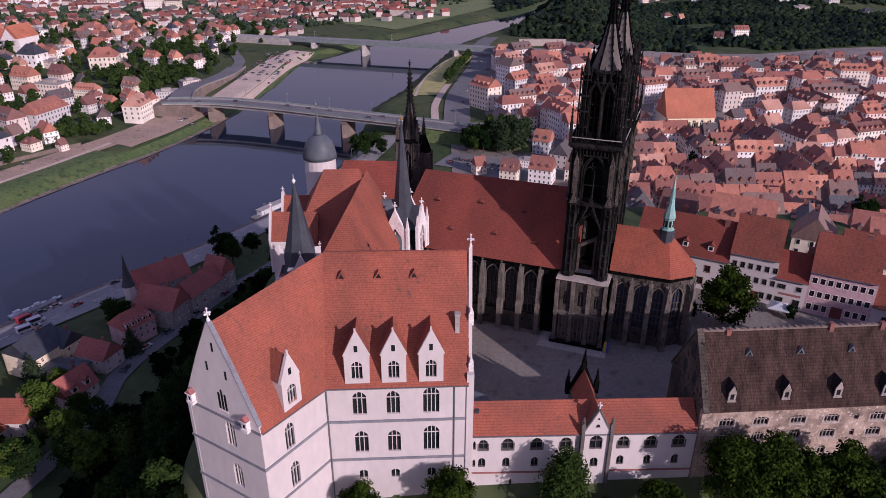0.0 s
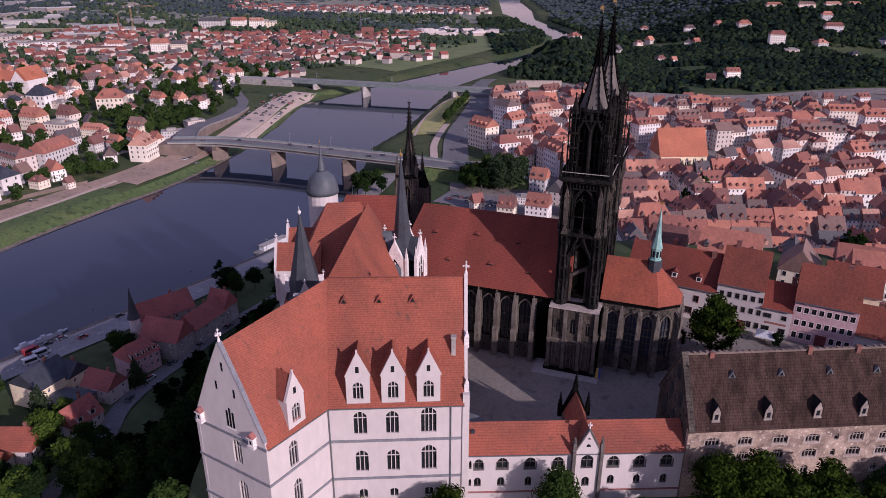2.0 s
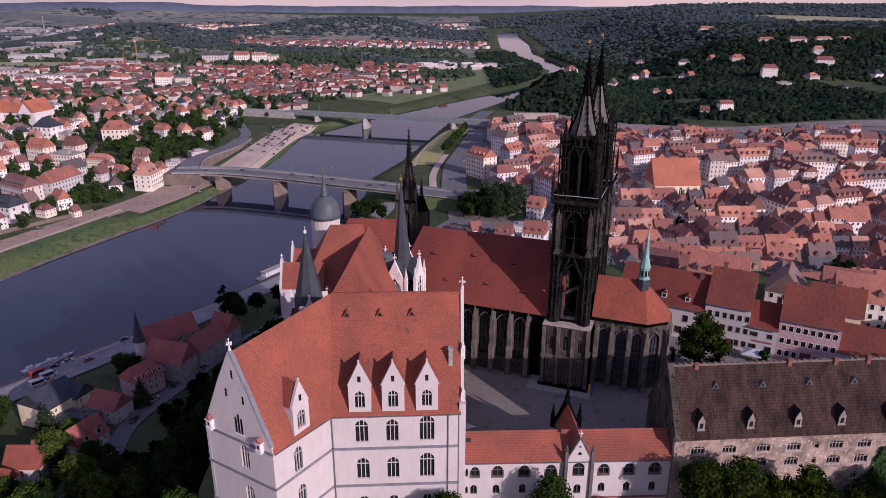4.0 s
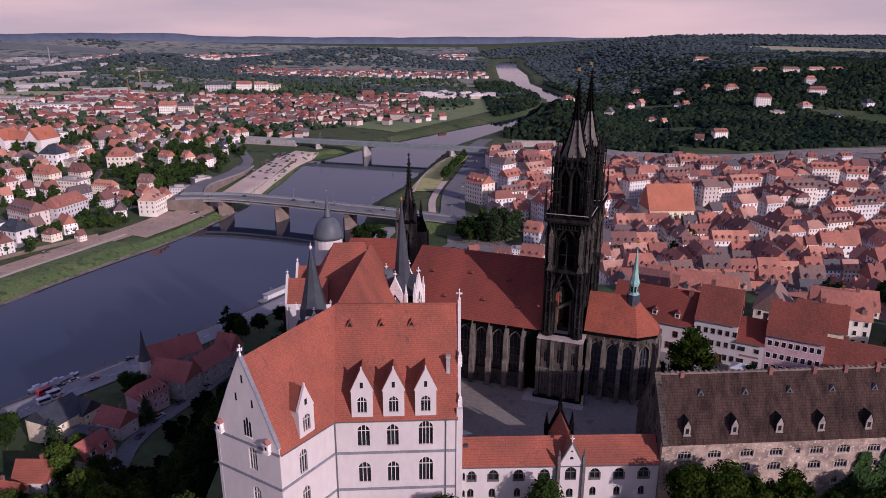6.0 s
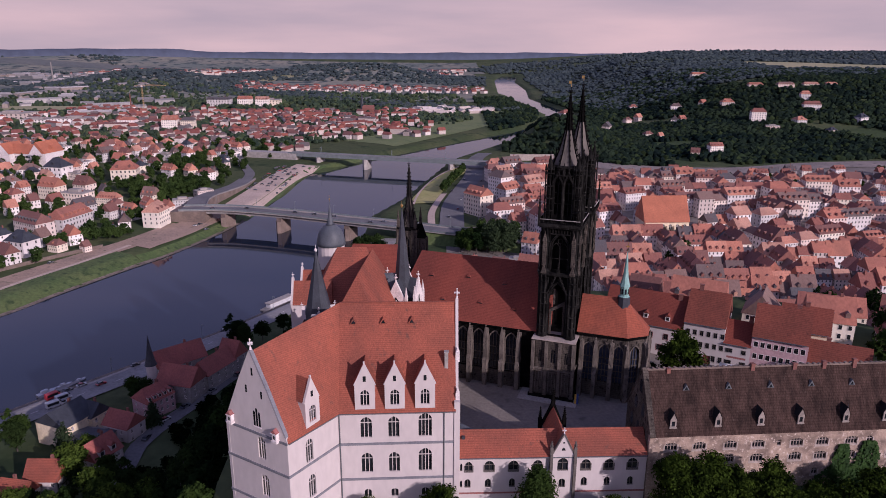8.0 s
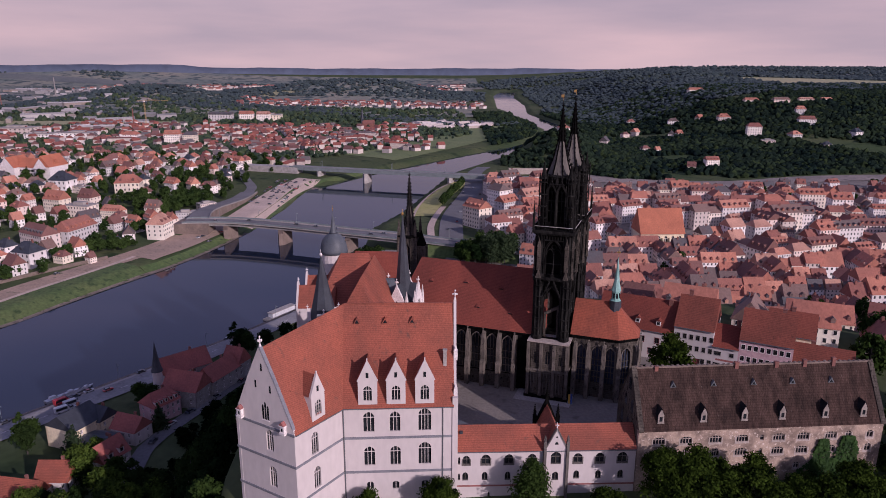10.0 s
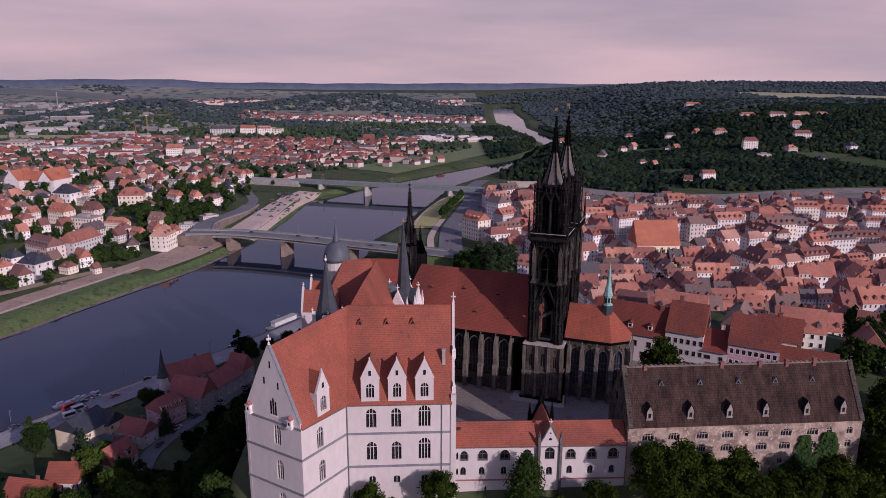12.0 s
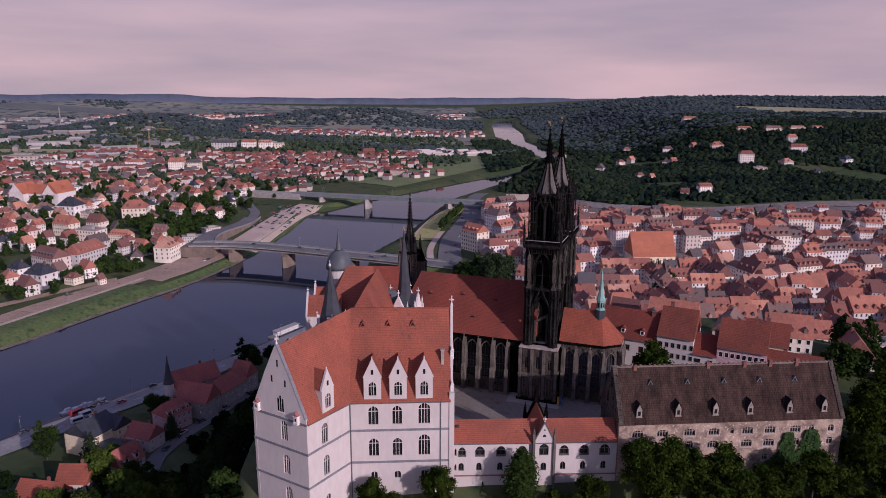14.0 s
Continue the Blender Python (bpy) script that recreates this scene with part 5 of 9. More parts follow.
for n, (cx, cy) in enumerate(((5.3, 6.3), (5.6, 24.0))):
    tw = at(cx, cy)
    stage(tw, dom, 10.0, 0.0, 17.0, [], m_dark_stone, 1.8, False)
    for z in (16.8, 34.4, 48.0, 62.0):
        w = 4.4 if z < 60 else 3.7
        part("floor_slab", Geo(tw).box(-w, w, -w, w, z - 0.5, z), m_dark_stone, dom)
    for k in range(4):
        q = tw @ pose(0, 0, 0, 0, 0, 90 * k)
        side = q @ Matrix.Translation((0, -5.0, 0))
        open_side(side, dom, 4.4, 4.3, 17.4, 32.0, 16.8, 34.6, 0, 4.4, rails=0)
        open_side(side, dom, 4.4, 4.0, 35.8, 45.2, 34.6, 48.0, 1, 0.0, rails=1)
        corner = q @ Matrix.Translation((3.75, -3.75, 0))
        clustered_pier(corner, dom, 17.0, 34.9, 1.32, 8, 3.1, m_tower_stone)
        clustered_pier(corner, dom, 34.9, 47.9, 1.18, 8, 4.2, m_tower_stone)
        for s in (-1, 1):
            # tall canopied niches on the piers and a gablet at their feet
            g = Geo(side @ Matrix.Translation((s * 3.72, -0.2, 0)))
            g.box(-0.5, 0.5, -0.12, 0.3, 37.2, 43.6).add([(-0.75, -0.3, 35.0), (0.75, -0.3, 35.0), (0, -0.25, 37.6), (-0.75, 0.5, 35.0), (0.75, 0.5, 35.0), (0, 0.5, 37.6)], [(0, 1, 2), (1, 4, 5, 2), (0, 2, 5, 3)])
            g.turned(0, 0, [(0.7, 43.6), (0.72, 43.9), (0.1, 45.8), (0.04, 46.4)], 4, math.pi / 4)
            part("niche", g, m_brown_stone, dom, "pale weathered niche canopy")
        # frieze of small arches below the gallery
        g = Geo(side @ Matrix.Translation((0, 0.35, 0)))
        for i in range(7):
            x = -2.25 + 0.75 * i
            bar_line(g, [(x - 0.33, 45.7), (x - 0.3, 46.6), (x, 47.1), (x + 0.3, 46.6), (x + 0.33, 45.7)], 0.12, 0.0, 0.4)
        g.box(-2.7, 2.7, -0.05, 0.5, 47.1, 47.5).box(-2.7, 2.7, 0.0, 0.5, 45.4, 45.65)
        part("frieze", g, m_tower_stone, dom)
    # Solid black core, added to make the open storeys look dark inside.
    part("bell_chamber", Geo(tw).box(-2.0, 2.0, -2.0, 2.0, 34.4, 62.0), m_dark_stone, dom)
    band(tw, dom, -4.9, 4.9, -4.9, 4.9, 34.9, 0.5, 0.3, m_tower_stone)
    band(tw, dom, -5, 5, -5, 5, 48.0, 0.8, 0.7, m_tower_stone)
    railing(tw, dom, -5.6, 5.6, -5.6, 5.6, 48.3, 1.3, m_grey_wall)
    for k in range(4):
        q = tw @ pose(0, 0, 0, 0, 0, 90 * k)
        side = q @ Matrix.Translation((0, -4.3, 0))
        for s in (-1, 1):
            open_side(side @ Matrix.Translation((s * 1.32, 0, 0)), dom, 1.32, 1.75, 50.4, 59.6, 48.3, 62.0, 1, 1.6, 0.9, 2)
        part("middle_pier", Geo(side).turned(0, 0.55, [(0.5, 48.3), (0.34, 49.8), (0.3, 59.8), (0.5, 60.4), (0.45, 61.4), (0.05, 63.8)], 6), m_tower_stone, dom)
        # open stair turret on the corner
        c = q @ Matrix.Translation((3.55, -3.55, 0))
        clustered_pier(c, dom, 48.3, 62.0, 0.62, 0, 2.4, m_dark_stone)
        for a in range(8):
            t = math.pi / 4 * (a + 0.5)
            part("shaft", Geo(c @ Matrix.Translation((1.12 * math.cos(t), 1.12 * math.sin(t), 0))).turned(0, 0, [(0.2, 48.3), (0.11, 49.0), (0.11, 61.8), (0.2, 62.0), (0.03, 63.6)], 5), m_tower_stone, dom)
        for z in (51.4, 54.6, 57.8, 61.0):
            part("turret_ring", Geo(c).turned(0, 0, [(0.9, z), (1.3, z), (1.3, z + 0.25), (0.9, z + 0.25)], 8, math.pi / 8), m_tower_stone, dom)
        part("turret_cap", Geo(c).turned(0, 0, [(1.2, 62.1), (0.72, 62.7), (0.1, 65.8), (0.26, 66.1), (0.03, 66.6)], 8, math.pi / 8), m_tower_stone, dom)
        pinnacle(q @ Matrix.Translation((5.4, -5.4, 48.3)), dom, 9.0, 0.3, m_tower_stone)
    # two thin ring galleries under the spire
    for z, r in ((60.6, 4.9), (62.5, 4.6)):
        part("ring_gallery", Geo(tw).turned(0, 0, [(r - 0.3, z), (r, z), (r, z + 0.22), (r - 0.3, z + 0.22)], 8, math.pi / 8), m_stone_dull if z < 60 else m_tower_stone, dom)
    part("spire_base", Geo(tw).turned(0, 0, [(4.2, 62.0), (4.2, 62.8), (3.7, 63.0)], 8, math.pi / 8), m_tower_stone, dom)
    crocket_spire(tw, dom, 3.5, 62.8, 80.6 + 0.6 * n, 8, 13, m_dark_stone, m_spire_stone)
    part("gilded_vane", Geo(tw @ Matrix.Translation((0, 0, 82.1 + 0.6 * n))).turned(0, 0, [(0.05, 0), (0.05, 1.6)], 5).box(-0.6, 0.1, -0.05, 0.05, 0.8, 1.5), m_gold, dom, "small gilded weather vane")
part("middle_block", Geo(C).box(1.2, 9.4, 10.8, 19.5, 0, 44.0), m_dark_stone, dom)
# stair flight inside the open arch of the tower front
g = Geo(at(5.3, 3.4))
g.add([(-2.0, -0.45, 23.6), (2.0, -0.45, 26.0), (2.0, -0.45, 26.9), (-2.0, -0.45, 24.5), (-2.0, 0.3, 23.6), (2.0, 0.3, 26.0), (2.0, 0.3, 26.9), (-2.0, 0.3, 24.5)], [(0, 1, 2, 3), (7, 6, 5, 4), (3, 2, 6, 7), (4, 5, 1, 0)])
part("stair_flight", g, m_brown_stone, dom)
for x, z0, z1 in ((-1.75, 17.2, 24.0), (1.75, 17.2, 25.8), (-0.9, 26.0, 30.4)):
    part("stair_post", Geo(at(5.3 + x, 3.3)).box(-0.24, 0.24, -0.3, 0.3, z0, z1), m_brown_stone, dom)

# the nave
wins = [(41.0 - 6.9 - 4.65 * k, 4.6, 2.9, 11.2) for k in range(7)]
face(at(-41.0, 3.2), dom, 41.0, 0, 17.6, wins, m_dark_stone, 1.0, m_glass, 3, 3, "nave_wall", 0.2)
for k in range(8):
    buttress(at(-4.6 - 4.65 * k, 3.2), dom, 16.6, 2.3, 1.15, m_stone_trim)
    part("plinth", Geo(at(-6.9 - 4.65 * k, 3.2)).box(-1.8, 1.8, -0.5, 0.1, 0, 3.9).box(-1.8, 1.8, -0.62, 0.1, 3.9, 4.3), m_brown_stone, dom)
part("cornice", Geo(C).box(-41.2, 0.0, 2.5, 3.3, 17.3, 17.9), m_dark_stone, dom)
part("nave_wall", Geo(C).box(-41.0, 0.0, 26.0, 27.0, 0, 17.6), m_dark_stone, dom)
part("nave_wall", Geo(C).box(-41.0, -40.0, 4.2, 26.0, 0, 17.6), m_dark_stone, dom)
part("nave_roof", Geo(C).hip(-42.5, 3.0, 2.3, 28.0, 17.8, 33.2, 4.5, 0.0), m_roof_nave, dom, "broad dark red tiled nave roof")
for x, t in ((-33, 0.62), (-22, 0.66), (-11, 0.62), (-28, 0.28), (-17, 0.3), (-7, 0.26), (-37, 0.3)):
    y, z = 2.3 + 12.85 * t, 17.8 + 15.4 * t
    g = Geo(at(x, y, z))
    g.add([(-1.0, -0.25, -0.1), (1.0, -0.25, -0.1), (0.45, -0.3, 0.32), (-0.45, -0.3, 0.32), (0, 1.2, 1.1)], [(0, 1, 2, 3), (1, 4, 2), (2, 4, 3), (3, 4, 0)])
    part("roof_vent", g, m_roof_nave, dom)
    part("opening", Geo(at(x, y, z)).add([(-0.8, -0.33, -0.05), (0.8, -0.33, -0.05), (0.35, -0.34, 0.24), (-0.35, -0.34, 0.24)], [(0, 1, 2, 3)]), m_glass, dom)

# the east spire over the choir
es = Matrix.Translation((-8.9, 182.5, 0)) @ pose(0, 0, 0, 0, 0, -16)
stage(es, dom, 5.6, 0.0, 22.0, [], m_brown_stone, 1.2, False)
stage(es, dom, 5.4, 22.0, 36.0, [(2.7, 24.5, 1.7, 8.8)], m_brown_stone, 1.2)
band(es, dom, -2.8, 2.8, -2.8, 2.8, 36.0, 0.6, 0.5)
for sx in (-2.8, 2.8):
    for sy in (-2.8, 2.8):
        pinnacle(es @ Matrix.Translation((sx, sy, 36.0)), dom, 6.0, 0.4, m_brown_stone)
crocket_spire(es, dom, 2.5, 36.2, 55.6, 8, 16, m_tower_stone, m_brown_stone)
stage(es @ Matrix.Translation((4.4, -1.0, 0)), dom, 2.4, 0, 33.0, [], m_brown_stone, 0.8, False)
part("stair_roof", Geo(es @ Matrix.Translation((4.4, -1.0, 0))).turned(0, 0, [(1.9, 33.0), (0.05, 38.0)], 4, math.pi / 4), m_dark_stone, dom)

# the west chapel with its copper ridge turret
wins = [(2.6, 4.4, 2.6, 11.0), (6.9, 4.4, 2.6, 11.0), (10.6, 4.4, 2.4, 11.0)]
ring = [(11.2, 5.6), (23.6, 5.6), (28.0, 9.0), (28.0, 14.6), (23.6, 18.0), (11.2, 18.0)]
for k, (a, b) in enumerate(zip(ring, ring[1:])):
    d = Vector((b[0] - a[0], b[1] - a[1]))
    m = C @ turned_frame(a[0], a[1], 0, d.x, d.y)
    ww = wins if k == 0 else [(d.length / 2, 4.4, 2.6, 11.0)] if k < 4 else []
    face(m, dom, d.length, 0, 17.6, ww, m_brown_stone, 0.9, m_blue_glass, 3, 4, "chapel_wall", 0.18)
for x, y, r in ((14.9 - 3.7 + 1.0, 5.6, 0), (15.9, 5.6, 0), (20.1, 5.6, 0), (23.7, 5.7, 22), (28.0, 9.1, 62), (28.0, 14.5, 110)):
    buttress(at(x, y, 0, r), dom, 16.2, 2.1, 1.1, m_stone_trim)
g = Geo(C)
g.prism([(11.0, 5.1), (23.8, 5.1), (28.6, 8.8), (28.6, 14.8), (23.8, 18.5), (11.0, 18.5)], 17.4, 18.3)
part("cornice", g, m_dark_stone, dom)
E1, E2 = [(10.6, 4.9), (23.9, 4.9), (28.9, 8.7), (28.9, 14.9), (23.9, 18.7), (10.6, 18.7)], 18.3
g = Geo(C)
g.add([(x, y, E2) for x, y in E1] + [(10.6, 11.8, 26.9), (22.0, 11.8, 26.9)], [(0, 1, 7, 6), (1, 2, 7), (2, 3, 7), (3, 4, 7), (4, 5, 6, 7), (5, 0, 6), (5, 4, 3, 2, 1, 0)])
part("chapel_roof", g, m_roof_chapel, dom, "orange-red tiled chapel roof")
turret = part("ridge_turret", Geo(at(21.6, 11.6)).turned(0, 0, [(1.5, 25.2), (1.5, 27.6), (1.15, 27.8), (1.15, 30.2), (1.4, 30.4), (1.3, 30.7), (0.75, 33.0), (0.08, 40.0)], 8), m_copper, dom, "slender green copper ridge turret")
part("turret_base", Geo(at(21.6, 11.6)).turned(0, 0, [(1.75, 24.6), (1.62, 27.5)], 8), m_slate, turret)
for k in range(8):
    part("opening", Geo(at(21.6, 11.6) @ pose(0, 0, 0, 0, 0, 45 * k + 22.5)).box(-0.26, 0.26, -1.12, -1.04, 28.3, 29.8), m_glass, turret)
part("weather_vane", Geo(at(21.6, 11.6)).turned(0, 0, [(0.06, 39.8), (0.05, 42.6)], 5).box(-0.5, 0.5, -0.04, 0.04, 41.2, 41.6), m_gold, turret)
banner = thing("banner_stand", "folded yellow and blue banner leaning beside the tower", "banner")
part("cloth", Geo(at(12.2, -1.2)).box(-0.25, 0.25, -0.12, 0.12, 0.3, 3.0), m_yellow, banner)
part("cloth", Geo(at(12.75, -1.2)).box(-0.25, 0.25, -0.12, 0.12, 0.3, 3.2), material("blue cloth", (0.05, 0.09, 0.3), (0.04, 0.07, 0.22)), banner)
part("foot", Geo(at(12.5, -1.2)).box(-0.7, 0.7, -0.4, 0.4, 0.06, 0.3), m_steel, banner)

# ---- the link building between castle and granary ----
link = thing("link_building", "low white link building with red roof, arched windows and gable", "building")
lm = turned_frame(4.9, 95.7, 0, 40.7, 1.4)
LL = 40.7
hs = []
for u, w, h in ((2.4, 1.6, 2.3), (6.8, 2.0, 2.5), (12.0, 2.0, 2.5), (17.2, 2.0, 2.5), (27.6, 2.0, 2.5), (32.6, 2.0, 2.5), (37.7, 2.2, 2.6)):
    hs += [(u, 4.5, w, h, 2), (u - 0.2, 0.5, 1.3, 2.1, 2)]
hs += [(7.6, -4.2, 0.5, 1.7, 1), (25.2, -4.2, 0.5, 1.7, 1), (0.8, 4.6, 0.5, 1.9, 1), (0.8, 0.6, 0.5, 1.7, 1)]
g = Geo(lm)
wall_panel(g, LL, -16, 8.0, [(u - w / 2, u + w / 2, z, z + h) for u, z, w, h, n in hs], 0.7)
part("wall", g, m_white, link)
for u, z, w, h, n in hs:
    window(link, lm @ Matrix.Translation((u, 0, z)), w, h, n, 1 if h > 2.2 else 0, h * 0.6, m_sooty_trim, m_glass, m_white, 0.4, 0.11)
    if h > 2.2:
        g = Geo(lm @ Matrix.Translation((u, 0, z)))
        g.box(-w / 2 - 0.22, -w / 2, -0.06, 0.05, -0.1, h * 0.62).box(w / 2, w / 2 + 0.22, -0.06, 0.05, -0.1, h * 0.62).box(-w / 2 - 0.22, w / 2 + 0.22, -0.07, 0.05, -0.25, 0.0)
        part("surround", g, m_sooty_trim, link, "grey stone window surround")
part("string_course", Geo(lm).box(0, LL, -0.12, 0.003, -1.05, -0.7), m_redband, link, "dull red string course")
part("wall", Geo(lm).box(0, LL, 7.3, 8.0, 0, 8.0), m_white, link)
part("roof", Geo(lm).gable(-0.2, LL, -0.5, 8.4, 7.9, 12.3), m_roof, link)
part("gutter", Geo(lm).box(0, LL, -0.62, -0.42, 7.78, 7.96), m_lead, link)
part("roof_hatch", Geo(lm).box(1.0, 1.7, 2.2, 3.0, 10.9, 11.4), m_slate, link)
# cross gable
gm = lm @ Matrix.Translation((22.5, -0.45, 0))
g = Geo(gm @ Matrix.Translation((-2.3, 0, 0)))
wall_panel(g, 4.6, -16, 8.3, [(1.15, 3.45, 4.6, 7.7), (1.6, 3.0, 0.5, 2.6)], 0.6)
part("gable_wall", g, m_white, link)
window(link, gm @ Matrix.Translation((0, 0, 4.6)), 2.3, 3.1, 2, 1, 1.9, m_sooty_trim, m_glass, m_white, 0.6, 0.12)
window(link, gm @ Matrix.Translation((0, 0, 0.5)), 1.4, 2.1, 2, 0, 1.4, m_sooty_trim, m_glass, m_white, 0.5, 0.1)
g = Geo(gm)
g.add([(-2.3, 0, 8.3), (2.3, 0, 8.3), (0.15, 0, 13.3), (-0.15, 0, 13.3), (-2.3, 0.6, 8.3), (2.3, 0.6, 8.3), (0.15, 0.6, 13.3), (-0.15, 0.6, 13.3)], [(0, 1, 2, 3), (7, 6, 5, 4), (1, 5, 6, 2), (2, 6, 7, 3), (3, 7, 4, 0)])
part("gable", g, m_white, link)
for z, r in ((9.5, 0.42), (11.2, 0.24)):
    part("trefoil", Geo(gm).add([(-r, -0.03, z), (r, -0.03, z), (r * 0.8, -0.03, z + r), (0, -0.03, z + 1.7 * r), (-r * 0.8, -0.03, z + r)], [(0, 1, 2, 3, 4)]), m_glass, link)
for s in (-1, 1):
    part("buttress", Geo(gm).box(s * 2.55 - 0.3, s * 2.55 + 0.3, -0.5, 0.5, -16, 8.6), m_sooty_trim, link, "grey stone corner strip")
    pinnacle(gm @ Matrix.Translation((s * 2.55, 0, 8.6)), link, 3.2, 0.32, m_sooty_trim)
    g = Geo(gm)
    g.add([(s * 2.75, -0.15, 8.2), (s * 0.1, -0.15, 13.5), (s * 0.1, 0.7, 13.5), (s * 2.75, 0.7, 8.2), (s * 2.45, -0.15, 8.2), (s * 0.1, -0.15, 13.0)], [(0, 1, 2, 3), (0, 4, 5, 1)])
    part("coping", g, m_sooty_trim, link)
finial(gm @ Matrix.Translation((0, 0.3, 13.2)), link, 0.7)
part("gable_roof", Geo(gm).gable(-2.3, 2.3, 0.5, 13.0, 8.0, 13.0, "y"), m_roof, link)
part("gate_wall", Geo(gm).box(-2.4, 2.4, 8.0, 13.2, 0, 8.2), m_sooty_trim, link)
part("gate_gable", Geo(gm).gable(-2.7, 2.7, 12.6, 13.3, 8.0, 14.6, "y"), m_dark_stone, link, "dark stone gable of the gateway")
for s, z in ((-2.8, 12.2), (2.8, 12.2), (0, 16.8)):
    pinnacle(gm @ Matrix.Translation((s, 12.9, z - 5.0)), link, 5.6, 0.42)
# lean-to at the castle's corner
lean = thing("lean_to", "small lean-to with a grey slate roof against the castle", "annex")
part("wall", Geo().box(5.1, 8.4, 99.5, 104.5, 0, 9.5), m_white, lean)
part("roof", Geo().add([(5.0, 99.2, 11.2), (8.6, 99.2, 9.4), (8.6, 104.8, 9.4), (5.0, 104.8, 11.2), (5.0, 99.2, 9.4), (5.0, 104.8, 9.4)], [(0, 1, 2, 3), (0, 4, 1), (3, 2, 5), (4, 5, 2, 1)]), m_slate_grey, lean)

# ---- the granary house ----
korn = thing("granary_house", "long old stone house with patchy plaster and a weathered brown roof", "building")
km = turned_frame(45.8, 97.0, 0, 57.4, 4.2)
KL, KD, KE, KR = 57.6, 14.6, 12.4, 24.4
hs = []
for u, w in ((4.8, 2.7), (11.1, 2.7), (18.0, 2.7), (24.2, 2.7), (32.9, 2.7), (38.7, 2.7), (45.3, 2.7), (49.5, 1.3), (54.6, 1.5)):
    hs += [(u, 8.6, w, 1.9, 4 if w > 2 else 2), (u, 5.1, w if u > 20 or u < 8 else 2.2, 2.0, 4 if w > 2 else 2)]
hs += [(28.9, 8.8, 0.9, 1.5, 1), (28.9, 5.2, 0.9, 1.6, 1), (18.0, 1.4, 1.3, 2.0, 2), (30.0, 1.6, 1.3, 1.6, 2), (30.0, -1.6, 1.5, 1.7, 3), (24.0, 1.2, 1.4, 2.0, 2), (11.0, 1.0, 1.4, 2.0, 2), (38.0, 1.2, 1.3, 1.8, 2)]
g = Geo(km)
wall_panel(g, KL, -20, KE, [(u - w / 2, u + w / 2, z, z + h) for u, z, w, h, n in hs], 0.9)
part("wall", g, m_korn, korn)
for u, z, w, h, n in hs:
    window(korn, km @ Matrix.Translation((u, 0, z)), w, h, n, 1, h * 0.7, m_stone_dull, m_glass, m_korn, 0.2, 0.1)
    if h > 1.7:
        g = Geo(km @ Matrix.Translation((u, 0, z)))
        g.box(-w / 2 - 0.3, -w / 2, -0.05, 0.05, -0.2, h * 0.8).box(w / 2, w / 2 + 0.3, -0.05, 0.05, -0.2, h * 0.8).box(-w / 2 - 0.3, w / 2 + 0.3, -0.06, 0.05, -0.3, 0.0)
        part("surround", g, m_stone_dull, korn, "pale sandstone window surround")
for x in (0.0, KL - 0.9):
    g = Geo(km)
    g.add([(x, 0.9, -20), (x, KD, -20), (x, KD, KE), (x, KD / 2, KR), (x, 0.0, KE), (x, 0.9, KE), (x + 0.9, 0.9, -20), (x + 0.9, KD, -20), (x + 0.9, KD, KE), (x + 0.9, KD / 2, KR), (x + 0.9, 0.0, KE), (x + 0.9, 0.9, KE)],
          [(0, 5, 4, 3, 2, 1), (6, 7, 8, 9, 10, 11), (2, 3, 9, 8), (3, 4, 10, 9), (0, 6, 11, 5), (1, 2, 8, 7)])
    part("gable_wall", g, m_brown_stone, korn, "dark stone end gable")
    g = Geo(km)
    for (ya, za), (yb, zb) in (((-0.4, KE - 0.3), (KD / 2, KR + 0.45)), ((KD + 0.4, KE - 0.3), (KD / 2, KR + 0.45))):
        g.loft([[(x - 0.15, ya, za), (x + 1.05, ya, za), (x + 1.05, ya, za + 0.5), (x - 0.15, ya, za + 0.5)], [(x - 0.15, yb, zb - 0.5), (x + 1.05, yb, zb - 0.5), (x + 1.05, yb, zb), (x - 0.15, yb, zb)]])
    part("coping", g, m_brown_stone, korn)
for y, z in ((3.4, 9.0), (7.3, 9.0), (11.2, 9.0), (5.2, 14.2), (9.4, 14.2), (7.3, 19.0)):
    m = km @ Matrix.Translation((0, y, z)) @ pose(0, 0, 0, 0, 0, -90)
    part("blind_arch", Geo(m).add([(x, -0.03, zz) for x, zz in arch_line(1.5, 3.2, 2.0, 8, 1.0)], [tuple(range(11))]), m_glass, korn)
part("wall", Geo(km).box(0.9, KL - 0.9, KD - 0.8, KD, 0, KE), m_korn, korn)
g = Geo(km)
g.gable(0.5, KL - 0.5, -0.45, KD + 0.45, KE - 0.2, KR)
part("roof", g, m_roof_old, korn, "steep brown roof of old weathered tiles")
g = Geo(km)
rnd = random.Random(5)
g.box(0.6, KL - 0.6, KD / 2 - 0.22, KD / 2 + 0.22, KR - 0.25, KR + 0.14)
for k in range(46):
    u = 0.8 + (KL - 1.6) * k / 46
    g.box(u, u + 0.5, KD / 2 - 0.3, KD / 2 + 0.3, KR + 0.1, KR + 0.2 + rnd.uniform(0.02, 0.2))
part("ridge_cap", g, m_brown_wall, korn, "weathered pale ridge tiles")
slope = (KR - KE + 0.2) / (KD / 2 + 0.45)


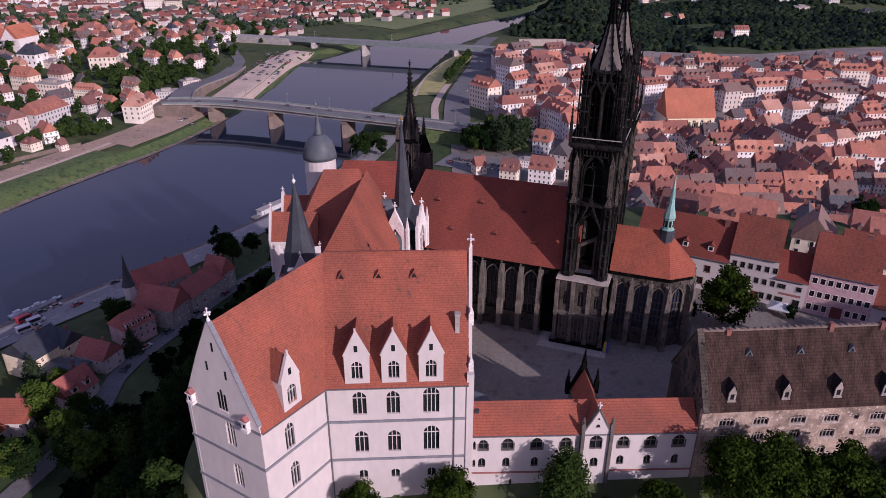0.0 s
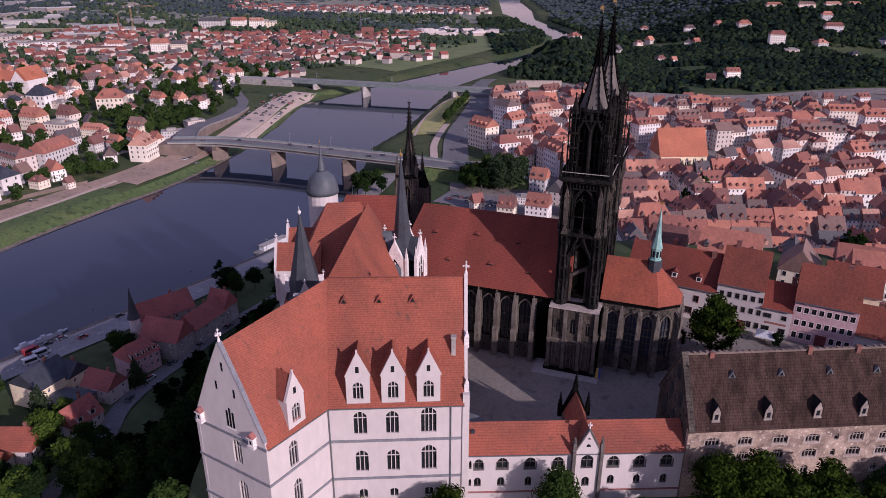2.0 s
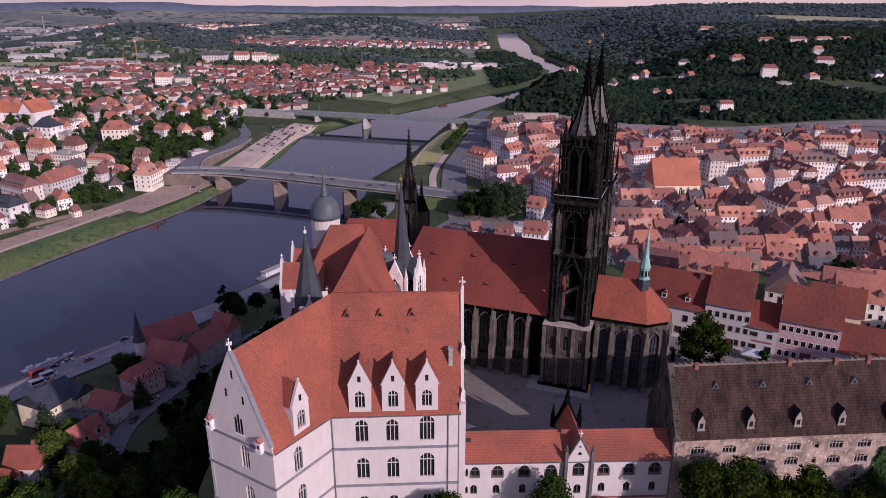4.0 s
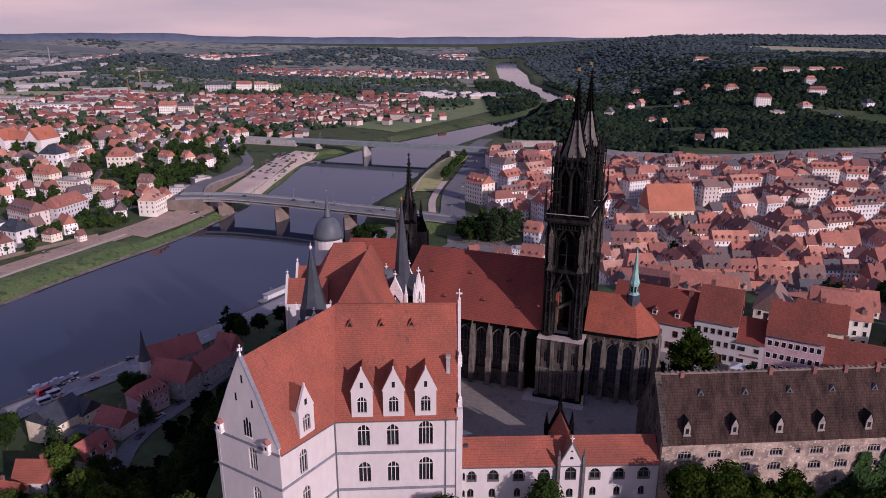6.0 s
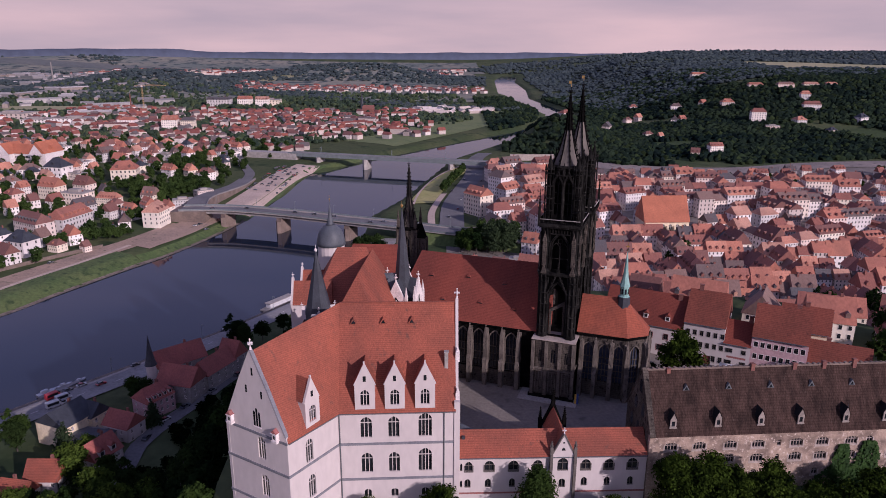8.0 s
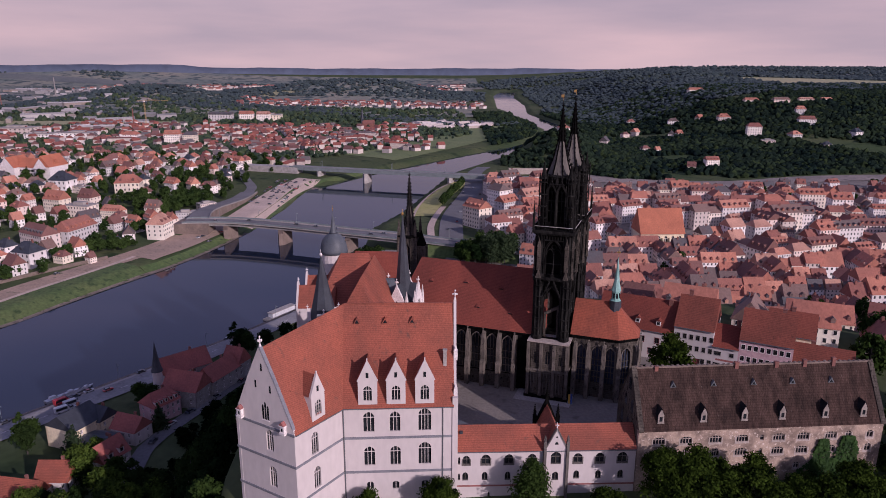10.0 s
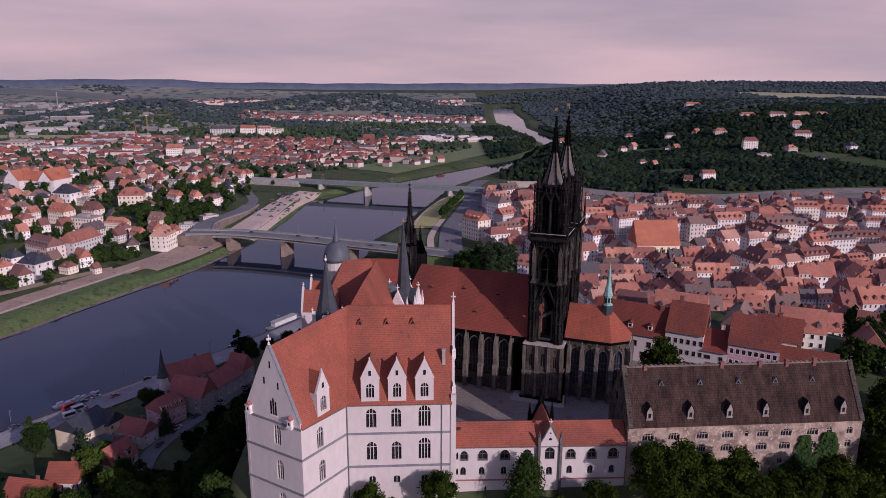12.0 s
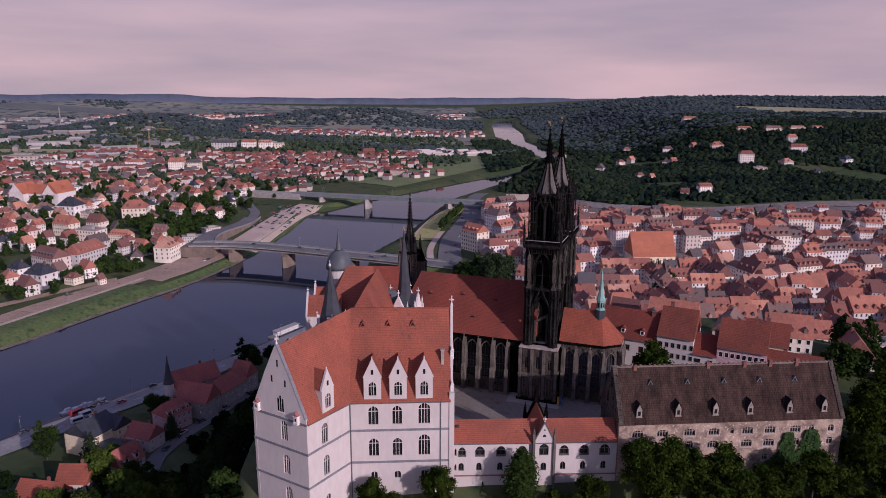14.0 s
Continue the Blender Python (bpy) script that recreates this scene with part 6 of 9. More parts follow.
def korn_dormer(u):
    z0 = KE + 1.5
    y0 = (z0 - KE + 0.2) / slope - 0.45
    m = km @ Matrix.Translation((u, y0 - 0.2, z0)) @ Matrix.Scale(0.8, 4)
    d = part("dormer", Geo(m).box(-1.0, 1.0, -0.1, 0.3, -0.2, 0.15), m_korn_trim, korn, "gabled dormer with a dark pointed roof")
    g = Geo(m @ Matrix.Translation((-0.85, 0, 0)))
    wall_panel(g, 1.7, 0.1, 2.3, [(0.4, 1.3, 0.4, 1.9)], 0.25)
    part("front", g, m_korn_trim, d)
    part("pane", Geo(m).poly([(-0.45, 0.16, 0.4), (0.45, 0.16, 0.4), (0.45, 0.16, 1.9), (-0.45, 0.16, 1.9)]), m_glass, d)
    part("gable", Geo(m).add([(-0.9, 0, 2.3), (0.9, 0, 2.3), (0, 0, 4.2), (-0.9, 0.25, 2.3), (0.9, 0.25, 2.3), (0, 0.25, 4.2)], [(0, 1, 2), (5, 4, 3), (1, 4, 5, 2), (3, 0, 2, 5)]), m_korn_trim, d)
    for s in (-0.85, 0.7):
        part("cheek", Geo(m).box(s, s + 0.15, 0.25, 1.6, 0, 2.3), m_black_slate, d)
    g = Geo(m)
    g.add([(-1.15, -0.05, 2.1), (0, -0.05, 4.5), (0, 3.2, 4.5), (-1.15, 1.7, 2.1), (1.15, -0.05, 2.1), (1.15, 1.7, 2.1)], [(0, 1, 2, 3), (4, 5, 2, 1)])
    part("dormer_roof", g, m_black_slate, d)
    part("spike", Geo(m).turned(0, 0.1, [(0.1, 4.3), (0.03, 5.3)], 5), m_slate, d)


for u in (5.0, 14.9, 24.4, 33.3, 43.5, 52.6):
    korn_dormer(u)
for u in (9.0, 18.5, 28.0, 37.3, 46.6):
    z0 = KE + 8.0
    y0 = (z0 - KE + 0.2) / slope - 0.45
    m = km @ Matrix.Translation((u, y0 - 0.1, z0))
    v = part("roof_vent", Geo(m).add([(-0.75, 0, 0), (0.75, 0, 0), (0, 0, 1.35), (0, 1.0, 1.35)], [(0, 1, 2), (0, 2, 3), (1, 3, 2)]), m_lead, korn, "small grey metal roof vent")
    part("opening", Geo(m).add([(-0.42, -0.03, 0.1), (0.42, -0.03, 0.1), (0, -0.03, 0.9)], [(0, 1, 2)]), m_glass, v)
for u, h in ((5.6, 0.3), (24.6, 0.8), (34.2, 0.6), (41.0, 0.9), (48.0, 1.2)):
    g = Geo(km @ Matrix.Translation((u, KD / 2 - 0.2, KR - 1.6)))
    g.box(-0.42, 0.42, -0.38, 0.38, 0, 1.6 + h).box(-0.5, 0.5, -0.46, 0.46, 1.3 + h, 1.55 + h)
    part("chimney", g, m_brick, korn, "red brick chimney")
part("gable_cross", Geo(km @ Matrix.Translation((KL - 0.5, KD / 2, KR))).box(-0.15, 0.15, -0.15, 0.15, 0, 3.0).box(-0.15, 0.15, -0.8, 0.8, 1.7, 2.0), m_dark_stone, korn)

# ---- houses along the square ----
# Roofs on the square get darker tiles, with shade put into their colour.
m_roof_square = material("red roof tile darkened for shade", (0.2, 0.06, 0.04), (0.145, 0.048, 0.033), 0.15, 1.8, 0.85, 0.25, (1, 1, 0.35), dark=(0.1, 0.038, 0.028), dark_at=0.64, spec=0.2, courses=0.4)
sm = turned_frame(65.2, 165.7, 0, 0.882, -0.471)


def square_house(label, u0, u1, deep, eave, ridge, wall_mat, roof_mat, wins, frame_mat, dormers=(), chimneys=(), door=None, ridge_along="x", group="houses on the square"):
    """A plastered town house: wins are (middle, sill, width, height)."""
    h = thing("town_house", label, "house", sm @ Matrix.Translation((u0, 0, 0)), group)
    w = u1 - u0
    g = Geo()
    holes = [(u - a / 2, u + a / 2, z, z + b) for u, z, a, b in wins] + ([(door[0] - door[1] / 2, door[0] + door[1] / 2, 0, door[2])] if door else [])
    wall_panel(g, w, 0, eave, holes, 0.5)
    part("wall", g, wall_mat, h)
    part("wall", Geo().box(0, w, deep - 0.5, deep, -8, eave), wall_mat, h)
    for x in (0, w - 0.5):
        part("gable_wall", Geo().add([(x, 0.5, -8), (x, deep - 0.5, -8), (x, deep - 0.5, eave), (x, deep / 2, ridge - 0.2), (x, 0.5, eave), (x + 0.5, 0.5, -8), (x + 0.5, deep - 0.5, -8), (x + 0.5, deep - 0.5, eave), (x + 0.5, deep / 2, ridge - 0.2), (x + 0.5, 0.5, eave)],
                                    [(0, 4, 3, 2, 1), (5, 6, 7, 8, 9), (2, 3, 8, 7), (3, 4, 9, 8), (0, 5, 9, 4), (1, 2, 7, 6)]), wall_mat, h)
    part("roof", Geo().gable(-0.15, w + 0.15, -0.45, deep + 0.4, eave - 0.05, ridge), roof_mat, h)
    part("gutter", Geo().box(0, w, -0.6, -0.42, eave - 0.16, eave), m_lead, h)
    for u, z, a, b in wins:
        wd = part("window", Geo().box(u - a / 2 - 0.14, u + a / 2 + 0.14, -0.06, 0.05, z - 0.16, z).box(u - a / 2 - 0.14, u - a / 2, -0.05, 0.05, z, z + b).box(u + a / 2, u + a / 2 + 0.14, -0.05, 0.05, z, z + b).box(u - a / 2 - 0.14, u + a / 2 + 0.14, -0.05, 0.05, z + b, z + b + 0.14), frame_mat, h)
        part("pane", Geo().poly([(u - a / 2, 0.2, z), (u + a / 2, 0.2, z), (u + a / 2, 0.2, z + b), (u - a / 2, 0.2, z + b)]), m_glass, wd)
        part("glazing_bar", Geo().box(u - 0.05, u + 0.05, 0.1, 0.19, z, z + b).box(u - a / 2, u + a / 2, 0.1, 0.19, z + b * 0.62, z + b * 0.62 + 0.06), m_wood_dark, wd)
    if door:
        part("door", Geo().box(door[0] - door[1] / 2, door[0] + door[1] / 2, 0.2, 0.3, 0, door[2]), m_wood_red, h)
    k = (ridge - eave) / (deep / 2 + 0.4)
    for u, z in dormers:
        y = (z - eave) / k - 0.45
        m = Matrix.Translation((u, y, z))
        d = part("dormer", Geo(m).box(-0.7, 0.7, -0.1, 1.8, -0.2, 1.3), m_stone_white, h)
        part("dormer_roof", Geo(m).gable(-0.9, 0.9, -0.2, 2.4, 1.3, 2.1, "y"), roof_mat, d)
        part("pane", Geo(m).poly([(-0.45, -0.12, 0.1), (0.45, -0.12, 0.1), (0.45, -0.12, 1.1), (-0.45, -0.12, 1.1)]), m_glass, d)
    for u, y, hh in chimneys:
        z = ridge - abs(y - deep / 2) * k
        part("chimney", Geo(Matrix.Translation((u, y, z))).box(-0.6, 0.6, -0.4, 0.4, -1, hh).box(-0.7, 0.7, -0.5, 0.5, hh, hh + 0.2), m_brick, h)
    return h


square_house("white house with red window frames, red gate and long roof", -14.0, 10.6, 15, 9.4, 18.0, m_white, m_roof_nave,
             [(u, 5.4, 1.3, 1.8) for u in (10.6, 15.0, 19.6)] + [(18.0, 1.6, 1.8, 1.9)], m_wood_red, [(13.0, 11.2), (19.5, 11.2)], [(22, 6.5, 1.4)], (11.4, 3.4, 4.2))
square_house("tall white three-storey house with rows of dark windows", 10.6, 22.2, 17, 12.4, 20.5, m_white, m_roof_square,
             [(1.3 + 1.95 * k, z, 1.05, 1.6) for k in range(6) for z in (8.8, 5.2)] + [(1.3 + 1.95 * k, 1.2, 1.1, 1.8) for k in (0, 4, 5)], m_grey_wall, [], [(3, 8.5, 1.5)], (7.4, 2.2, 2.9))
inn = square_house("small white inn with a red roof and a painted name", 22.2, 29.6, 12, 8.0, 13.6, m_white, m_roof_nave,
                   [(1.6, 5.2, 1.9, 1.3), (5.6, 5.2, 1.2, 1.3), (1.6, 1.2, 1.9, 1.6), (5.6, 1.2, 1.6, 1.6)], m_grey_wall, [], [(6.4, 6, 1.6)])
part("painted_sign", Geo().box(1.2, 6.4, -0.035, -0.005, 3.6, 4.2), m_redband, inn, "line of faded painted lettering")
square_house("pink three-storey house with white framed windows and a red roof", 29.6, 44.2, 15, 11.6, 19.5, m_pink_wall, m_roof_square,
             [(1.2 + 1.74 * k, z, 1.05, 1.55) for k in range(8) for z in (8.6, 4.9)] + [(1.2 + 1.74 * k, 1.2, 1.05, 1.7) for k in (0, 1, 2, 5, 6, 7)], m_stone_white, [], [(2, 9, 1.2), (11, 8, 1.4)], (7.4, 2.6, 3.2))
square_house("low house with a red roof behind a yard wall", 44.2, 60.0, 13, 5.6, 11.6, m_white, m_roof_square, [(3, 2, 1.1, 1.4), (8, 2, 1.1, 1.4)], m_grey_wall, [], [(5, 8, 1.6)])
square_house("house with a hipped orange roof standing back from the square", 30.0, 44.0, 12, 9.0, 15.5, m_cream, m_roof_square, [(3, 5, 1.1, 1.4)], m_grey_wall, [], [(7, 6, 1.0)]).matrix_basis = sm @ Matrix.Translation((36, 17.5, 0))

# parasol before the inn
para = thing("parasol", "large white square parasol over the inn's terrace", "parasol", sm @ Matrix.Translation((24.4, -4.5, 0)))
part("canopy", Geo().add([(-2.4, -2.4, 2.6), (2.4, -2.4, 2.6), (2.4, 2.4, 2.6), (-2.4, 2.4, 2.6), (0, 0, 3.5), (-2.4, -2.4, 2.35), (2.4, -2.4, 2.35), (2.4, 2.4, 2.35), (-2.4, 2.4, 2.35)],
                         [(0, 1, 4), (1, 2, 4), (2, 3, 4), (3, 0, 4), (0, 5, 6, 1), (1, 6, 7, 2), (2, 7, 8, 3), (3, 8, 5, 0)]), m_boat, para)
part("pole", Geo().turned(0, 0, [(0.06, 0.1), (0.06, 3.4)], 6), m_wood_dark, para)
part("foot", Geo().box(-0.5, 0.5, -0.5, 0.5, 0.06, 0.2), m_conc, para)

# ---- bridges ----
def deck_mesh(name, line, w, z_top, z_low, mat, parent, off=0.0):
    line = np.array(line, float)
    d = np.gradient(line, axis=0)
    d /= np.linalg.norm(d, axis=1)[:, None]
    s = np.stack([d[:, 1], -d[:, 0]], 1)
    g = Geo()
    rings = []
    for (x, y), (sx, sy) in zip(line, s):
        a, b = off - w / 2, off + w / 2
        rings.append([(x + sx * a, y + sy * a, z_low), (x + sx * b, y + sy * b, z_low), (x + sx * b, y + sy * b, z_top), (x + sx * a, y + sy * a, z_top)])
    g.loft(rings)
    return part(name, g, mat, parent)


bridge = thing("road_bridge", "concrete road bridge on broad piers across the river", "bridge")
BLINE = smooth_line([(-214, 526), (-176, 527), (-126, 513), (-69, 490), (-29, 474), (8, 457), (60, 436)], 8)
deck_mesh("roadway", BLINE, 12.0, -38.6, -39.0, m_asphalt, bridge)
deck_mesh("girder", BLINE, 14.0, -39.0, -41.6, m_conc, bridge)
for s in (-7.6, 7.6):
    deck_mesh("footway", BLINE, 2.6, -38.3, -39.1, m_paving, bridge, s)
    deck_mesh("parapet", BLINE, 0.22, -37.2, -38.4, m_steel, bridge, s * 1.16)
for x, y in ((-176, 526), (-127, 512.5), (-69.5, 490.5)):
    g = Geo(turned_frame(x, y, 0, 0.93, -0.36))
    g.loft([[(-2.6, -6.5, z), (0, -9, z), (2.6, -6.5, z), (2.6, 6.5, z), (0, 9, z), (-2.6, 6.5, z)] for z in (WATER - 4, -44.5)])
    g.box(-2.2, 2.2, -6.2, 6.2, -44.5, -41.5)
    part("pier", g, m_brown_wall, bridge, "weathered brown stone pier with pointed ends")
part("abutment", Geo(turned_frame(-204, 528, 0, 1, 0)).box(-16, 12, -12, 9, -56, -39.2), m_brown_wall, bridge)
part("abutment", Geo(turned_frame(-18, 468, 0, 0.93, -0.38)).box(-4, 8, -8, 8, -56, -39.2), m_conc, bridge)
g = Geo(turned_frame(-18, 468, 0, 0.93, -0.38))
g.loft([[(8, -20, -52), (8, 20, -52), (8, 7.5, -39.3), (8, -7.5, -39.3)], [(84, -14, -50), (84, 14, -50), (84, 8, -40.5), (84, -8, -40.5)]])
part("embankment", g, m_grass, bridge, "grassy ramp embankment")
lampm = Geo().turned(0, 0, [(0.14, 0), (0.08, 8.0)], 5).box(-0.1, 1.8, -0.1, 0.1, 7.9, 8.1).box(1.2, 2.0, -0.16, 0.16, 7.75, 7.95).mesh("lamp_post", m_steel)
for i in range(3, len(BLINE) - 3, 4):
    ob = new("street_lamp", lampm)
    d = BLINE[i + 1] - BLINE[i - 1]
    ob.matrix_basis = turned_frame(BLINE[i][0], BLINE[i][1] + 7.4, -38.4, -d[1], d[0])
    tagged(ob, "grey steel street lamp on the bridge", "lamp", "bridge lamps")

rail = thing("railway_bridge", "long grey steel railway bridge on stone piers", "bridge")
RLINE = smooth_line([(-190, 840), (-166, 832), (-90, 810), (14, 780), (48, 770), (110, 752)], 10)
deck_mesh("deck", RLINE, 11, -38.2, -38.9, m_conc, rail)
for s in (-5.6, 5.6):
    deck_mesh("girder", RLINE, 0.5, -37.4, -42.0, m_steel, rail, s)
for x, y in ((-150, 828), (-90, 810.5), (14, 780.5)):
    g = Geo(turned_frame(x, y, 0, 0.96, -0.28))
    g.loft([[(-3, -7, z), (0, -10, z), (3, -7, z), (3, 7, z), (0, 10, z), (-3, 7, z)] for z in (WATER - 4, -42.0)])
    part("pier", g, m_grey_wall, rail, "weathered stone pier")
part("abutment", Geo(turned_frame(-192, 841, 0, 0.96, -0.28)).box(-60, 14, -7, 7, -56, -39.0), m_grey_wall, rail)
part("abutment", Geo(turned_frame(62, 766, 0, 0.96, -0.28)).box(0, 90, -7, 7, -56, -39.0), m_sand, rail)
for t in (12, 4, 18):
    x, y = RLINE[min(t, len(RLINE) - 2)]
    for s in (-5, 5):
        part("mast", Geo(Matrix.Translation((x, y + s, -38.2))).turned(0, 0, [(0.2, 0), (0.15, 8.5)], 5), m_steel, rail)
    part("cross_beam", Geo(Matrix.Translation((x, y, -38.2))).box(-0.12, 0.12, -5, 5, 7.6, 8.0), m_steel, rail)

# ---- town houses ----
def house_kind(name, w, d, eave, rise, hip=0.0, dormers=0, mat_wall=None, mat_roof=None, flat=False, chim=1):
    """The parts of one kind of house round its middle: meshes of wall, roof, windows, dormers and chimney."""
    mw, mr = mat_wall or m_town_wall, mat_roof or m_roof_town
    g = Geo()
    if hip or flat:
        g.box(-w / 2, w / 2, -d / 2, d / 2, -4, eave)
    else:
        g.add([(-w / 2, -d / 2, -4), (w / 2, -d / 2, -4), (w / 2, d / 2, -4), (-w / 2, d / 2, -4), (-w / 2, -d / 2, eave), (w / 2, -d / 2, eave), (w / 2, d / 2, eave), (-w / 2, d / 2, eave), (-w / 2, 0, eave + rise - 0.1), (w / 2, 0, eave + rise - 0.1)],
              [(0, 1, 5, 4), (2, 3, 7, 6), (1, 2, 6, 9, 5), (3, 0, 4, 8, 7), (4, 5, 9, 8), (6, 7, 8, 9)])
    g.box(-w / 2 - 0.2, w / 2 + 0.2, -d / 2 - 0.2, d / 2 + 0.2, eave - 0.35, eave - 0.08)
    meshes = [("wall", g.mesh("wall", mw), "")]
    g = Geo()
    if flat:
        g.box(-w / 2 - 0.3, w / 2 + 0.3, -d / 2 - 0.3, d / 2 + 0.3, eave - 0.05, eave + 0.4).box(-w / 4, w / 5, -d / 4, d / 5, eave + 0.4, eave + 2.4)
    elif hip:
        g.hip(-w / 2 - 0.5, w / 2 + 0.5, -d / 2 - 0.5, d / 2 + 0.5, eave - 0.05, eave + rise, hip, hip)
    else:
        g.gable(-w / 2 - 0.25, w / 2 + 0.25, -d / 2 - 0.5, d / 2 + 0.5, eave - 0.3, eave + rise)
    meshes.append(("roof", g.mesh("roof", mr), ""))
    g = Geo()
    rows, cols = max(1, int(eave / 3.0)), max(2, int(w / 2.5))
    for r in range(rows):
        z = eave - 2.2 - 3.0 * r
        if z < 0.3:
            continue
        for side in (-1, 1):
            for c in range(cols):
                x = -w / 2 + w * (c + 0.5) / cols
                y = side * (d / 2 + 0.03)
                g.poly([(x - 0.46, y, z), (x + 0.46, y, z), (x + 0.46, y, z + 1.4), (x - 0.46, y, z + 1.4)][::-side])
            for c in range(max(1, int(d / 3.4))):
                y = -d / 2 + d * (c + 0.5) / max(1, int(d / 3.4))
                x = side * (w / 2 + 0.03)
                g.poly([(x, y - 0.44, z), (x, y + 0.44, z), (x, y + 0.44, z + 1.4), (x, y - 0.44, z + 1.4)][::side])
    if not hip and not flat:
        for side in (-1, 1):
            x = side * (w / 2 + 0.03)
            g.poly([(x, -0.5, eave + 1), (x, 0.5, eave + 1), (x, 0.5, eave + 2.3), (x, -0.5, eave + 2.3)][::side])
    meshes.append(("glazing", g.mesh("glazing", m_town_glass), "stuff"))
    if dormers:
        g = Geo()
        k = rise / (d / 2 + 0.5)
        for side in (-1, 1):
            for i in range(dormers):
                x = -w / 2 + w * (i + 0.5) / dormers
                z = eave + rise * 0.22
                y = side * (d / 2 + 0.5 - rise * 0.22 / k)
                q = Geo(Matrix.Translation((x, y, z)) @ pose(0, 0, 0, 0, 0, 0 if side < 0 else 180))
                q.box(-0.7, 0.7, 0.0, 1.5, 0, 1.2).gable(-0.9, 0.9, -0.15, 2.2, 1.2, 2.0, "y")
                n = len(g.v)
                g.v += q.v
                g.f += [tuple(n + a for a in f) for f in q.f]
                g.mi += [0] * len(q.f)
        meshes.append(("dormer_band", g.mesh("dormer_band", mr), "stuff"))
    if chim:
        g = Geo().box(w * 0.22 - 0.45, w * 0.22 + 0.45, 0.3, 1.1, eave + rise * 0.6, eave + rise + 1.0)
        meshes.append(("chimney", g.mesh("chimney", m_brick), ""))
    return meshes


# Pale plaster whose extra brightness stands in for sun on the fronts.
m_pale = material("pale plaster brightened for sun", (0.86, 0.78, 0.7), (0.78, 0.7, 0.64), 0.1, 1.2, 0.9, 0.05, dark=(0.7, 0.62, 0.56), dark_at=0.7, mottle=0.15)
KINDS = {
    "a": (11, 10.5, house_kind("a", 11, 10.5, 9.4, 6.4, dormers=2)),
    "b": (14, 11.5, house_kind("b", 14, 11.5, 10.6, 6.8, dormers=3)),
    "c": (8.5, 9.5, house_kind("c", 8.5, 9.5, 8.0, 6.0)),
    "d": (12.5, 11, house_kind("d", 12.5, 11, 9.0, 6.8)),
    "e": (18, 12, house_kind("e", 18, 12, 11.4, 6.8, dormers=4)),
    "v": (13, 12, house_kind("v", 13, 12, 8.2, 4.8, hip=4.4, dormers=1)),
    "w": (16, 13, house_kind("w", 16, 13, 9.4, 5.2, hip=4.4, dormers=2)),
    "f": (20, 12, house_kind("f", 20, 12, 9.0, 0.6, flat=True, mat_roof=m_paving)),
    "m": (27, 13, house_kind("m", 27, 13, 11.0, 6.4, hip=2.6, dormers=7)),
    "g": (13, 9, house_kind("g", 13, 9, 10.4, 5.8, dormers=3)),
    "h": (16, 12, house_kind("h", 16, 12, 11.4, 6.2, hip=3.2, dormers=3)),
    "p": (12, 10.5, house_kind("p", 12, 10.5, 14.4, 4.4)),
    "q": (15, 11.5, house_kind("q", 15, 11.5, 15.8, 4.6, dormers=3)),
    "r": (10, 10.5, house_kind("r", 10, 10.5, 11.6, 5.2)),
    "t": (21, 12, house_kind("t", 21, 12, 16.2, 4.4, dormers=5)),
    "u": (16, 12, house_kind("u", 16, 12, 14.8, 4.6, hip=3.2)),
    "x": (19, 14, house_kind("x", 19, 14, 8.6, 0.6, flat=True, mat_roof=m_paving)),
    "E": (18, 12, house_kind("E", 18, 12, 15.4, 5.2, dormers=4, mat_wall=m_pale)),
    "H": (16, 12, house_kind("H", 16, 12, 16.0, 4.8, hip=3.2, mat_wall=m_pale)),
    "s": (12, 10, house_kind("s", 12, 10, 8.6, 5.0, hip=4.2, mat_roof=m_slate, dormers=1)),
}
LABELS = {"p": "tall plain gabled house with pale plaster walls", "q": "tall broad town house with dormers and pale walls", "r": "narrow tall house with a steep gable", "t": "long pale four-storey town row with a dormered roof", "u": "pale corner house with a hipped red roof", "x": "low hall with a flat grey roof", "a": "gabled town house with plaster walls and a red tiled roof", "b": "broad town house with dormers in its red tiled roof", "c": "narrow gabled house with a red tiled roof",
          "d": "plain gabled house with a steep red tiled roof", "e": "long apartment house with a dormered red roof", "v": "hip-roofed villa with plaster walls and red tiles",
          "w": "large hip-roofed villa with a red tiled roof", "f": "flat-roofed white modern house", "m": "long pale apartment row with a dormered mansard roof", "g": "tall narrow town house with rows of windows", "h": "tall corner house with a hipped red roof", "E": "long white apartment house with a dormered red roof", "H": "tall white corner house with a low red roof", "s": "villa with a dark slate hipped roof"}
PLACED = []


HOUSES = []


def put_house(kind, x, y, turn, group, scale=1.0, z=None, sink=0.6):
    """Notes a house; near ones become things of their own below, the far ones are joined."""
    w, d, meshes = KINDS[kind]
    HOUSES.append((kind, x, y, ground_at(x, y) - sink if z is None else z, turn, group, scale))
    PLACED.append((x, y, max(w, d) * scale * 0.62))


def free(x, y, r):
    return all((x - a) ** 2 + (y - b) ** 2 > (r + c) ** 2 for a, b, c in PLACED)


def special(x, y, r):
    PLACED.append((x, y, r))


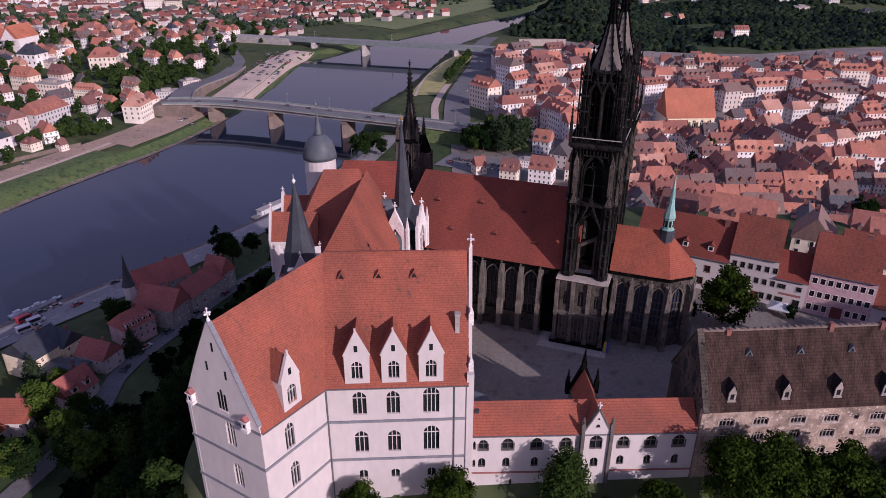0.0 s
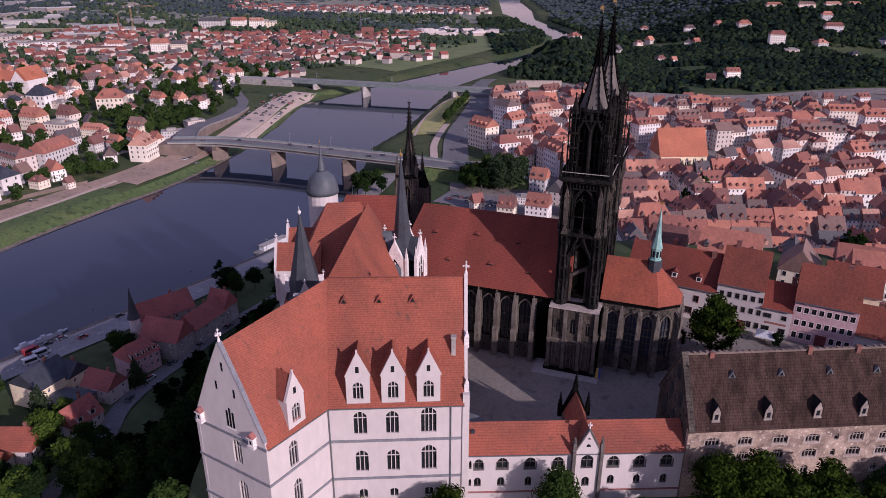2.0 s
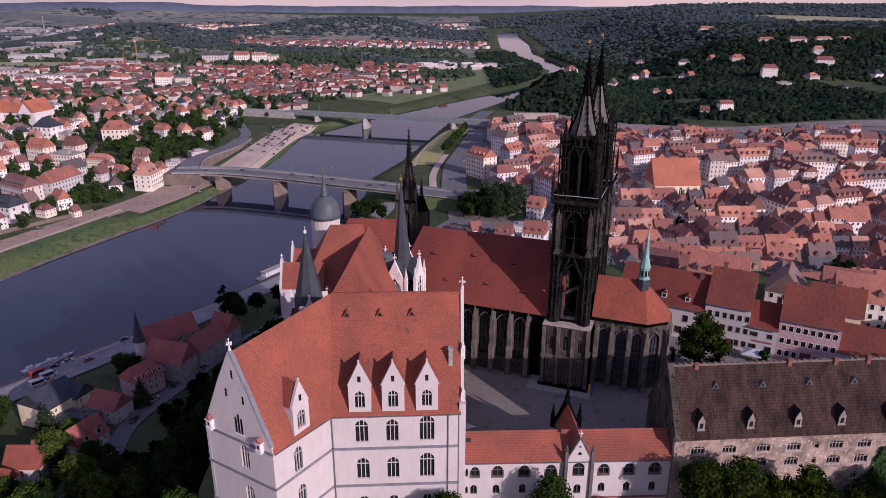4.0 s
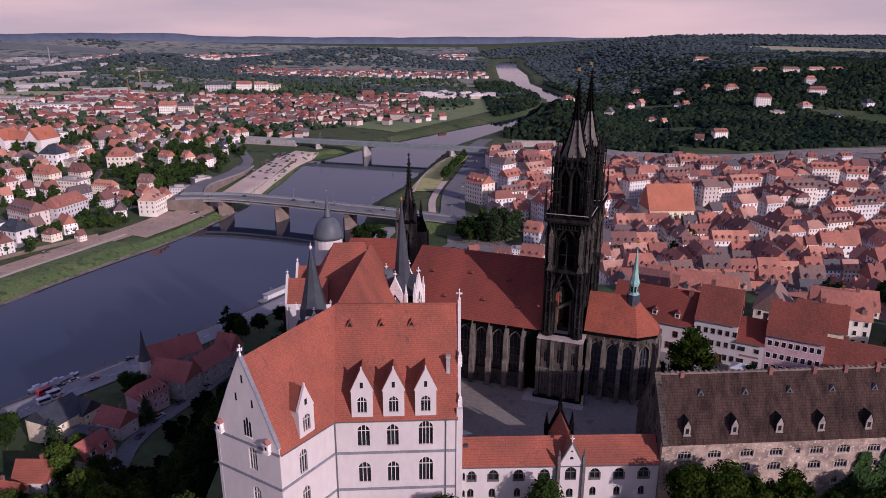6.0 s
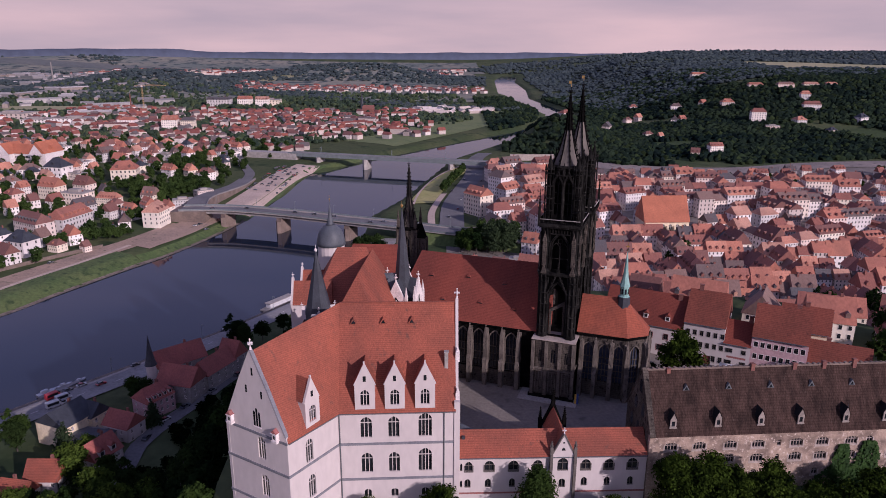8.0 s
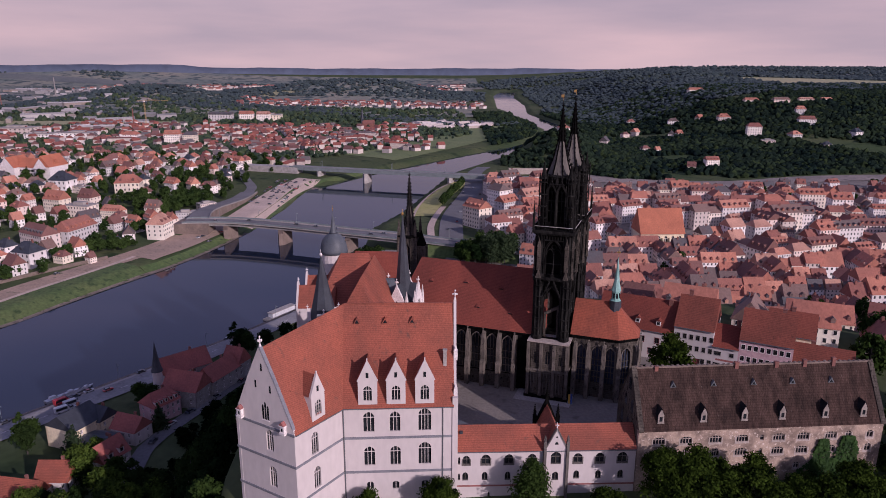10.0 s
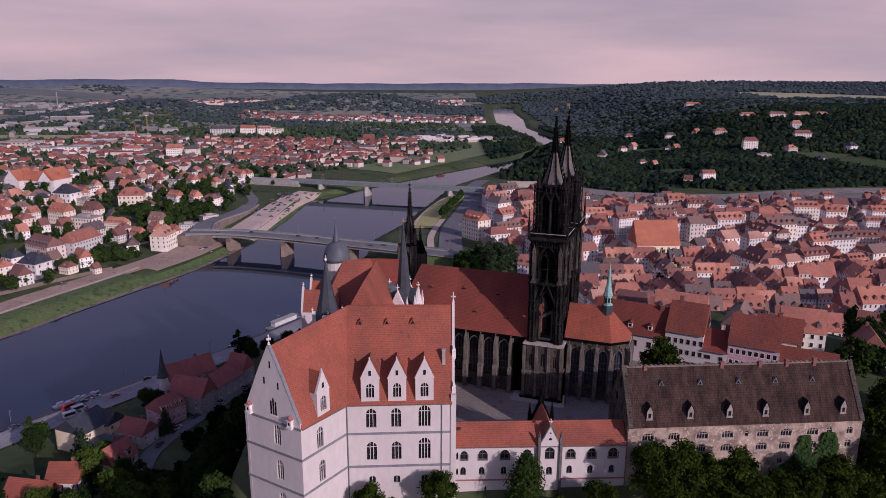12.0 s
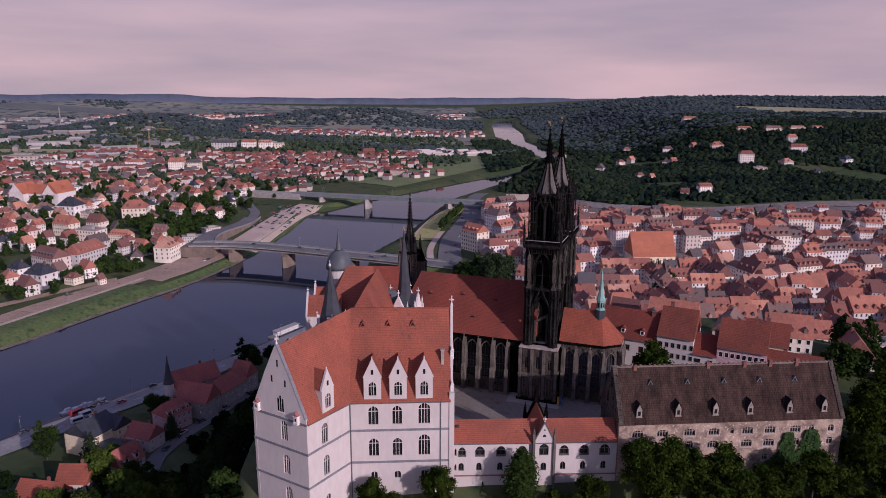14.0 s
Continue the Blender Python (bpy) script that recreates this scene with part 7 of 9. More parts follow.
# the big hall church in the middle of the town
hall = thing("hall_church", "large hall church with a huge orange-red tiled roof", "church", turned_frame(151, 459, -44, 1.0, 0.05))
g = Geo()
wall_panel(g, 33, -3, 12.0, [(3.3 + 5.3 * k - 1.1, 3.3 + 5.3 * k + 1.1, 2.5, 10.5) for k in range(6)], 0.8)
g.box(0, 0.8, 0.8, 22, -3, 12).box(32.2, 33, 0.8, 22, -3, 12).box(0, 33, 21.2, 22, -3, 12)
part("wall", g, m_cream, hall)
for k in range(6):
    window(hall, Matrix.Translation((3.3 + 5.3 * k, 0, 2.5)), 2.2, 8.0, 2, 1, 6.0, m_stone_white, m_glass, m_cream, 1.0, 0.2)
for k in range(7):
    part("buttress", Geo().box(0.2 + 5.3 * k, 1.2 + 5.3 * k, -1.6, 0, -3, 9.0), m_cream, hall)
part("roof", Geo().gable(-0.5, 33.5, -0.8, 22.8, 11.8, 29.5), m_roof_hall, hall)
special(168, 470, 24)

# rows of houses round blocks, in a warped grid of lanes
rnd = random.Random(11)
made = 0
for bj in range(0, 10):
    for bi in range(-3, 13):
        cx, cy = 70 + bi * 60 - bj * 4, 240 + bj * 58 + bi * 6
        cx += 9 * math.sin(bj * 1.7 + bi * 0.6)
        cy += 8 * math.sin(bi * 1.3 + bj)
        turn = -14 + 16 * math.sin(bi * 0.5 + bj * 0.35) + rnd.uniform(-6, 6)
        turn += 24 if cy > 425 else 0
        bw, bd = 51 + rnd.uniform(-3, 3), 48 + rnd.uniform(-3, 3)
        m = pose(cx, cy, 0, 0, 0, turn)
        p0 = Vector((cx, cy))
        for side in range(6):
            length = bw if side % 2 == 0 else bd - 20
            off = (bd if side % 2 == 0 else bw) / 2 - 5.2
            if side > 3:
                length, off = 24, -2.0 + 7.0 * (side - 4)
            u = -length / 2
            while u < length / 2 - 4:
                kind = rnd.choices("abcdeghr", (4, 3, 4, 4, 2, 2, 1.5, 2))[0] if p0.y < 425 else rnd.choices("pqrtuxdab", (4, 4, 3, 3, 3, 0.7, 1.5, 1.5, 1.5))[0]
                w = KINDS[kind][0] * 0.96
                p = m @ pose(0, 0, 0, 0, 0, 90 * side) @ Vector((u + w / 2, -off, 0))
                u += w
                lim = 36 + 18 * (p.y > 560)
                inside = (p.x > lim and 225 < p.y < 720 and p.x < 0.75 * (p.y + 120) and float(beyond_rail(p.x, p.y)) < -36
                          and float(ring_distance(p.x, p.y, RIVER)) > 40 and float(ring_distance(p.x, p.y, HILL_TOP)) > 16
                          and not (p.y < 450 and p.x < 92) and not (192 < p.x < 240 and 478 < p.y < 520) and not (p.y < 300 and p.x < 110))
                edge = float(beyond_rail(p.x, p.y)) > -120
                if edge:
                    kind = rnd.choice("cda")
                if inside and free(p.x, p.y, 3.0) and rnd.random() < ((0.95 if side < 4 else 0.8) if p.y < 425 else (0.74 if side < 4 else 0.12)):
                    put_house(kind, p.x, p.y, turn + 90 * side + rnd.uniform(-3, 3), "old town houses", rnd.choice((0.8, 0.9, 1.0, 1.0, 1.08, 1.18)) * (0.8 if side > 3 else 1.0) * (0.72 if edge else 1.0))
                    PLACED[-1] = (p.x, p.y, 3.2)
                    made += 1
# bright houses along the embankment road
for kind, x, y, turn, sc in (("E", 33, 545, -52, 1.2), ("t", 58, 522, 24, 1.0), ("h", 78, 492, 30, 1.0), ("E", 62, 582, 40, 1.05), ("q", 84, 562, 32, 1.0), ("H", 58, 628, -52, 1.15), ("E", 86, 606, 34, 1.15), ("E", 64, 668, 38, 1.1), ("q", 92, 650, 20, 1.1), ("E", 76, 712, 30, 1.2), ("b", 106, 690, 20, 1.1), ("E", 112, 722, 24, 1.1), ("w", 62, 752, 8, 1.1), ("H", 118, 640, 36, 1.1), ("E", 112, 590, 30, 1.0), ("q", 108, 548, 24, 1.0), ("H", 140, 612, 34, 1.0), ("E", 142, 660, 30, 1.0), ("t", 168, 560, 22, 1.0), ("t", 206, 536, 16, 1.0), ("E", 232, 548, 14, 1.0)):
    PLACED[:] = [q for q in PLACED if (q[0] - x) ** 2 + (q[1] - y) ** 2 > 120]
    HOUSES[:] = [q for q in HOUSES if (q[1] - x) ** 2 + (q[2] - y) ** 2 > 120]
    put_house(kind, x, y, turn, "houses on the embankment", sc)
for kind, x, y, turn, sc in (("f", 52, 399, -16, 0.62), ("d", 72, 402, 62, 1.0), ("a", 64, 428, -28, 1.0), ("b", 56, 372, -22, 0.95), ("a", 38, 374, -22, 0.9), ("c", 21, 388, 20, 0.8), ("b", 84, 418, -30, 0.9), ("d", 76, 376, -20, 0.9)):
    put_house(kind, x, y, turn, "houses behind the cathedral", sc)
    PLACED[-1] = (x, y, 5)
# houses that step down behind the square
for kind, x, y, turn, z in (("e", 92, 196, -28, -4), ("d", 112, 190, 60, -4), ("b", 128, 178, -20, -3), ("d", 146, 168, 70, -5), ("b", 140, 205, -25, -12), ("a", 122, 214, 65, -12), ("c", 160, 190, -10, -14), ("d", 170, 210, 60, -20), ("b", 96, 222, -20, -14), ("a", 78, 212, -30, -6),
                            ("a", 150, 236, -30, -24), ("b", 172, 240, -15, -26), ("d", 128, 246, 40, -26), ("e", 195, 236, -35, -26), ("a", 212, 262, 50, -34), ("b", 108, 255, -30, -30), ("w", 232, 240, 10, -30), ("d", 84, 250, 55, -30), ("f", 190, 205, -18, -16), ("e", 214, 214, 20, -22)):
    put_house(kind, x, y, turn, "houses below the square", 1.0, z)
    PLACED[-1] = (x, y, 5)
# the low wall tops and railway-side sheds
for x, y, turn in ((240, 690, 8), (330, 670, -4), (420, 690, 12), (520, 700, 6)):
    put_house("q", x, y, turn, "houses by the railway", 0.8)

# the long house row and corner house beside the bridge
for kind, x, y, turn, sc in (("m", -304, 470, -31, 1.1), ("m", -285, 486, 76, 1.15), ("h", -226, 504, 85, 1.15), ("f", -228, 568, 20, 0.85), ("f", -224, 611, 44, 0.8), ("d", -246, 491, -68, 0.8), ("s", -250, 477, 20, 0.6), ("d", -272, 524, 70, 0.85), ("s", -284, 421, -20, 1.35),
                            ("v", -266, 430, -22, 0.72), ("c", -247, 431, 62, 0.62), ("m", -292, 566, -14, 0.75), ("s", -392, 672, -12, 1.7), ("w", -322, 668, 12, 1.5), ("v", -300, 655, 12, 0.9), ("w", -352, 720, 40, 0.8), ("v", -432, 690, 8, 1.2), ("b", -330, 600, -20, 1.1), ("e", -352, 585, -20, 1.1), ("f", -322, 570, -14, 1.2)):
    put_house(kind, x, y, turn, "houses beside the bridge", sc)
    PLACED[-1] = (x, y, PLACED[-1][2] + 3)
# villas on the far bank
rnd = random.Random(23)
for j in range(24):
    for i in range(17):
        x, y = -206 - i * 25 + rnd.uniform(-6, 6) - j * 3, 372 + j * 25 + rnd.uniform(-6, 6)
        rd = float(ring_distance(x, y, RIVER))
        if rd < 58 or x < -0.72 * (y + 90) or (abs(x + 205) < 14 and y > 515) or (y > 560 and x > -235 and y < 830) or y > 940:
            continue
        if abs(x + 268) < 34 and abs(y - 634) < 55:
            continue
        if abs(x + 310) < 60 and abs(y - 640) < 55 and rnd.random() < 0.75:
            continue
        if -500 < x < -425 and 700 < y < 850:
            continue
        if -330 < x < -230 and 720 < y < 800 and rnd.random() < 0.7:
            continue
        if rnd.random() < 0.85 and free(x, y, 4):
            kind = rnd.choices("vwsadbefcg", (4, 2.5, 1.5, 2.5, 3, 1, 0.8, 0.8, 4, 1))[0]
            put_house(kind, x, y, rnd.choice((-30, 60, -25, 65, -38)) + rnd.uniform(-6, 6), "houses on the far bank", rnd.uniform(0.85, 1.05))
school = thing("school", "large pale school with tall gables and orange-red roofs", "school", pose(-478, 772, ground_at(-478, 772) - 1, 0, 0, -12))
part("wall", Geo().box(-34, 30, -9, 9, -3, 15).box(-34, -14, -16, 12, -3, 15).box(12, 32, -14, 16, -3, 17), m_stone_white, school)
part("roof", Geo().gable(-34.5, 30.5, -9.6, 9.6, 15, 25), m_roof_hall, school)
part("roof", Geo().gable(-34.5, -13.5, -16.6, 12.6, 15, 27, "y"), m_roof_hall, school)
part("roof", Geo().gable(11.5, 32.5, -14.6, 16.6, 17, 30, "y"), m_roof_hall, school)
for x in (-24, 22):
    part("gable", Geo().add([(x - 10, -16.7, 15), (x + 10, -16.7, 15), (x, -16.7, 27)], [(0, 1, 2)]), m_stone_white, school)
g = Geo()
for c in range(14):
    for z in (2, 6, 10):
        g.poly([(-12 + c * 1.8 - 0.6, -9.04, z), (-12 + c * 1.8 + 0.6, -9.04, z), (-12 + c * 1.8 + 0.6, -9.04, z + 2.4), (-12 + c * 1.8 - 0.6, -9.04, z + 2.4)])
part("glazing", g, m_glass, school, kind="stuff")

# the nearest houses are things with parts; the rest of each quarter is joined
WINDOW_UNIT = Geo().box(-0.62, -0.5, -0.06, 0.02, -0.05, 1.55).box(0.5, 0.62, -0.06, 0.02, -0.05, 1.55).box(-0.62, 0.62, -0.1, 0.02, -0.15, -0.03).box(-0.62, 0.62, -0.07, 0.02, 1.5, 1.62).mesh("window", m_stone_white)
PANE_UNIT = Geo().poly([(-0.5, -0.02, 0), (0.5, -0.02, 0), (0.5, -0.02, 1.5), (-0.5, -0.02, 1.5)]).mesh("pane", m_glass)
DORMER_UNIT = Geo().box(-0.7, 0.7, 0.0, 1.5, 0, 1.2).gable(-0.9, 0.9, -0.15, 2.2, 1.2, 2.0, "y").mesh("dormer", m_roof_town)
m_join_wall = material("town plaster quarter", (0.6, 0.55, 0.5), (0.42, 0.37, 0.34), 0.1, 1.5, 0.9, 0.05, island=True, tones=TOWN_WALLS, mottle=0.2)
m_join_roof = material("town tile quarter", (0.3, 0.08, 0.05), (0.12, 0.06, 0.05), 0.09, 1.2, 0.85, 0.2, (1, 1, 0.5), island=True, tones=TOWN_ROOFS)


def near_rank(h):
    return math.hypot(h[1] - 40, h[2] - 60) * (1.0 if h[1] > 0 else 0.9)


HOUSES.sort(key=near_rank)
SPLIT, FINE = 285, 24
for n, (kind, x, y, z, turn, group, scale) in enumerate(HOUSES[:SPLIT] + [h for h in HOUSES[SPLIT:] if h[1] <= -100]):
    w, d, meshes = KINDS[kind]
    h = thing("villa" if kind in "vws" else "town_house", LABELS[kind], "house", pose(x, y, z, 0, 0, turn) @ Matrix.Scale(scale, 4), group)
    for name, me, k in meshes:
        if n < FINE and k == "stuff":
            continue
        part(name, me, None, h, kind=k)
    if n < FINE:
        mats = [p for p in meshes if p[0] == "glazing"][0][1]
        for f in mats.polygons:
            c, nn = f.center, f.normal
            if (Matrix.Rotation(radians(turn), 3, "Z") @ nn).y > 0.35:
                continue
            wd = part("window", WINDOW_UNIT, None, h, m=turned_frame(c.x, c.y, c.z - 0.75, -nn.y, nn.x))
            part("pane", PANE_UNIT, None, wd)
        for name, me, k in meshes:
            if name == "dormer_band":
                count = len(me.vertices) // 14
                for q in range(count):
                    vs = [me.vertices[14 * q + a].co for a in range(8)]
                    c = (vs[0] + vs[1]) / 2
                    back = (vs[3] - vs[0]).normalized()
                    part("dormer", DORMER_UNIT, None, h, m=turned_frame(c.x, c.y, c.z, back.y, -back.x))


def joined(name, label, rows):
    """One quarter of far houses, joined by material."""
    top = thing(name, label, "houses", kind="stuff")
    for pname, mat in (("wall", m_join_wall), ("roof", m_join_roof), ("glazing", m_town_glass), ("dormer_band", m_join_roof), ("chimney", m_brick)):
        V, F, k = [], [], 0
        for kind, x, y, z, turn, group, scale in rows:
            for nm, me, kd in KINDS[kind][2]:
                if nm == pname:
                    m = np.array(pose(x, y, z, 0, 0, turn) @ Matrix.Scale(scale, 4))
                    v = np.array([q.co[:] for q in me.vertices])
                    V.append(v @ m[:3, :3].T + m[:3, 3])
                    F += [tuple(k + a for a in f.vertices) for f in me.polygons]
                    k += len(v)
        if V:
            g = Geo()
            g.v, g.f = np.concatenate(V).tolist(), F
            part(pname, g, mat, top, kind="stuff")


joined("old_town_quarter", "dense red-roofed old town beyond the cathedral", [h for h in HOUSES[SPLIT:] if h[1] > -100])

# the riverside houses under the castle
def river_house(label, x, y, turn, w, d, eave, rise, wall, roof, along="x", cols=3, rows=2, group="riverside houses", hip=0.0, z=-48.0, blind=False):
    h = thing("riverside_house", label, "house", pose(x, y, z, 0, 0, turn), group)
    wins = [(w * (c + 0.5) / cols, eave - 2.4 - 2.9 * r, 1.0, 1.5) for c in range(cols) for r in range(rows) if eave - 2.4 - 2.9 * r > 0.5]
    for k in range(4):
        ln = w if k % 2 == 0 else d
        m = pose(0, 0, 0, 0, 0, 90 * k) @ Matrix.Translation((-ln / 2, -(d if k % 2 == 0 else w) / 2, 0))
        ww = wins if k % 2 == 0 else [(d * (c + 0.5) / 2, eave - 2.4 - 2.9 * r, 1.0, 1.5) for c in range(2) for r in range(rows) if eave - 2.4 - 2.9 * r > 0.5]
        if blind and k == 3:
            ww = []
        g = Geo(m)
        wall_panel(g, ln, -4, eave, [(u - a / 2, u + a / 2, zz, zz + b) for u, zz, a, b in ww], 0.4)
        part("wall", g, wall, h)
        for u, zz, a, b in ww:
            wd = part("window", Geo(m).box(u - a / 2, u - a / 2 + 0.1, 0.05, 0.2, zz, zz + b).box(u + a / 2 - 0.1, u + a / 2, 0.05, 0.2, zz, zz + b).box(u - a / 2, u + a / 2, -0.06, 0.2, zz - 0.1, zz + 0.04).box(u - 0.05, u + 0.05, 0.08, 0.2, zz, zz + b), m_stone_white, h)
            part("pane", Geo(m).poly([(u - a / 2, 0.22, zz), (u + a / 2, 0.22, zz), (u + a / 2, 0.22, zz + b), (u - a / 2, 0.22, zz + b)]), m_glass, wd)
    if hip:
        part("roof", Geo().hip(-w / 2 - 0.4, w / 2 + 0.4, -d / 2 - 0.4, d / 2 + 0.4, eave, eave + rise, hip, hip), roof, h)
    else:
        part("roof", Geo().gable(-w / 2 - 0.3, w / 2 + 0.3, -d / 2 - 0.45, d / 2 + 0.45, eave - 0.15, eave + rise), roof, h)
        for s in (-1, 1):
            x = s * (w / 2 - 0.02)
            part("gable", Geo().add([(x, -d / 2, eave - 0.1), (x, d / 2, eave - 0.1), (x, 0, eave + rise - 0.3)], [(0, 1, 2) if s > 0 else (2, 1, 0)]), wall, h)
    part("chimney", Geo().box(w * 0.15, w * 0.15 + 0.9, 0.2, 0.9, eave + rise * 0.6, eave + rise + 1.1), m_brick, h)
    special(x, y, max(w, d) * 0.6)
    return h


m_roof_dull = material("dull red roof tile", (0.32, 0.1, 0.08), (0.23, 0.078, 0.066), 0.15, 1.6, 0.85, 0.25, (1, 1, 0.4))
river_house("cream plastered house with a dark slate roof", -135.5, 192.5, 68, 14, 14, 10.0, 4.8, m_cream, m_slate, cols=2, blind=True, z=-48.5)
river_house("cream wing with a dark slate cross gable", -129, 198, -22, 9, 8.5, 9.0, 4.4, m_cream, m_slate, cols=2, z=-48.5)
river_house("low workshop with a flat grey roof", -123.5, 186.5, -10, 13, 9, 5.6, 0.8, m_grey_wall, m_slate_grey, cols=2, rows=1)
hs = river_house("white house with a dark red roof and two dormers", -116, 176, 66, 11, 9.5, 5.4, 5.6, m_white, m_roof_dull, cols=3, rows=1)
for u in (-2.4, 2.2):
    dm = part("dormer", Geo().box(u - 1.1, u + 1.1, -4.4, -1.0, 5.6, 8.2), m_white, hs)
    part("dormer_roof", Geo().gable(u - 1.3, u + 1.3, -4.7, 0.2, 8.1, 9.4, "y"), m_roof_dull, dm)
    part("pane", Geo().box(u - 0.6, u + 0.6, -4.45, -4.38, 6.4, 7.7), m_glass, dm)
river_house("small white house with a red saddle roof", -115.5, 194, -20, 11.5, 9, 6.6, 4.6, m_white, m_roof_dull, cols=2)
hs = river_house("pink three-storey house with a row of dormers", -111, 210.5, 56, 12, 10, 8.4, 4.6, m_pink_wall, m_roof_dull, cols=5, rows=2, hip=2.2)
for k in range(5):
    u = -4.4 + 2.2 * k
    dm = part("dormer", Geo().box(u - 0.6, u + 0.6, -4.6, -2.0, 8.8, 10.6), m_stone_white, hs)
    part("pane", Geo().box(u - 0.35, u + 0.35, -4.66, -4.58, 9.2, 10.3), m_glass, dm)
    part("dormer_roof", Geo().box(u - 0.75, u + 0.75, -4.8, -1.4, 10.6, 10.8), m_roof_dull, dm)
hs = river_house("half-timbered house with an orange-red roof", -126, 162, 0, 11, 9, 6.4, 5.4, m_white, m_roof, cols=3)
for z in (1.4, 3.4, 6.2):
    part("timber", Geo().box(5.48, 5.6, -4.5, 4.5, z, z + 0.25), m_wood_dark, hs)
for u in (-4.4, -2.2, 0, 2.2, 4.2):
    part("timber", Geo().box(5.48, 5.58, u - 0.12, u + 0.12, 0, 6.2 + 4.6 * (1 - abs(u) / 4.5)), m_wood_dark, hs)
river_house("long cottage with an orange-red roof", -134, 154, -10, 15, 9, 5.4, 4.8, m_white, m_roof, cols=3, rows=1)
river_house("grey stone hall with a red roof and tall gables", -104.5, 223.5, -15, 16, 12, 9.0, 6.2, m_grey_wall, m_roof_dull, cols=3)
river_house("long red-roofed wing with stone gables", -113, 243, 45, 21, 11, 8.5, 6.6, m_grey_wall, m_roof_dull, cols=4)
river_house("grey stone wing with a red roof along the street", -95.5, 236, 68, 18, 9, 8.6, 5.6, m_grey_wall, m_roof_dull, cols=4)
river_house("grey stone house with a steep gable", -91, 248, -22, 9, 9, 9.0, 6.6, m_grey_wall, m_roof_dull, cols=2)
st = thing("corner_turret", "round corner turret with a slender slate spire", "turret", pose(-119, 229, -48))
part("shaft", Geo().turned(0, 0, [(2.0, -2), (2.0, 12.5)], 12), m_white, st)
part("spire", Geo().turned(0, 0, [(2.5, 12.3), (1.8, 14.6), (0.9, 19.5), (0.06, 25.4)], 12), m_slate, st)

# ---- distant houses and works, far beyond counting ----
rnd = random.Random(31)


def far_boxes(name, label, spots, mw, mr):
    gw, gr = Geo(), Geo()
    for x, y, w, d, e, r, t in spots:
        m = pose(x, y, ground_at(x, y), 0, 0, t)
        gw.M = gr.M = m
        gw.box(-w / 2, w / 2, -d / 2, d / 2, -3, e)
        gr.gable(-w / 2 - 0.4, w / 2 + 0.4, -d / 2 - 0.5, d / 2 + 0.5, e - 0.1, e + r)
    ob = thing(name, label, "houses", kind="stuff")
    part("walls", gw, mw, ob, kind="stuff")
    part("roofs", gr, mr, ob, kind="stuff")


m_far_wall = material("distant plaster", (0.6, 0.55, 0.52), (0.5, 0.45, 0.42), 0.05, 0.5, 0.9, 0.0, island=True, tones=[(0.58, 0.51, 0.48), (0.48, 0.4, 0.35), (0.64, 0.57, 0.54), (0.4, 0.33, 0.3), (0.54, 0.45, 0.4), (0.36, 0.31, 0.3)])
m_far_roof = material("distant roof tile", (0.25, 0.08, 0.06), (0.16, 0.07, 0.06), 0.05, 0.5, 0.9, 0.0, island=True, tones=[(0.24, 0.075, 0.055), (0.18, 0.065, 0.055), (0.3, 0.1, 0.07), (0.14, 0.07, 0.065), (0.12, 0.11, 0.11), (0.21, 0.065, 0.05)])


m_shed_wall = material("distant shed walls", (0.3, 0.28, 0.28), (0.22, 0.21, 0.21), 0.05, 0.5, 0.9, 0.0, island=True, tones=[(0.3, 0.28, 0.28), (0.2, 0.19, 0.195), (0.42, 0.39, 0.38), (0.16, 0.155, 0.16), (0.25, 0.2, 0.17)])


def village(n, cx, cy, sx, sy, turn=0.0, size=(9, 14), tall=(5, 8), big=0.0):
    out = []
    c, s = math.cos(radians(turn)), math.sin(radians(turn))
    while len(out) < n:
        a, b = rnd.uniform(-1, 1), rnd.uniform(-1, 1)
        x, y = cx + a * sx * c - b * sy * s, cy + a * sx * s + b * sy * c
        if float(ring_distance(x, y, RIVER)) < 45:
            continue
        k = 2.6 if rnd.random() < big else 1.0
        out.append((x, y, rnd.uniform(*size) * k, rnd.uniform(8, 11), rnd.uniform(*tall) * (1.3 if k > 1 else 1), rnd.uniform(3, 5) / (1.0 if k == 1 else 1.6), rnd.uniform(-40, 40) + 90 * rnd.randint(0, 1)))
    return out


far_boxes("town_quarter", "red-roofed town quarter on the plain across the river", village(430, -470, 1180, 330, 260, -8, (9, 15), (5, 9), 0.06), m_far_wall, m_far_roof)
far_boxes("town_quarter", "red-roofed houses behind the railway bridge", village(170, -190, 1230, 170, 210, 10, (9, 14), (5, 8), 0.05), m_far_wall, m_far_roof)
far_boxes("hillside_village", "rows of pale houses on the far slope", village(230, -190, 2150, 430, 130, 6, (10, 16), (6, 9)), m_far_wall, m_far_roof)
far_boxes("industrial_quarter", "pale industrial sheds on the distant plain", village(95, -1150, 1650, 520, 330, 0, (16, 40), (5, 8), 0.2), m_shed_wall, m_shed_wall)
far_boxes("distant_suburb", "pale distant suburb on the hazy plain", village(220, -1750, 2750, 620, 420, 0, (14, 34), (6, 9), 0.2), m_shed_wall, m_shed_wall)
far_boxes("distant_suburb", "distant houses strung along the valley floor", village(200, -800, 3500, 900, 300, 0, (16, 36), (6, 10), 0.2), m_far_wall, m_far_roof)
far_boxes("riverside_sheds", "low grey roofed sheds on the river bend", village(26, 20, 1480, 90, 60, 40, (16, 34), (5, 7)), m_far_wall, m_far_wall)


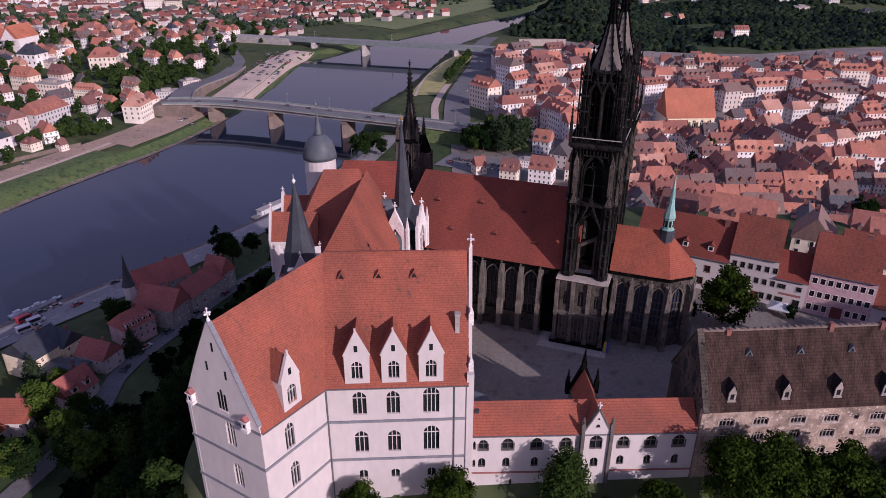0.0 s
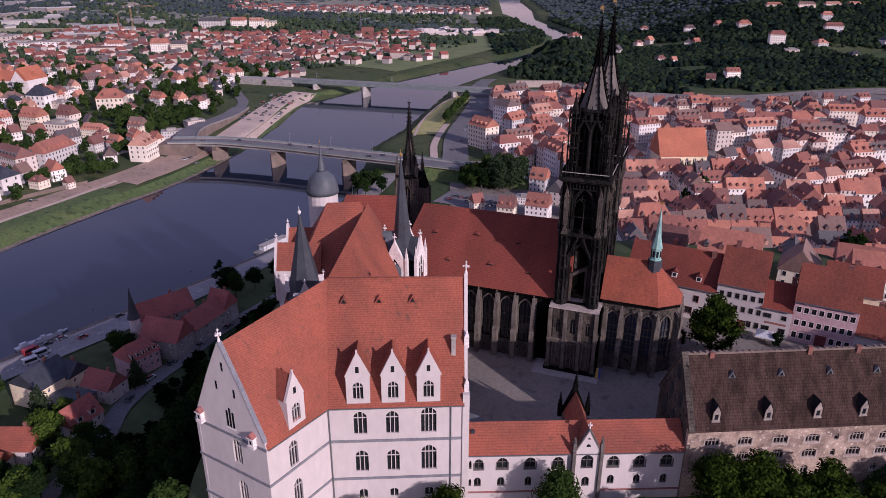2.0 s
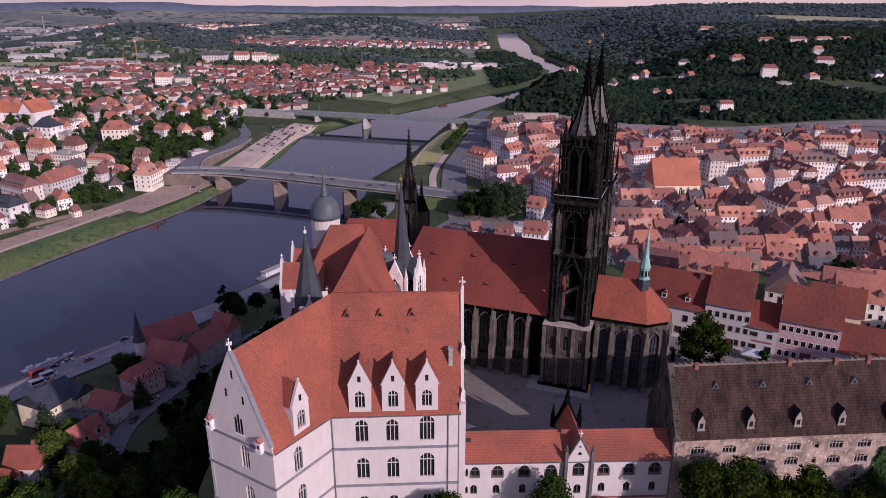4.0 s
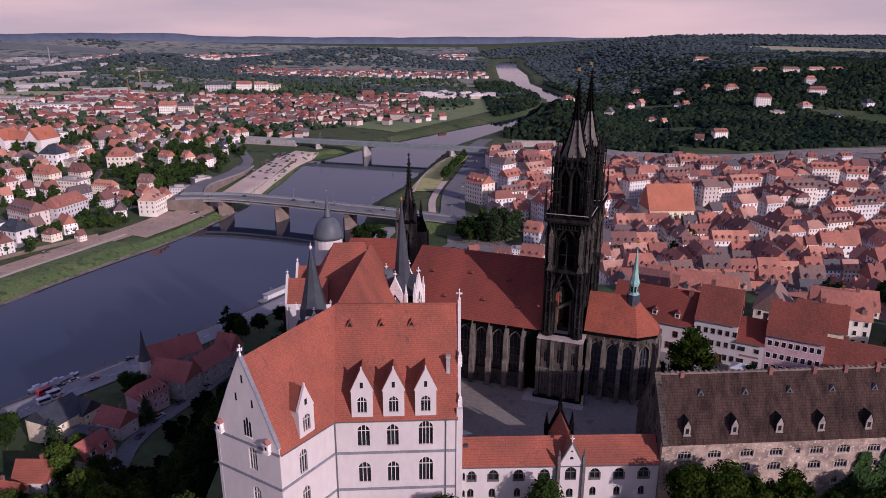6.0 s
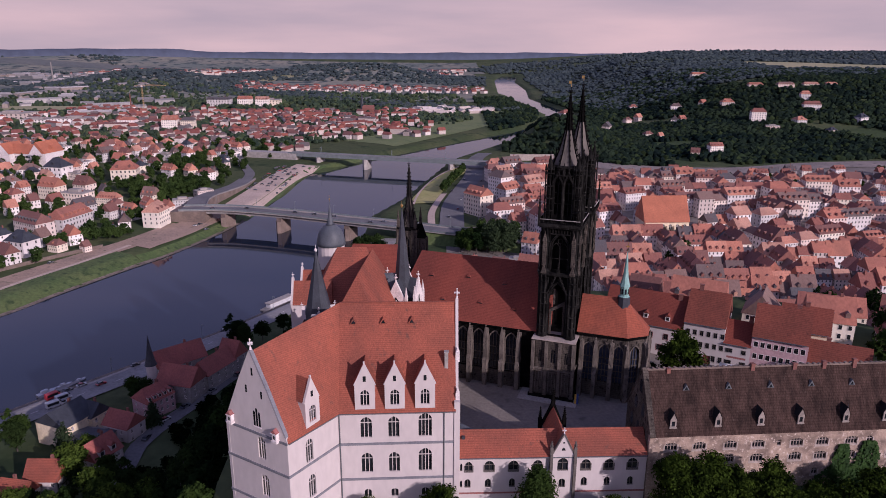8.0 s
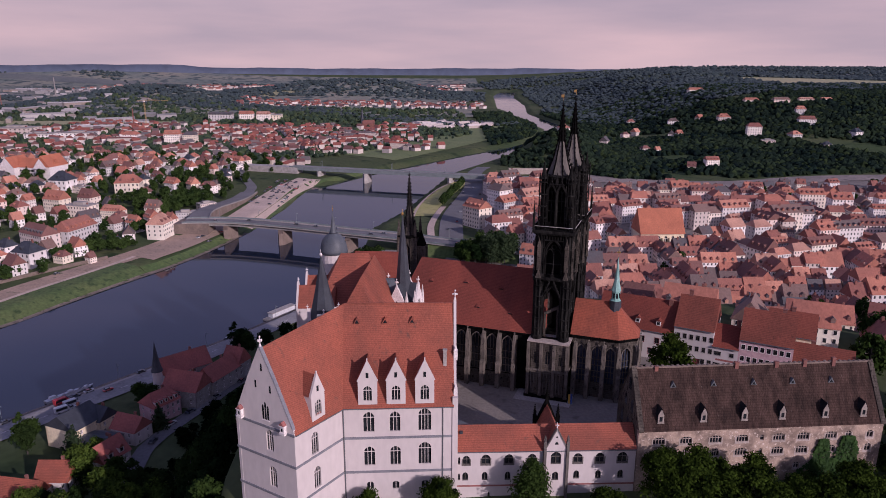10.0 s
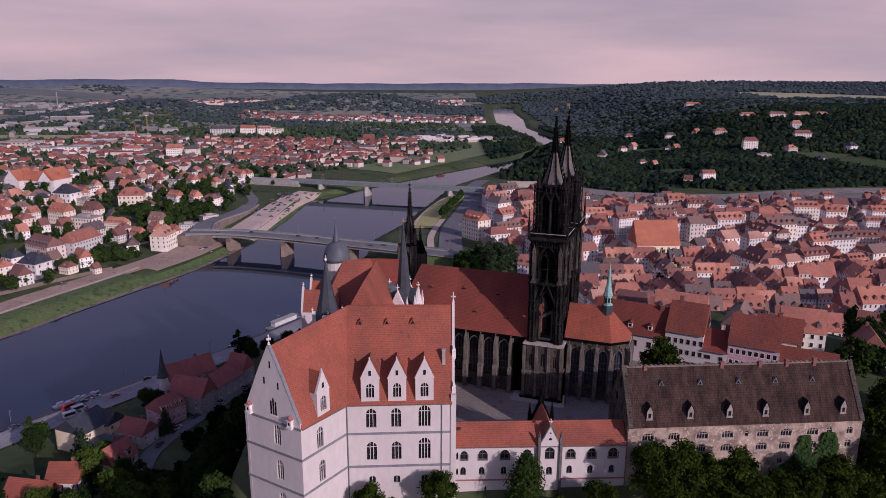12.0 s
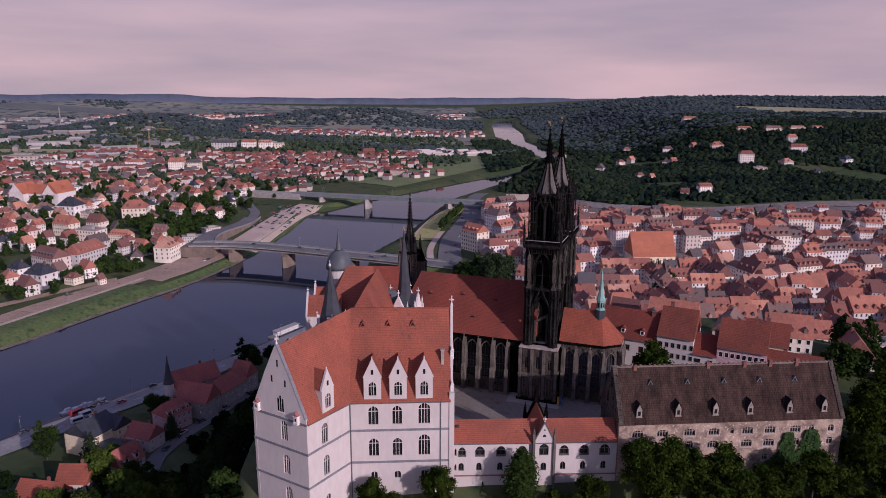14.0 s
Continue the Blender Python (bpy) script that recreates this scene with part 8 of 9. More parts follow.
def set_house(name, label, kind, x, y, turn, scale, group, tall=1.0, mats=None):
    """A single house out in the landscape, as a thing with its parts."""
    h = thing(name, label, "house", pose(x, y, ground_at(x, y) - 0.6, 0, 0, turn) @ Matrix.Diagonal((scale, scale, scale * tall, 1)), group)
    for pname, me, k in KINDS[kind][2]:
        part(pname, me, None, h, kind=k)
    return h


for kind, x, y, turn, sc, lab in (
        ("E", 354, 857, 4, 0.95, "white hillside house with tall windows and a red roof"), ("a", 322, 838, -20, 1.0, "old grey house at the foot of the wooded hill"),
        ("v", 312, 1012, 8, 1.0, "cream hip-roofed villa among dark trees"), ("c", 324, 991, 20, 0.9, "small garden house beside a villa"),
        ("d", 282, 1150, 60, 1.2, "white gabled house on the wooded slope"), ("v", 348, 1270, 15, 1.0, "red-roofed villa half hidden by trees"),
        ("d", 370, 1280, 40, 1.1, "gabled villa half hidden by trees"), ("w", 456, 1330, -10, 1.2, "broad villa with a dormered red roof"),
        ("c", 399, 1160, 70, 1.2, "tall gabled house between trees"), ("a", 411, 1158, 20, 1.0, "plain gabled house between trees"),
        ("w", 512, 1225, -6, 1.3, "large pale villa with a broad red roof"), ("H", 500, 1070, -12, 1.35, "tall pink villa with terraces above the slope"),
        ("v", 551, 1040, 10, 1.25, "pale villa with a pointed red roof"), ("m", 611, 1125, -8, 1.0, "long pale house with a dormered roof on the hill"),
        ("s", 569, 979, 12, 1.0, "villa with a dark slate roof on the slope"), ("x", 499, 1015, -15, 1.0, "low flat-roofed house with a terrace"),
        ("s", 649, 1045, 20, 1.3, "white villa with a grey roof under tall trees"), ("h", 634, 1195, -10, 1.0, "reddish villa near the crest"),
        ("d", 496, 1300, 30, 1.0, "small gabled house high on the slope"), ("v", 414, 1480, 0, 1.2, "red-roofed villa far along the hillside"), ("v", 181, 985, 25, 1.15, "white house with a red roof on the wooded knoll")):
    set_house("hillside_villa", lab, kind, x, y, turn, sc, "villas on the wooded hill", 0.85)
for x, y, turn, sc in ((613, 1350, -4, 1.0), (648, 1300, -6, 1.1), (690, 1290, -6, 1.0), (735, 1303, 4, 0.8), (623, 1690, 0, 1.3)):
    set_house("crest_house", "long red-roofed house along the wooded crest", "m", x, y, turn, sc, "houses along the crest", 0.6)
# long white works and blocks on the plain
for kind, x, y, turn, sc, tall, lab in (("t", -500, 1560, 2, 2.4, 0.45, "long white works hall with a red roof"), ("E", -442, 1560, 0, 1.7, 0.7, "white apartment block with many windows"), ("E", -405, 1566, 0, 1.6, 0.7, "white apartment block with many windows"),
                                      ("E", -440, 1105, 4, 1.35, 0.9, "large white apartment house on the plain"), ("u", -412, 1108, 0, 1.3, 0.9, "white hip-roofed house with red tiles"), ("u", -517, 1125, 6, 1.5, 0.7, "pink hip-roofed block with red tiles"),
                                      ("x", -784, 1258, -4, 3.2, 0.5, "long pale industrial hall with a flat roof"), ("x", -700, 1185, -6, 2.4, 0.5, "pale flat-roofed works hall"), ("x", -640, 1196, 4, 2.6, 0.5, "long pale flat-roofed works hall"), ("x", -398, 1600, 0, 2.6, 0.6, "pale flat-roofed hall on the plain")):
    set_house("plain_block", lab, kind, x, y, turn, sc, "blocks on the plain", tall)
m_crane = material("dull ochre steel", (0.4, 0.27, 0.13), (0.33, 0.22, 0.11), 0.5, 2.0, 0.6, 0.0)
crane = thing("tower_crane", "ochre tower crane with a long jib above the roofs", "crane", pose(-640, 1482, ground_at(-640, 1482), 0, 0, -12))
g = Geo()
for sx in (-1, 1):
    for sy in (-1, 1):
        g.box(sx - 0.14, sx + 0.14, sy - 0.14, sy + 0.14, 0, 52)
for k in range(13):
    g.box(-1.1, 1.1, -1.1, 1.1, 4.0 * k, 4.0 * k + 0.35)
part("mast", g, m_crane, crane)
part("jib", Geo().box(0, 58, -0.9, -0.5, 50, 50.5).box(0, 58, 0.5, 0.9, 50, 50.5).loft([[(0, -0.3, 53), (0, 0.3, 53), (0, 0.3, 53.5), (0, -0.3, 53.5)], [(58, -0.3, 50.6), (58, 0.3, 50.6), (58, 0.3, 51.1), (58, -0.3, 51.1)]]), m_crane, crane)
part("counter_jib", Geo().box(-17, 0, -0.9, 0.9, 50, 50.6), m_crane, crane)
part("counterweight", Geo().box(-17, -13, -1.4, 1.4, 46.5, 50), m_conc, crane)
part("cab", Geo().box(-1.3, 1.5, -1.9, 1.3, 47.5, 50), m_stone_white, crane)
# retaining wall at the foot of the knoll
kw = part("retaining_wall", Geo().box(88, 142, 832, 834, -52, -39.5).box(87.6, 142.4, 831.7, 834.2, -39.5, -38.9), m_stone_dull)
tagged(kw, "long pale stone retaining wall below the knoll", "wall", kind="structure")
for x, y, h, r, m, lab in ((-1290, 2330, 75, 3.0, m_conc, "tall pale concrete chimney on the plain"), (-640, 1420, 38, 1.6, m_brick, "brick factory chimney among red roofs"), (-1010, 1500, 40, 1.6, m_brick, "slender brick factory chimney"), (-1240, 1950, 34, 1.5, m_brick, "slender brick works chimney on the plain")):
    st = thing("factory_chimney", lab, "chimney", pose(x, y, ground_at(x, y) - 1), "factory chimneys")
    part("shaft", Geo().turned(0, 0, [(r, 0), (r * 0.6, h)], 10), m, st)
    part("rim", Geo().turned(0, 0, [(r * 0.75, h - 1.5), (r * 0.75, h)], 10), m, st)

fc = thing("distant_church", "distant church with a slender dark spire", "church", pose(-150, 1420, ground_at(-150, 1420)))
part("nave", Geo().box(-12, 12, -6, 6, -2, 10).gable(-12.4, 12.4, -6.5, 6.5, 10, 17), m_brick, fc)
part("spire", Geo().box(-15.5, -10.5, -2.5, 2.5, -2, 20).turned(-13, 0, [(3.4, 20), (0.05, 44)], 8), m_slate, fc)

# ---- trees ----
def ico(sub=0):
    bm = bmesh.new()
    bmesh.ops.create_icosphere(bm, subdivisions=sub + 1, radius=1.0)
    v = np.array([q.co[:] for q in bm.verts])
    f = np.array([[q.index for q in fc.verts] for fc in bm.faces])
    bm.free()
    return v, f


ICO0, ICO1 = ico(0), ico(1)


def crown_mesh(name, h, r, leaves, size, seed, mat, shape="round", base=0.3):
    """A crown of many small leaf sprays over a few uneven dark lumps."""
    rg = np.random.default_rng(seed)
    n = (46 if leaves > 2000 else 30) if shape == "round" else (26 if leaves > 2000 else 16)
    if shape == "round":
        d = rg.normal(size=(n, 3))
        d /= np.linalg.norm(d, axis=1)[:, None]
        c = d * np.array([r * 0.6, r * 0.6, h * (1 - base) * 0.34]) * rg.uniform(0.55, 1.25, (n, 1)) + [0, 0, h * (base + (1 - base) * 0.46)]
        lr = rg.uniform(0.12, 0.36, n) * r
    elif shape == "tall":
        z = np.linspace(base + 0.1, 0.93, n)
        a = rg.uniform(0, 6.28, n)
        q = r * 0.35 * np.sin(np.pi * (z - base + 0.15) / (1.25 - base))
        c = np.stack([q * np.cos(a), q * np.sin(a), z * h], 1)
        lr = r * 0.62 * np.sin(np.pi * np.clip((z - base + 0.22) / (1.3 - base), 0, 1)) + 0.3
    else:
        z = np.linspace(base, 0.95, n)
        a = np.arange(n) * 2.4
        q = r * (1 - z) * 0.45
        c = np.stack([q * np.cos(a), q * np.sin(a), z * h], 1)
        lr = r * (1.03 - z) * 0.85 + 0.2
    v0, f0 = ICO0
    V, F = [], []
    k = 0
    for p, q in zip(c, lr):
        V.append(p + v0 * q * 0.55 * (1 + 0.25 * rg.normal(size=(len(v0), 1))))
        F.append(f0 + k)
        k += len(v0)
    F = [tuple(x) for x in np.concatenate(F)]
    i = rg.choice(n, leaves, p=lr**2 / (lr**2).sum())
    d = rg.normal(size=(leaves, 3))
    d /= np.linalg.norm(d, axis=1)[:, None]
    d[:, 2] = np.where(d[:, 2] < -0.35, -d[:, 2], d[:, 2])
    p = c[i] + d * (lr[i] * rg.uniform(0.55, 1.4, leaves))[:, None]
    nrm = d + 0.7 * rg.normal(size=(leaves, 3)) + [0, 0, 0.35]
    nrm /= np.linalg.norm(nrm, axis=1)[:, None]
    t = np.cross(nrm, rg.normal(size=(leaves, 3)))
    t /= np.linalg.norm(t, axis=1)[:, None]
    b = np.cross(nrm, t)
    s = size * rg.uniform(0.6, 1.3, (leaves, 1))
    quad = np.stack([p - t * s, p - b * s * 0.6 + nrm * s * 0.15, p + t * s, p + b * s * 0.6 + nrm * s * 0.1], 1)
    V.append(quad.reshape(-1, 3))
    F += [(k + 4 * j, k + 4 * j + 1, k + 4 * j + 2, k + 4 * j + 3) for j in range(leaves)]
    g = Geo()
    g.v, g.f = np.concatenate(V).tolist(), F
    return g.mesh(name, mat)


def trunk_mesh(h, r, seed):
    rg = random.Random(seed)
    g = Geo()
    g.turned(0, 0, [(r, -1.2), (r * 0.75, h * 0.2), (r * 0.5, h * 0.55), (r * 0.15, h * 0.8)], 7)
    for k in range(5):
        a, z = 1.25 * k + rg.uniform(0, 0.5), h * (0.26 + 0.07 * k)
        e = Vector((math.cos(a) * h * 0.2, math.sin(a) * h * 0.2, z + h * 0.2))
        b = Vector((0, 0, z))
        side = Vector((-math.sin(a), math.cos(a), 0))
        up = Vector((0, 0, 1))
        g.loft([[b + side * r * 0.35, b + up * r * 0.5, b - side * r * 0.35, b - up * r * 0.5], [e + side * r * 0.1, e + up * r * 0.12, e - side * r * 0.1, e - up * r * 0.12]])
    return g.mesh("trunk", m_bark)


m_leaf_grove = material("garden leaves", (0.042, 0.068, 0.018), (0.014, 0.028, 0.01), 0.07, 1.2, 0.9, 0.0, spec=0.0)
# Bright copy of the leaf colour, standing in for sun on these crowns.
m_leaf_sun = material("leaves brightened for sunlight", (0.07, 0.105, 0.018), (0.02, 0.036, 0.008), 0.4, 2.0, 0.85, 0.0, mottle=0.8, spec=0.0)
TREES = {}
for key, h, r, leaves, size, mat, shape, base in (
        ("near1", 15, 5.4, 8600, 0.30, m_leaf_bright, "round", 0.22), ("near2", 13, 4.6, 7600, 0.29, m_leaf_bright, "round", 0.18), ("near3", 17, 3.8, 7600, 0.29, m_leaf, "tall", 0.15),
        ("sun1", 13, 5.4, 3400, 0.42, m_leaf_sun, "round", 0.18), ("sun2", 11, 4.8, 3000, 0.4, m_leaf_sun, "round", 0.16),
        ("mid1", 13, 5.0, 1900, 0.52, m_leaf, "round", 0.2), ("mid2", 11, 4.4, 1700, 0.5, m_leaf, "round", 0.18), ("mid3", 15, 5.2, 1900, 0.55, m_leaf, "round", 0.16), ("mid4", 9, 3.4, 1300, 0.42, m_leaf, "round", 0.1),
        ("far1", 13, 5.0, 560, 0.95, m_leaf, "round", 0.2), ("far2", 11, 4.4, 520, 0.9, m_leaf, "round", 0.18), ("far3", 15, 5.2, 560, 1.0, m_leaf, "round", 0.16), ("far4", 9, 3.4, 380, 0.75, m_leaf, "round", 0.1),
        ("poplar", 17, 3.6, 900, 0.7, m_needle, "tall", 0.08), ("fir", 15, 4.0, 800, 0.7, m_needle, "cone", 0.06)):
    TREES[key] = (h, trunk_mesh(h, 0.34 if h > 12 else 0.26, len(TREES)), crown_mesh("crown", h, r, leaves, size, 100 + len(TREES), mat, shape, base))
TREE_LABEL = {"sun": "broad leafy tree, sunlight put into its light green crown", "near": "leafy broad tree in front of the castle walls", "mid": "broad leafy tree with a dense dark green crown", "poplar": "slim upright leafy tree", "fir": "dark green spruce with drooping boughs"}


GROVE = []


def put_tree(kind, x, y, group, scale=1.0, turn=0.0, z=None, stretch=1.0):
    GROVE.append((kind, x, y, ground_at(x, y) if z is None else z, group, scale, turn, stretch))


rnd = random.Random(7)
# trees before the castle and the granary
for kind, x, y, top, s in (("near2", -14.7, 90, 1.8, 0.85), ("near2", -9.8, 88, -0.4, 0.85), ("near1", 1.4, 89.5, 5.2, 0.85), ("near3", 21.2, 90.5, 9.2, 1.05), ("near2", 29.5, 88, -0.5, 0.9), ("near1", 38.0, 89, 3.2, 0.9), ("near2", 33.5, 86, 0.5, 0.8),
                           ("near1", 49.4, 89, 13.0, 1.15), ("near1", 56.0, 89.5, 12.4, 1.15), ("near2", 61.8, 89, 9.6, 1.1), ("near1", 69.0, 89.5, 10.6, 1.1), ("near2", 73.5, 88, 5.6, 1.0), ("near2", 78.5, 89.5, 5.5, 1.0), ("near1", 84, 89, 6.5, 1.1), ("near2", 91.5, 90.5, 9.4, 1.1), ("near1", 99, 91, 4.0, 1.1), ("near2", 52.5, 85, 6.0, 1.0), ("near1", 64.5, 84, 4.0, 1.0),
                           ("near1", 108.5, 99, 10.0, 1.2), ("near2", 112, 106, 17.0, 1.3), ("near1", 119, 111, 20.0, 1.4), ("near2", 126, 118, 21.0, 1.4), ("near1", 134, 127, 18.0, 1.4), ("near2", 115, 95, 4.0, 1.2), ("near1", 123, 101, 12.0, 1.3), ("near1", 132, 112, 16.0, 1.3), ("near2", 104, 86, 0, 1.1), ("near1", 110, 88, 0, 1.2), ("near1", 120, 90, 4, 1.3), ("near1", 140, 120, 14, 1.4), ("near2", 75, 83, 0, 1.1), ("near1", 88, 82, 0, 1.1)):
    h = TREES[kind][0]
    put_tree(kind, x, y, "trees below the walls", s, rnd.uniform(0, 360), top - h * s)
# on the square and behind the houses
put_tree("near1", 69.0, 146.0, "trees on the square", 1.25, 40, -3.5)
put_tree("mid4", 61.5, 148, "trees on the square", 0.6, 10, 0.0)
put_tree("mid4", 86.5, 148, "trees on the square", 0.5, 80, 0.0)
for x, y, z, s in ((176, 262, -34, 1.2), (182, 256, -34, 1.1), (118, 268, -36, 1.0), (214, 286, -38, 1.2), (222, 280, -38, 1.2), (228, 290, -38, 1.1), (136, 250, -30, 1.2), (140, 256, -30, 1.1), (148, 176, -6, 1.3), (158, 182, -8, 1.4), (152, 166, -6, 1.2), (165, 172, -12, 1.3), (132, 152, -2, 1.2), (142, 158, -4, 1.2), (172, 188, -16, 1.3), (200, 300, -38, 1.0), (192, 294, -38, 1.0), (150, 150, -6, 1.3), (160, 158, -10, 1.3), (172, 160, -14, 1.2)):
    put_tree("mid" + str(rnd.randint(1, 3)), x, y, "trees behind the houses", s, rnd.uniform(0, 360), z)
# the dark wooded slope between castle and river
n = 0
while n < 175:
    x, y = rnd.uniform(-112, -30), rnd.uniform(60, 330)
    hd = float(ring_distance(x, y, HILL_TOP))
    line = np.interp(y, [70, 150, 174, 200, 222, 244, 268, 330], [-90, -88, -88, -86, -78, -70, -54, -34])
    if hd < 4 or x < line or (y > 255 and x > -35) or not free(x, y, 1.5):
        continue
    put_tree("mid" + str(rnd.randint(1, 3)), x, y, "trees on the castle slope", rnd.uniform(0.75, 1.05), rnd.uniform(0, 360))
    n += 1
for x, y, k, s in ((-119, 164, "sun1", 1.15), (-94, 141, "sun1", 1.25), (-114, 140, "sun2", 1.2), (-121, 178, "sun2", 0.9), (-87, 148, "sun2", 1.1), (-104, 150, "sun1", 1.2), (-128, 146, "sun2", 1.0), (-152, 188, "mid3", 1.0), (-149, 183, "mid1", 0.9), (-129.5, 179, "fir", 0.95), (-125, 224, "mid2", 0.85), (-122, 219, "mid2", 0.8), (-120, 224, "mid4", 0.9), (-107.5, 200.5, "fir", 0.75), (-109, 197, "mid4", 0.5), (-98, 275, "mid3", 1.15), (-92, 270, "mid1", 1.0), (-86, 280, "mid2", 1.0), (-78, 290, "mid1", 0.8),
                   (-108, 164, "mid1", 0.8), (-116, 160, "mid2", 0.75), (-101, 160, "mid3", 0.85), (-96, 153, "mid1", 0.95), (-106, 152, "mid3", 0.9), (-114, 150, "mid2", 0.8), (-124, 148, "mid2", 0.8), (-138, 142, "mid1", 0.9), (-150, 160, "mid2", 0.8), (-88, 150, "mid3", 1.0), (-100, 142, "mid1", 1.0), (-112, 140, "mid3", 1.0)):
    put_tree(k, x, y, "trees among the riverside houses", s, rnd.uniform(0, 360))
# the park by the bridge and the avenue on the embankment
for k in range(34):
    x, y = rnd.uniform(8, 54), rnd.uniform(424, 443)
    put_tree("poplar" if x > 30 else "mid" + str(rnd.randint(1, 3)), x, y, "park trees by the bridge", rnd.uniform(1.1, 1.35), rnd.uniform(0, 360))
for x, y in ((-48, 432), (-52, 440), (-44, 445), (-56, 428), (-40, 425), (-50, 422)):
    put_tree("mid1", x, y, "trees at the bridge foot", rnd.uniform(0.9, 1.2), rnd.uniform(0, 360))
for k in range(15):
    put_tree("mid4", 3 + k * 1.6 + rnd.uniform(-1, 1), 636 + k * 8.2, "avenue on the embankment", rnd.uniform(1.15, 1.35), rnd.uniform(0, 360))
# far bank gardens
n = 0
while n < 480:
    x, y = rnd.uniform(-640, -205), rnd.uniform(370, 960)
    rd = float(ring_distance(x, y, RIVER))
    if rd < 44 or x < -0.72 * (y + 90) or (x > -222 and 500 < y < 840):
        continue
    wooded = abs(x + 300) < 75 and abs(y - 640) < 80
    if not free(x, y, 0.0) or (not wooded and rnd.random() < 0.2):
        continue
    put_tree("mid" + str(rnd.randint(1, 4)) if rnd.random() < 0.9 else "fir", x, y, "garden trees on the far bank", rnd.uniform(0.65, 1.1), rnd.uniform(0, 360))
    n += 1
for k in range(34):
    put_tree("mid" + str(rnd.randint(1, 3)), rnd.uniform(-292, -238), rnd.uniform(585, 682), "dark grove above the slope road", rnd.uniform(0.9, 1.25), rnd.uniform(0, 360))
for k in range(20):
    t = rnd.uniform(0, 1)
    put_tree("mid" + str(rnd.randint(2, 4)), -272 + 40 * t + rnd.uniform(-5, 5), 436 + 38 * t + rnd.uniform(-5, 5), "garden trees behind the promenade", rnd.uniform(0.55, 0.85), rnd.uniform(0, 360))
for k in range(16):
    t = rnd.uniform(0, 1)
    put_tree("mid4", -322 + 44 * t + rnd.uniform(-4, 4), 398 + 6 * t + rnd.uniform(-6, 8), "garden trees behind the promenade", rnd.uniform(0.6, 1.0), rnd.uniform(0, 360))
# trees between the town roofs
n = 0
while n < 70:
    x, y = rnd.uniform(60, 560), rnd.uniform(260, 730)
    if x > 0.72 * (y + 100) or not free(x, y, 2.5):
        continue
    put_tree("mid" + str(rnd.randint(2, 4)), x, y, "courtyard trees in the town", rnd.uniform(0.6, 0.95), rnd.uniform(0, 360))
    n += 1
for k in range(7):
    put_tree("mid2", 160 + 3.2 * k + rnd.uniform(-1, 1), 452 + rnd.uniform(-3, 2), "trees before the hall church", rnd.uniform(0.7, 0.95), rnd.uniform(0, 360))


# the nearest trees are things; the rest of each grove is joined
GROVE.sort(key=lambda t: (0 if t[0].startswith("near") else 1, math.hypot(t[1] + 20, t[2] - 60)))
for kind, x, y, z, group, scale, turn, stretch in GROVE[:295]:
    h, tm, cm = TREES[kind]
    t = thing("tree", TREE_LABEL[kind.rstrip("1234")], "tree", pose(x, y, z, 0, 0, turn) @ Matrix.Diagonal((scale, scale, scale * stretch, 1)), group)
    part("trunk", tm, None, t)
    part("crown", cm, None, t)
for name, label, test in (("far_bank_trees", "leafy garden trees among the far bank's villas", lambda t: t[1] < -100), ("town_trees", "leafy trees between the old town's roofs", lambda t: t[1] >= -100)):
    V, F, k = [], [], 0
    for kind, x, y, z, group, scale, turn, stretch in GROVE[295:]:
        if not test((kind, x, y)):
            continue
        me = TREES[kind.replace("mid", "far")][2]
        v = np.empty(len(me.vertices) * 3)
        me.vertices.foreach_get("co", v)
        m = np.array(pose(x, y, z, 0, 0, turn) @ Matrix.Diagonal((scale, scale, scale * stretch, 1)))
        v = v.reshape(-1, 3)
        V.append(v @ m[:3, :3].T + m[:3, 3])
        F += [tuple(k + a for a in f.vertices) for f in me.polygons]
        k += len(v)
    g = Geo()
    g.v, g.f = np.concatenate(V).tolist(), F
    tagged(part(name, g, m_leaf_grove), label, "trees", kind="stuff")


m_under = material("leaves darkened for slope shade", (0.006, 0.011, 0.004), (0.0025, 0.005, 0.002), 0.2, 1.2, 0.95, 0.0, spec=0.0)
# undergrowth on the castle slope, past counting; near-black leaves hold the castle's shade
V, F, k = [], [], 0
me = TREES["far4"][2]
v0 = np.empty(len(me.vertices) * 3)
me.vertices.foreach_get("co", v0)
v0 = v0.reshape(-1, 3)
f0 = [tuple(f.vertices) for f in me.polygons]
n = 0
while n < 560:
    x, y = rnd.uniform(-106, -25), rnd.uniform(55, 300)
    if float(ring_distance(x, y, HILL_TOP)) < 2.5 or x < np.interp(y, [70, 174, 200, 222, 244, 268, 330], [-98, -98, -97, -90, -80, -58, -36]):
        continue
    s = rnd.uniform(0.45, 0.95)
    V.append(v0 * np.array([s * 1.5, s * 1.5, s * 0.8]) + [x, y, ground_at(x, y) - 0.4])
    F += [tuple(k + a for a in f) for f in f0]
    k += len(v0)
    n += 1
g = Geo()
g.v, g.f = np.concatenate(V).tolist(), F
tagged(part("undergrowth", g, m_under), "bushes and undergrowth on the castle slope, shade put into their colour", "bushes", kind="stuff")


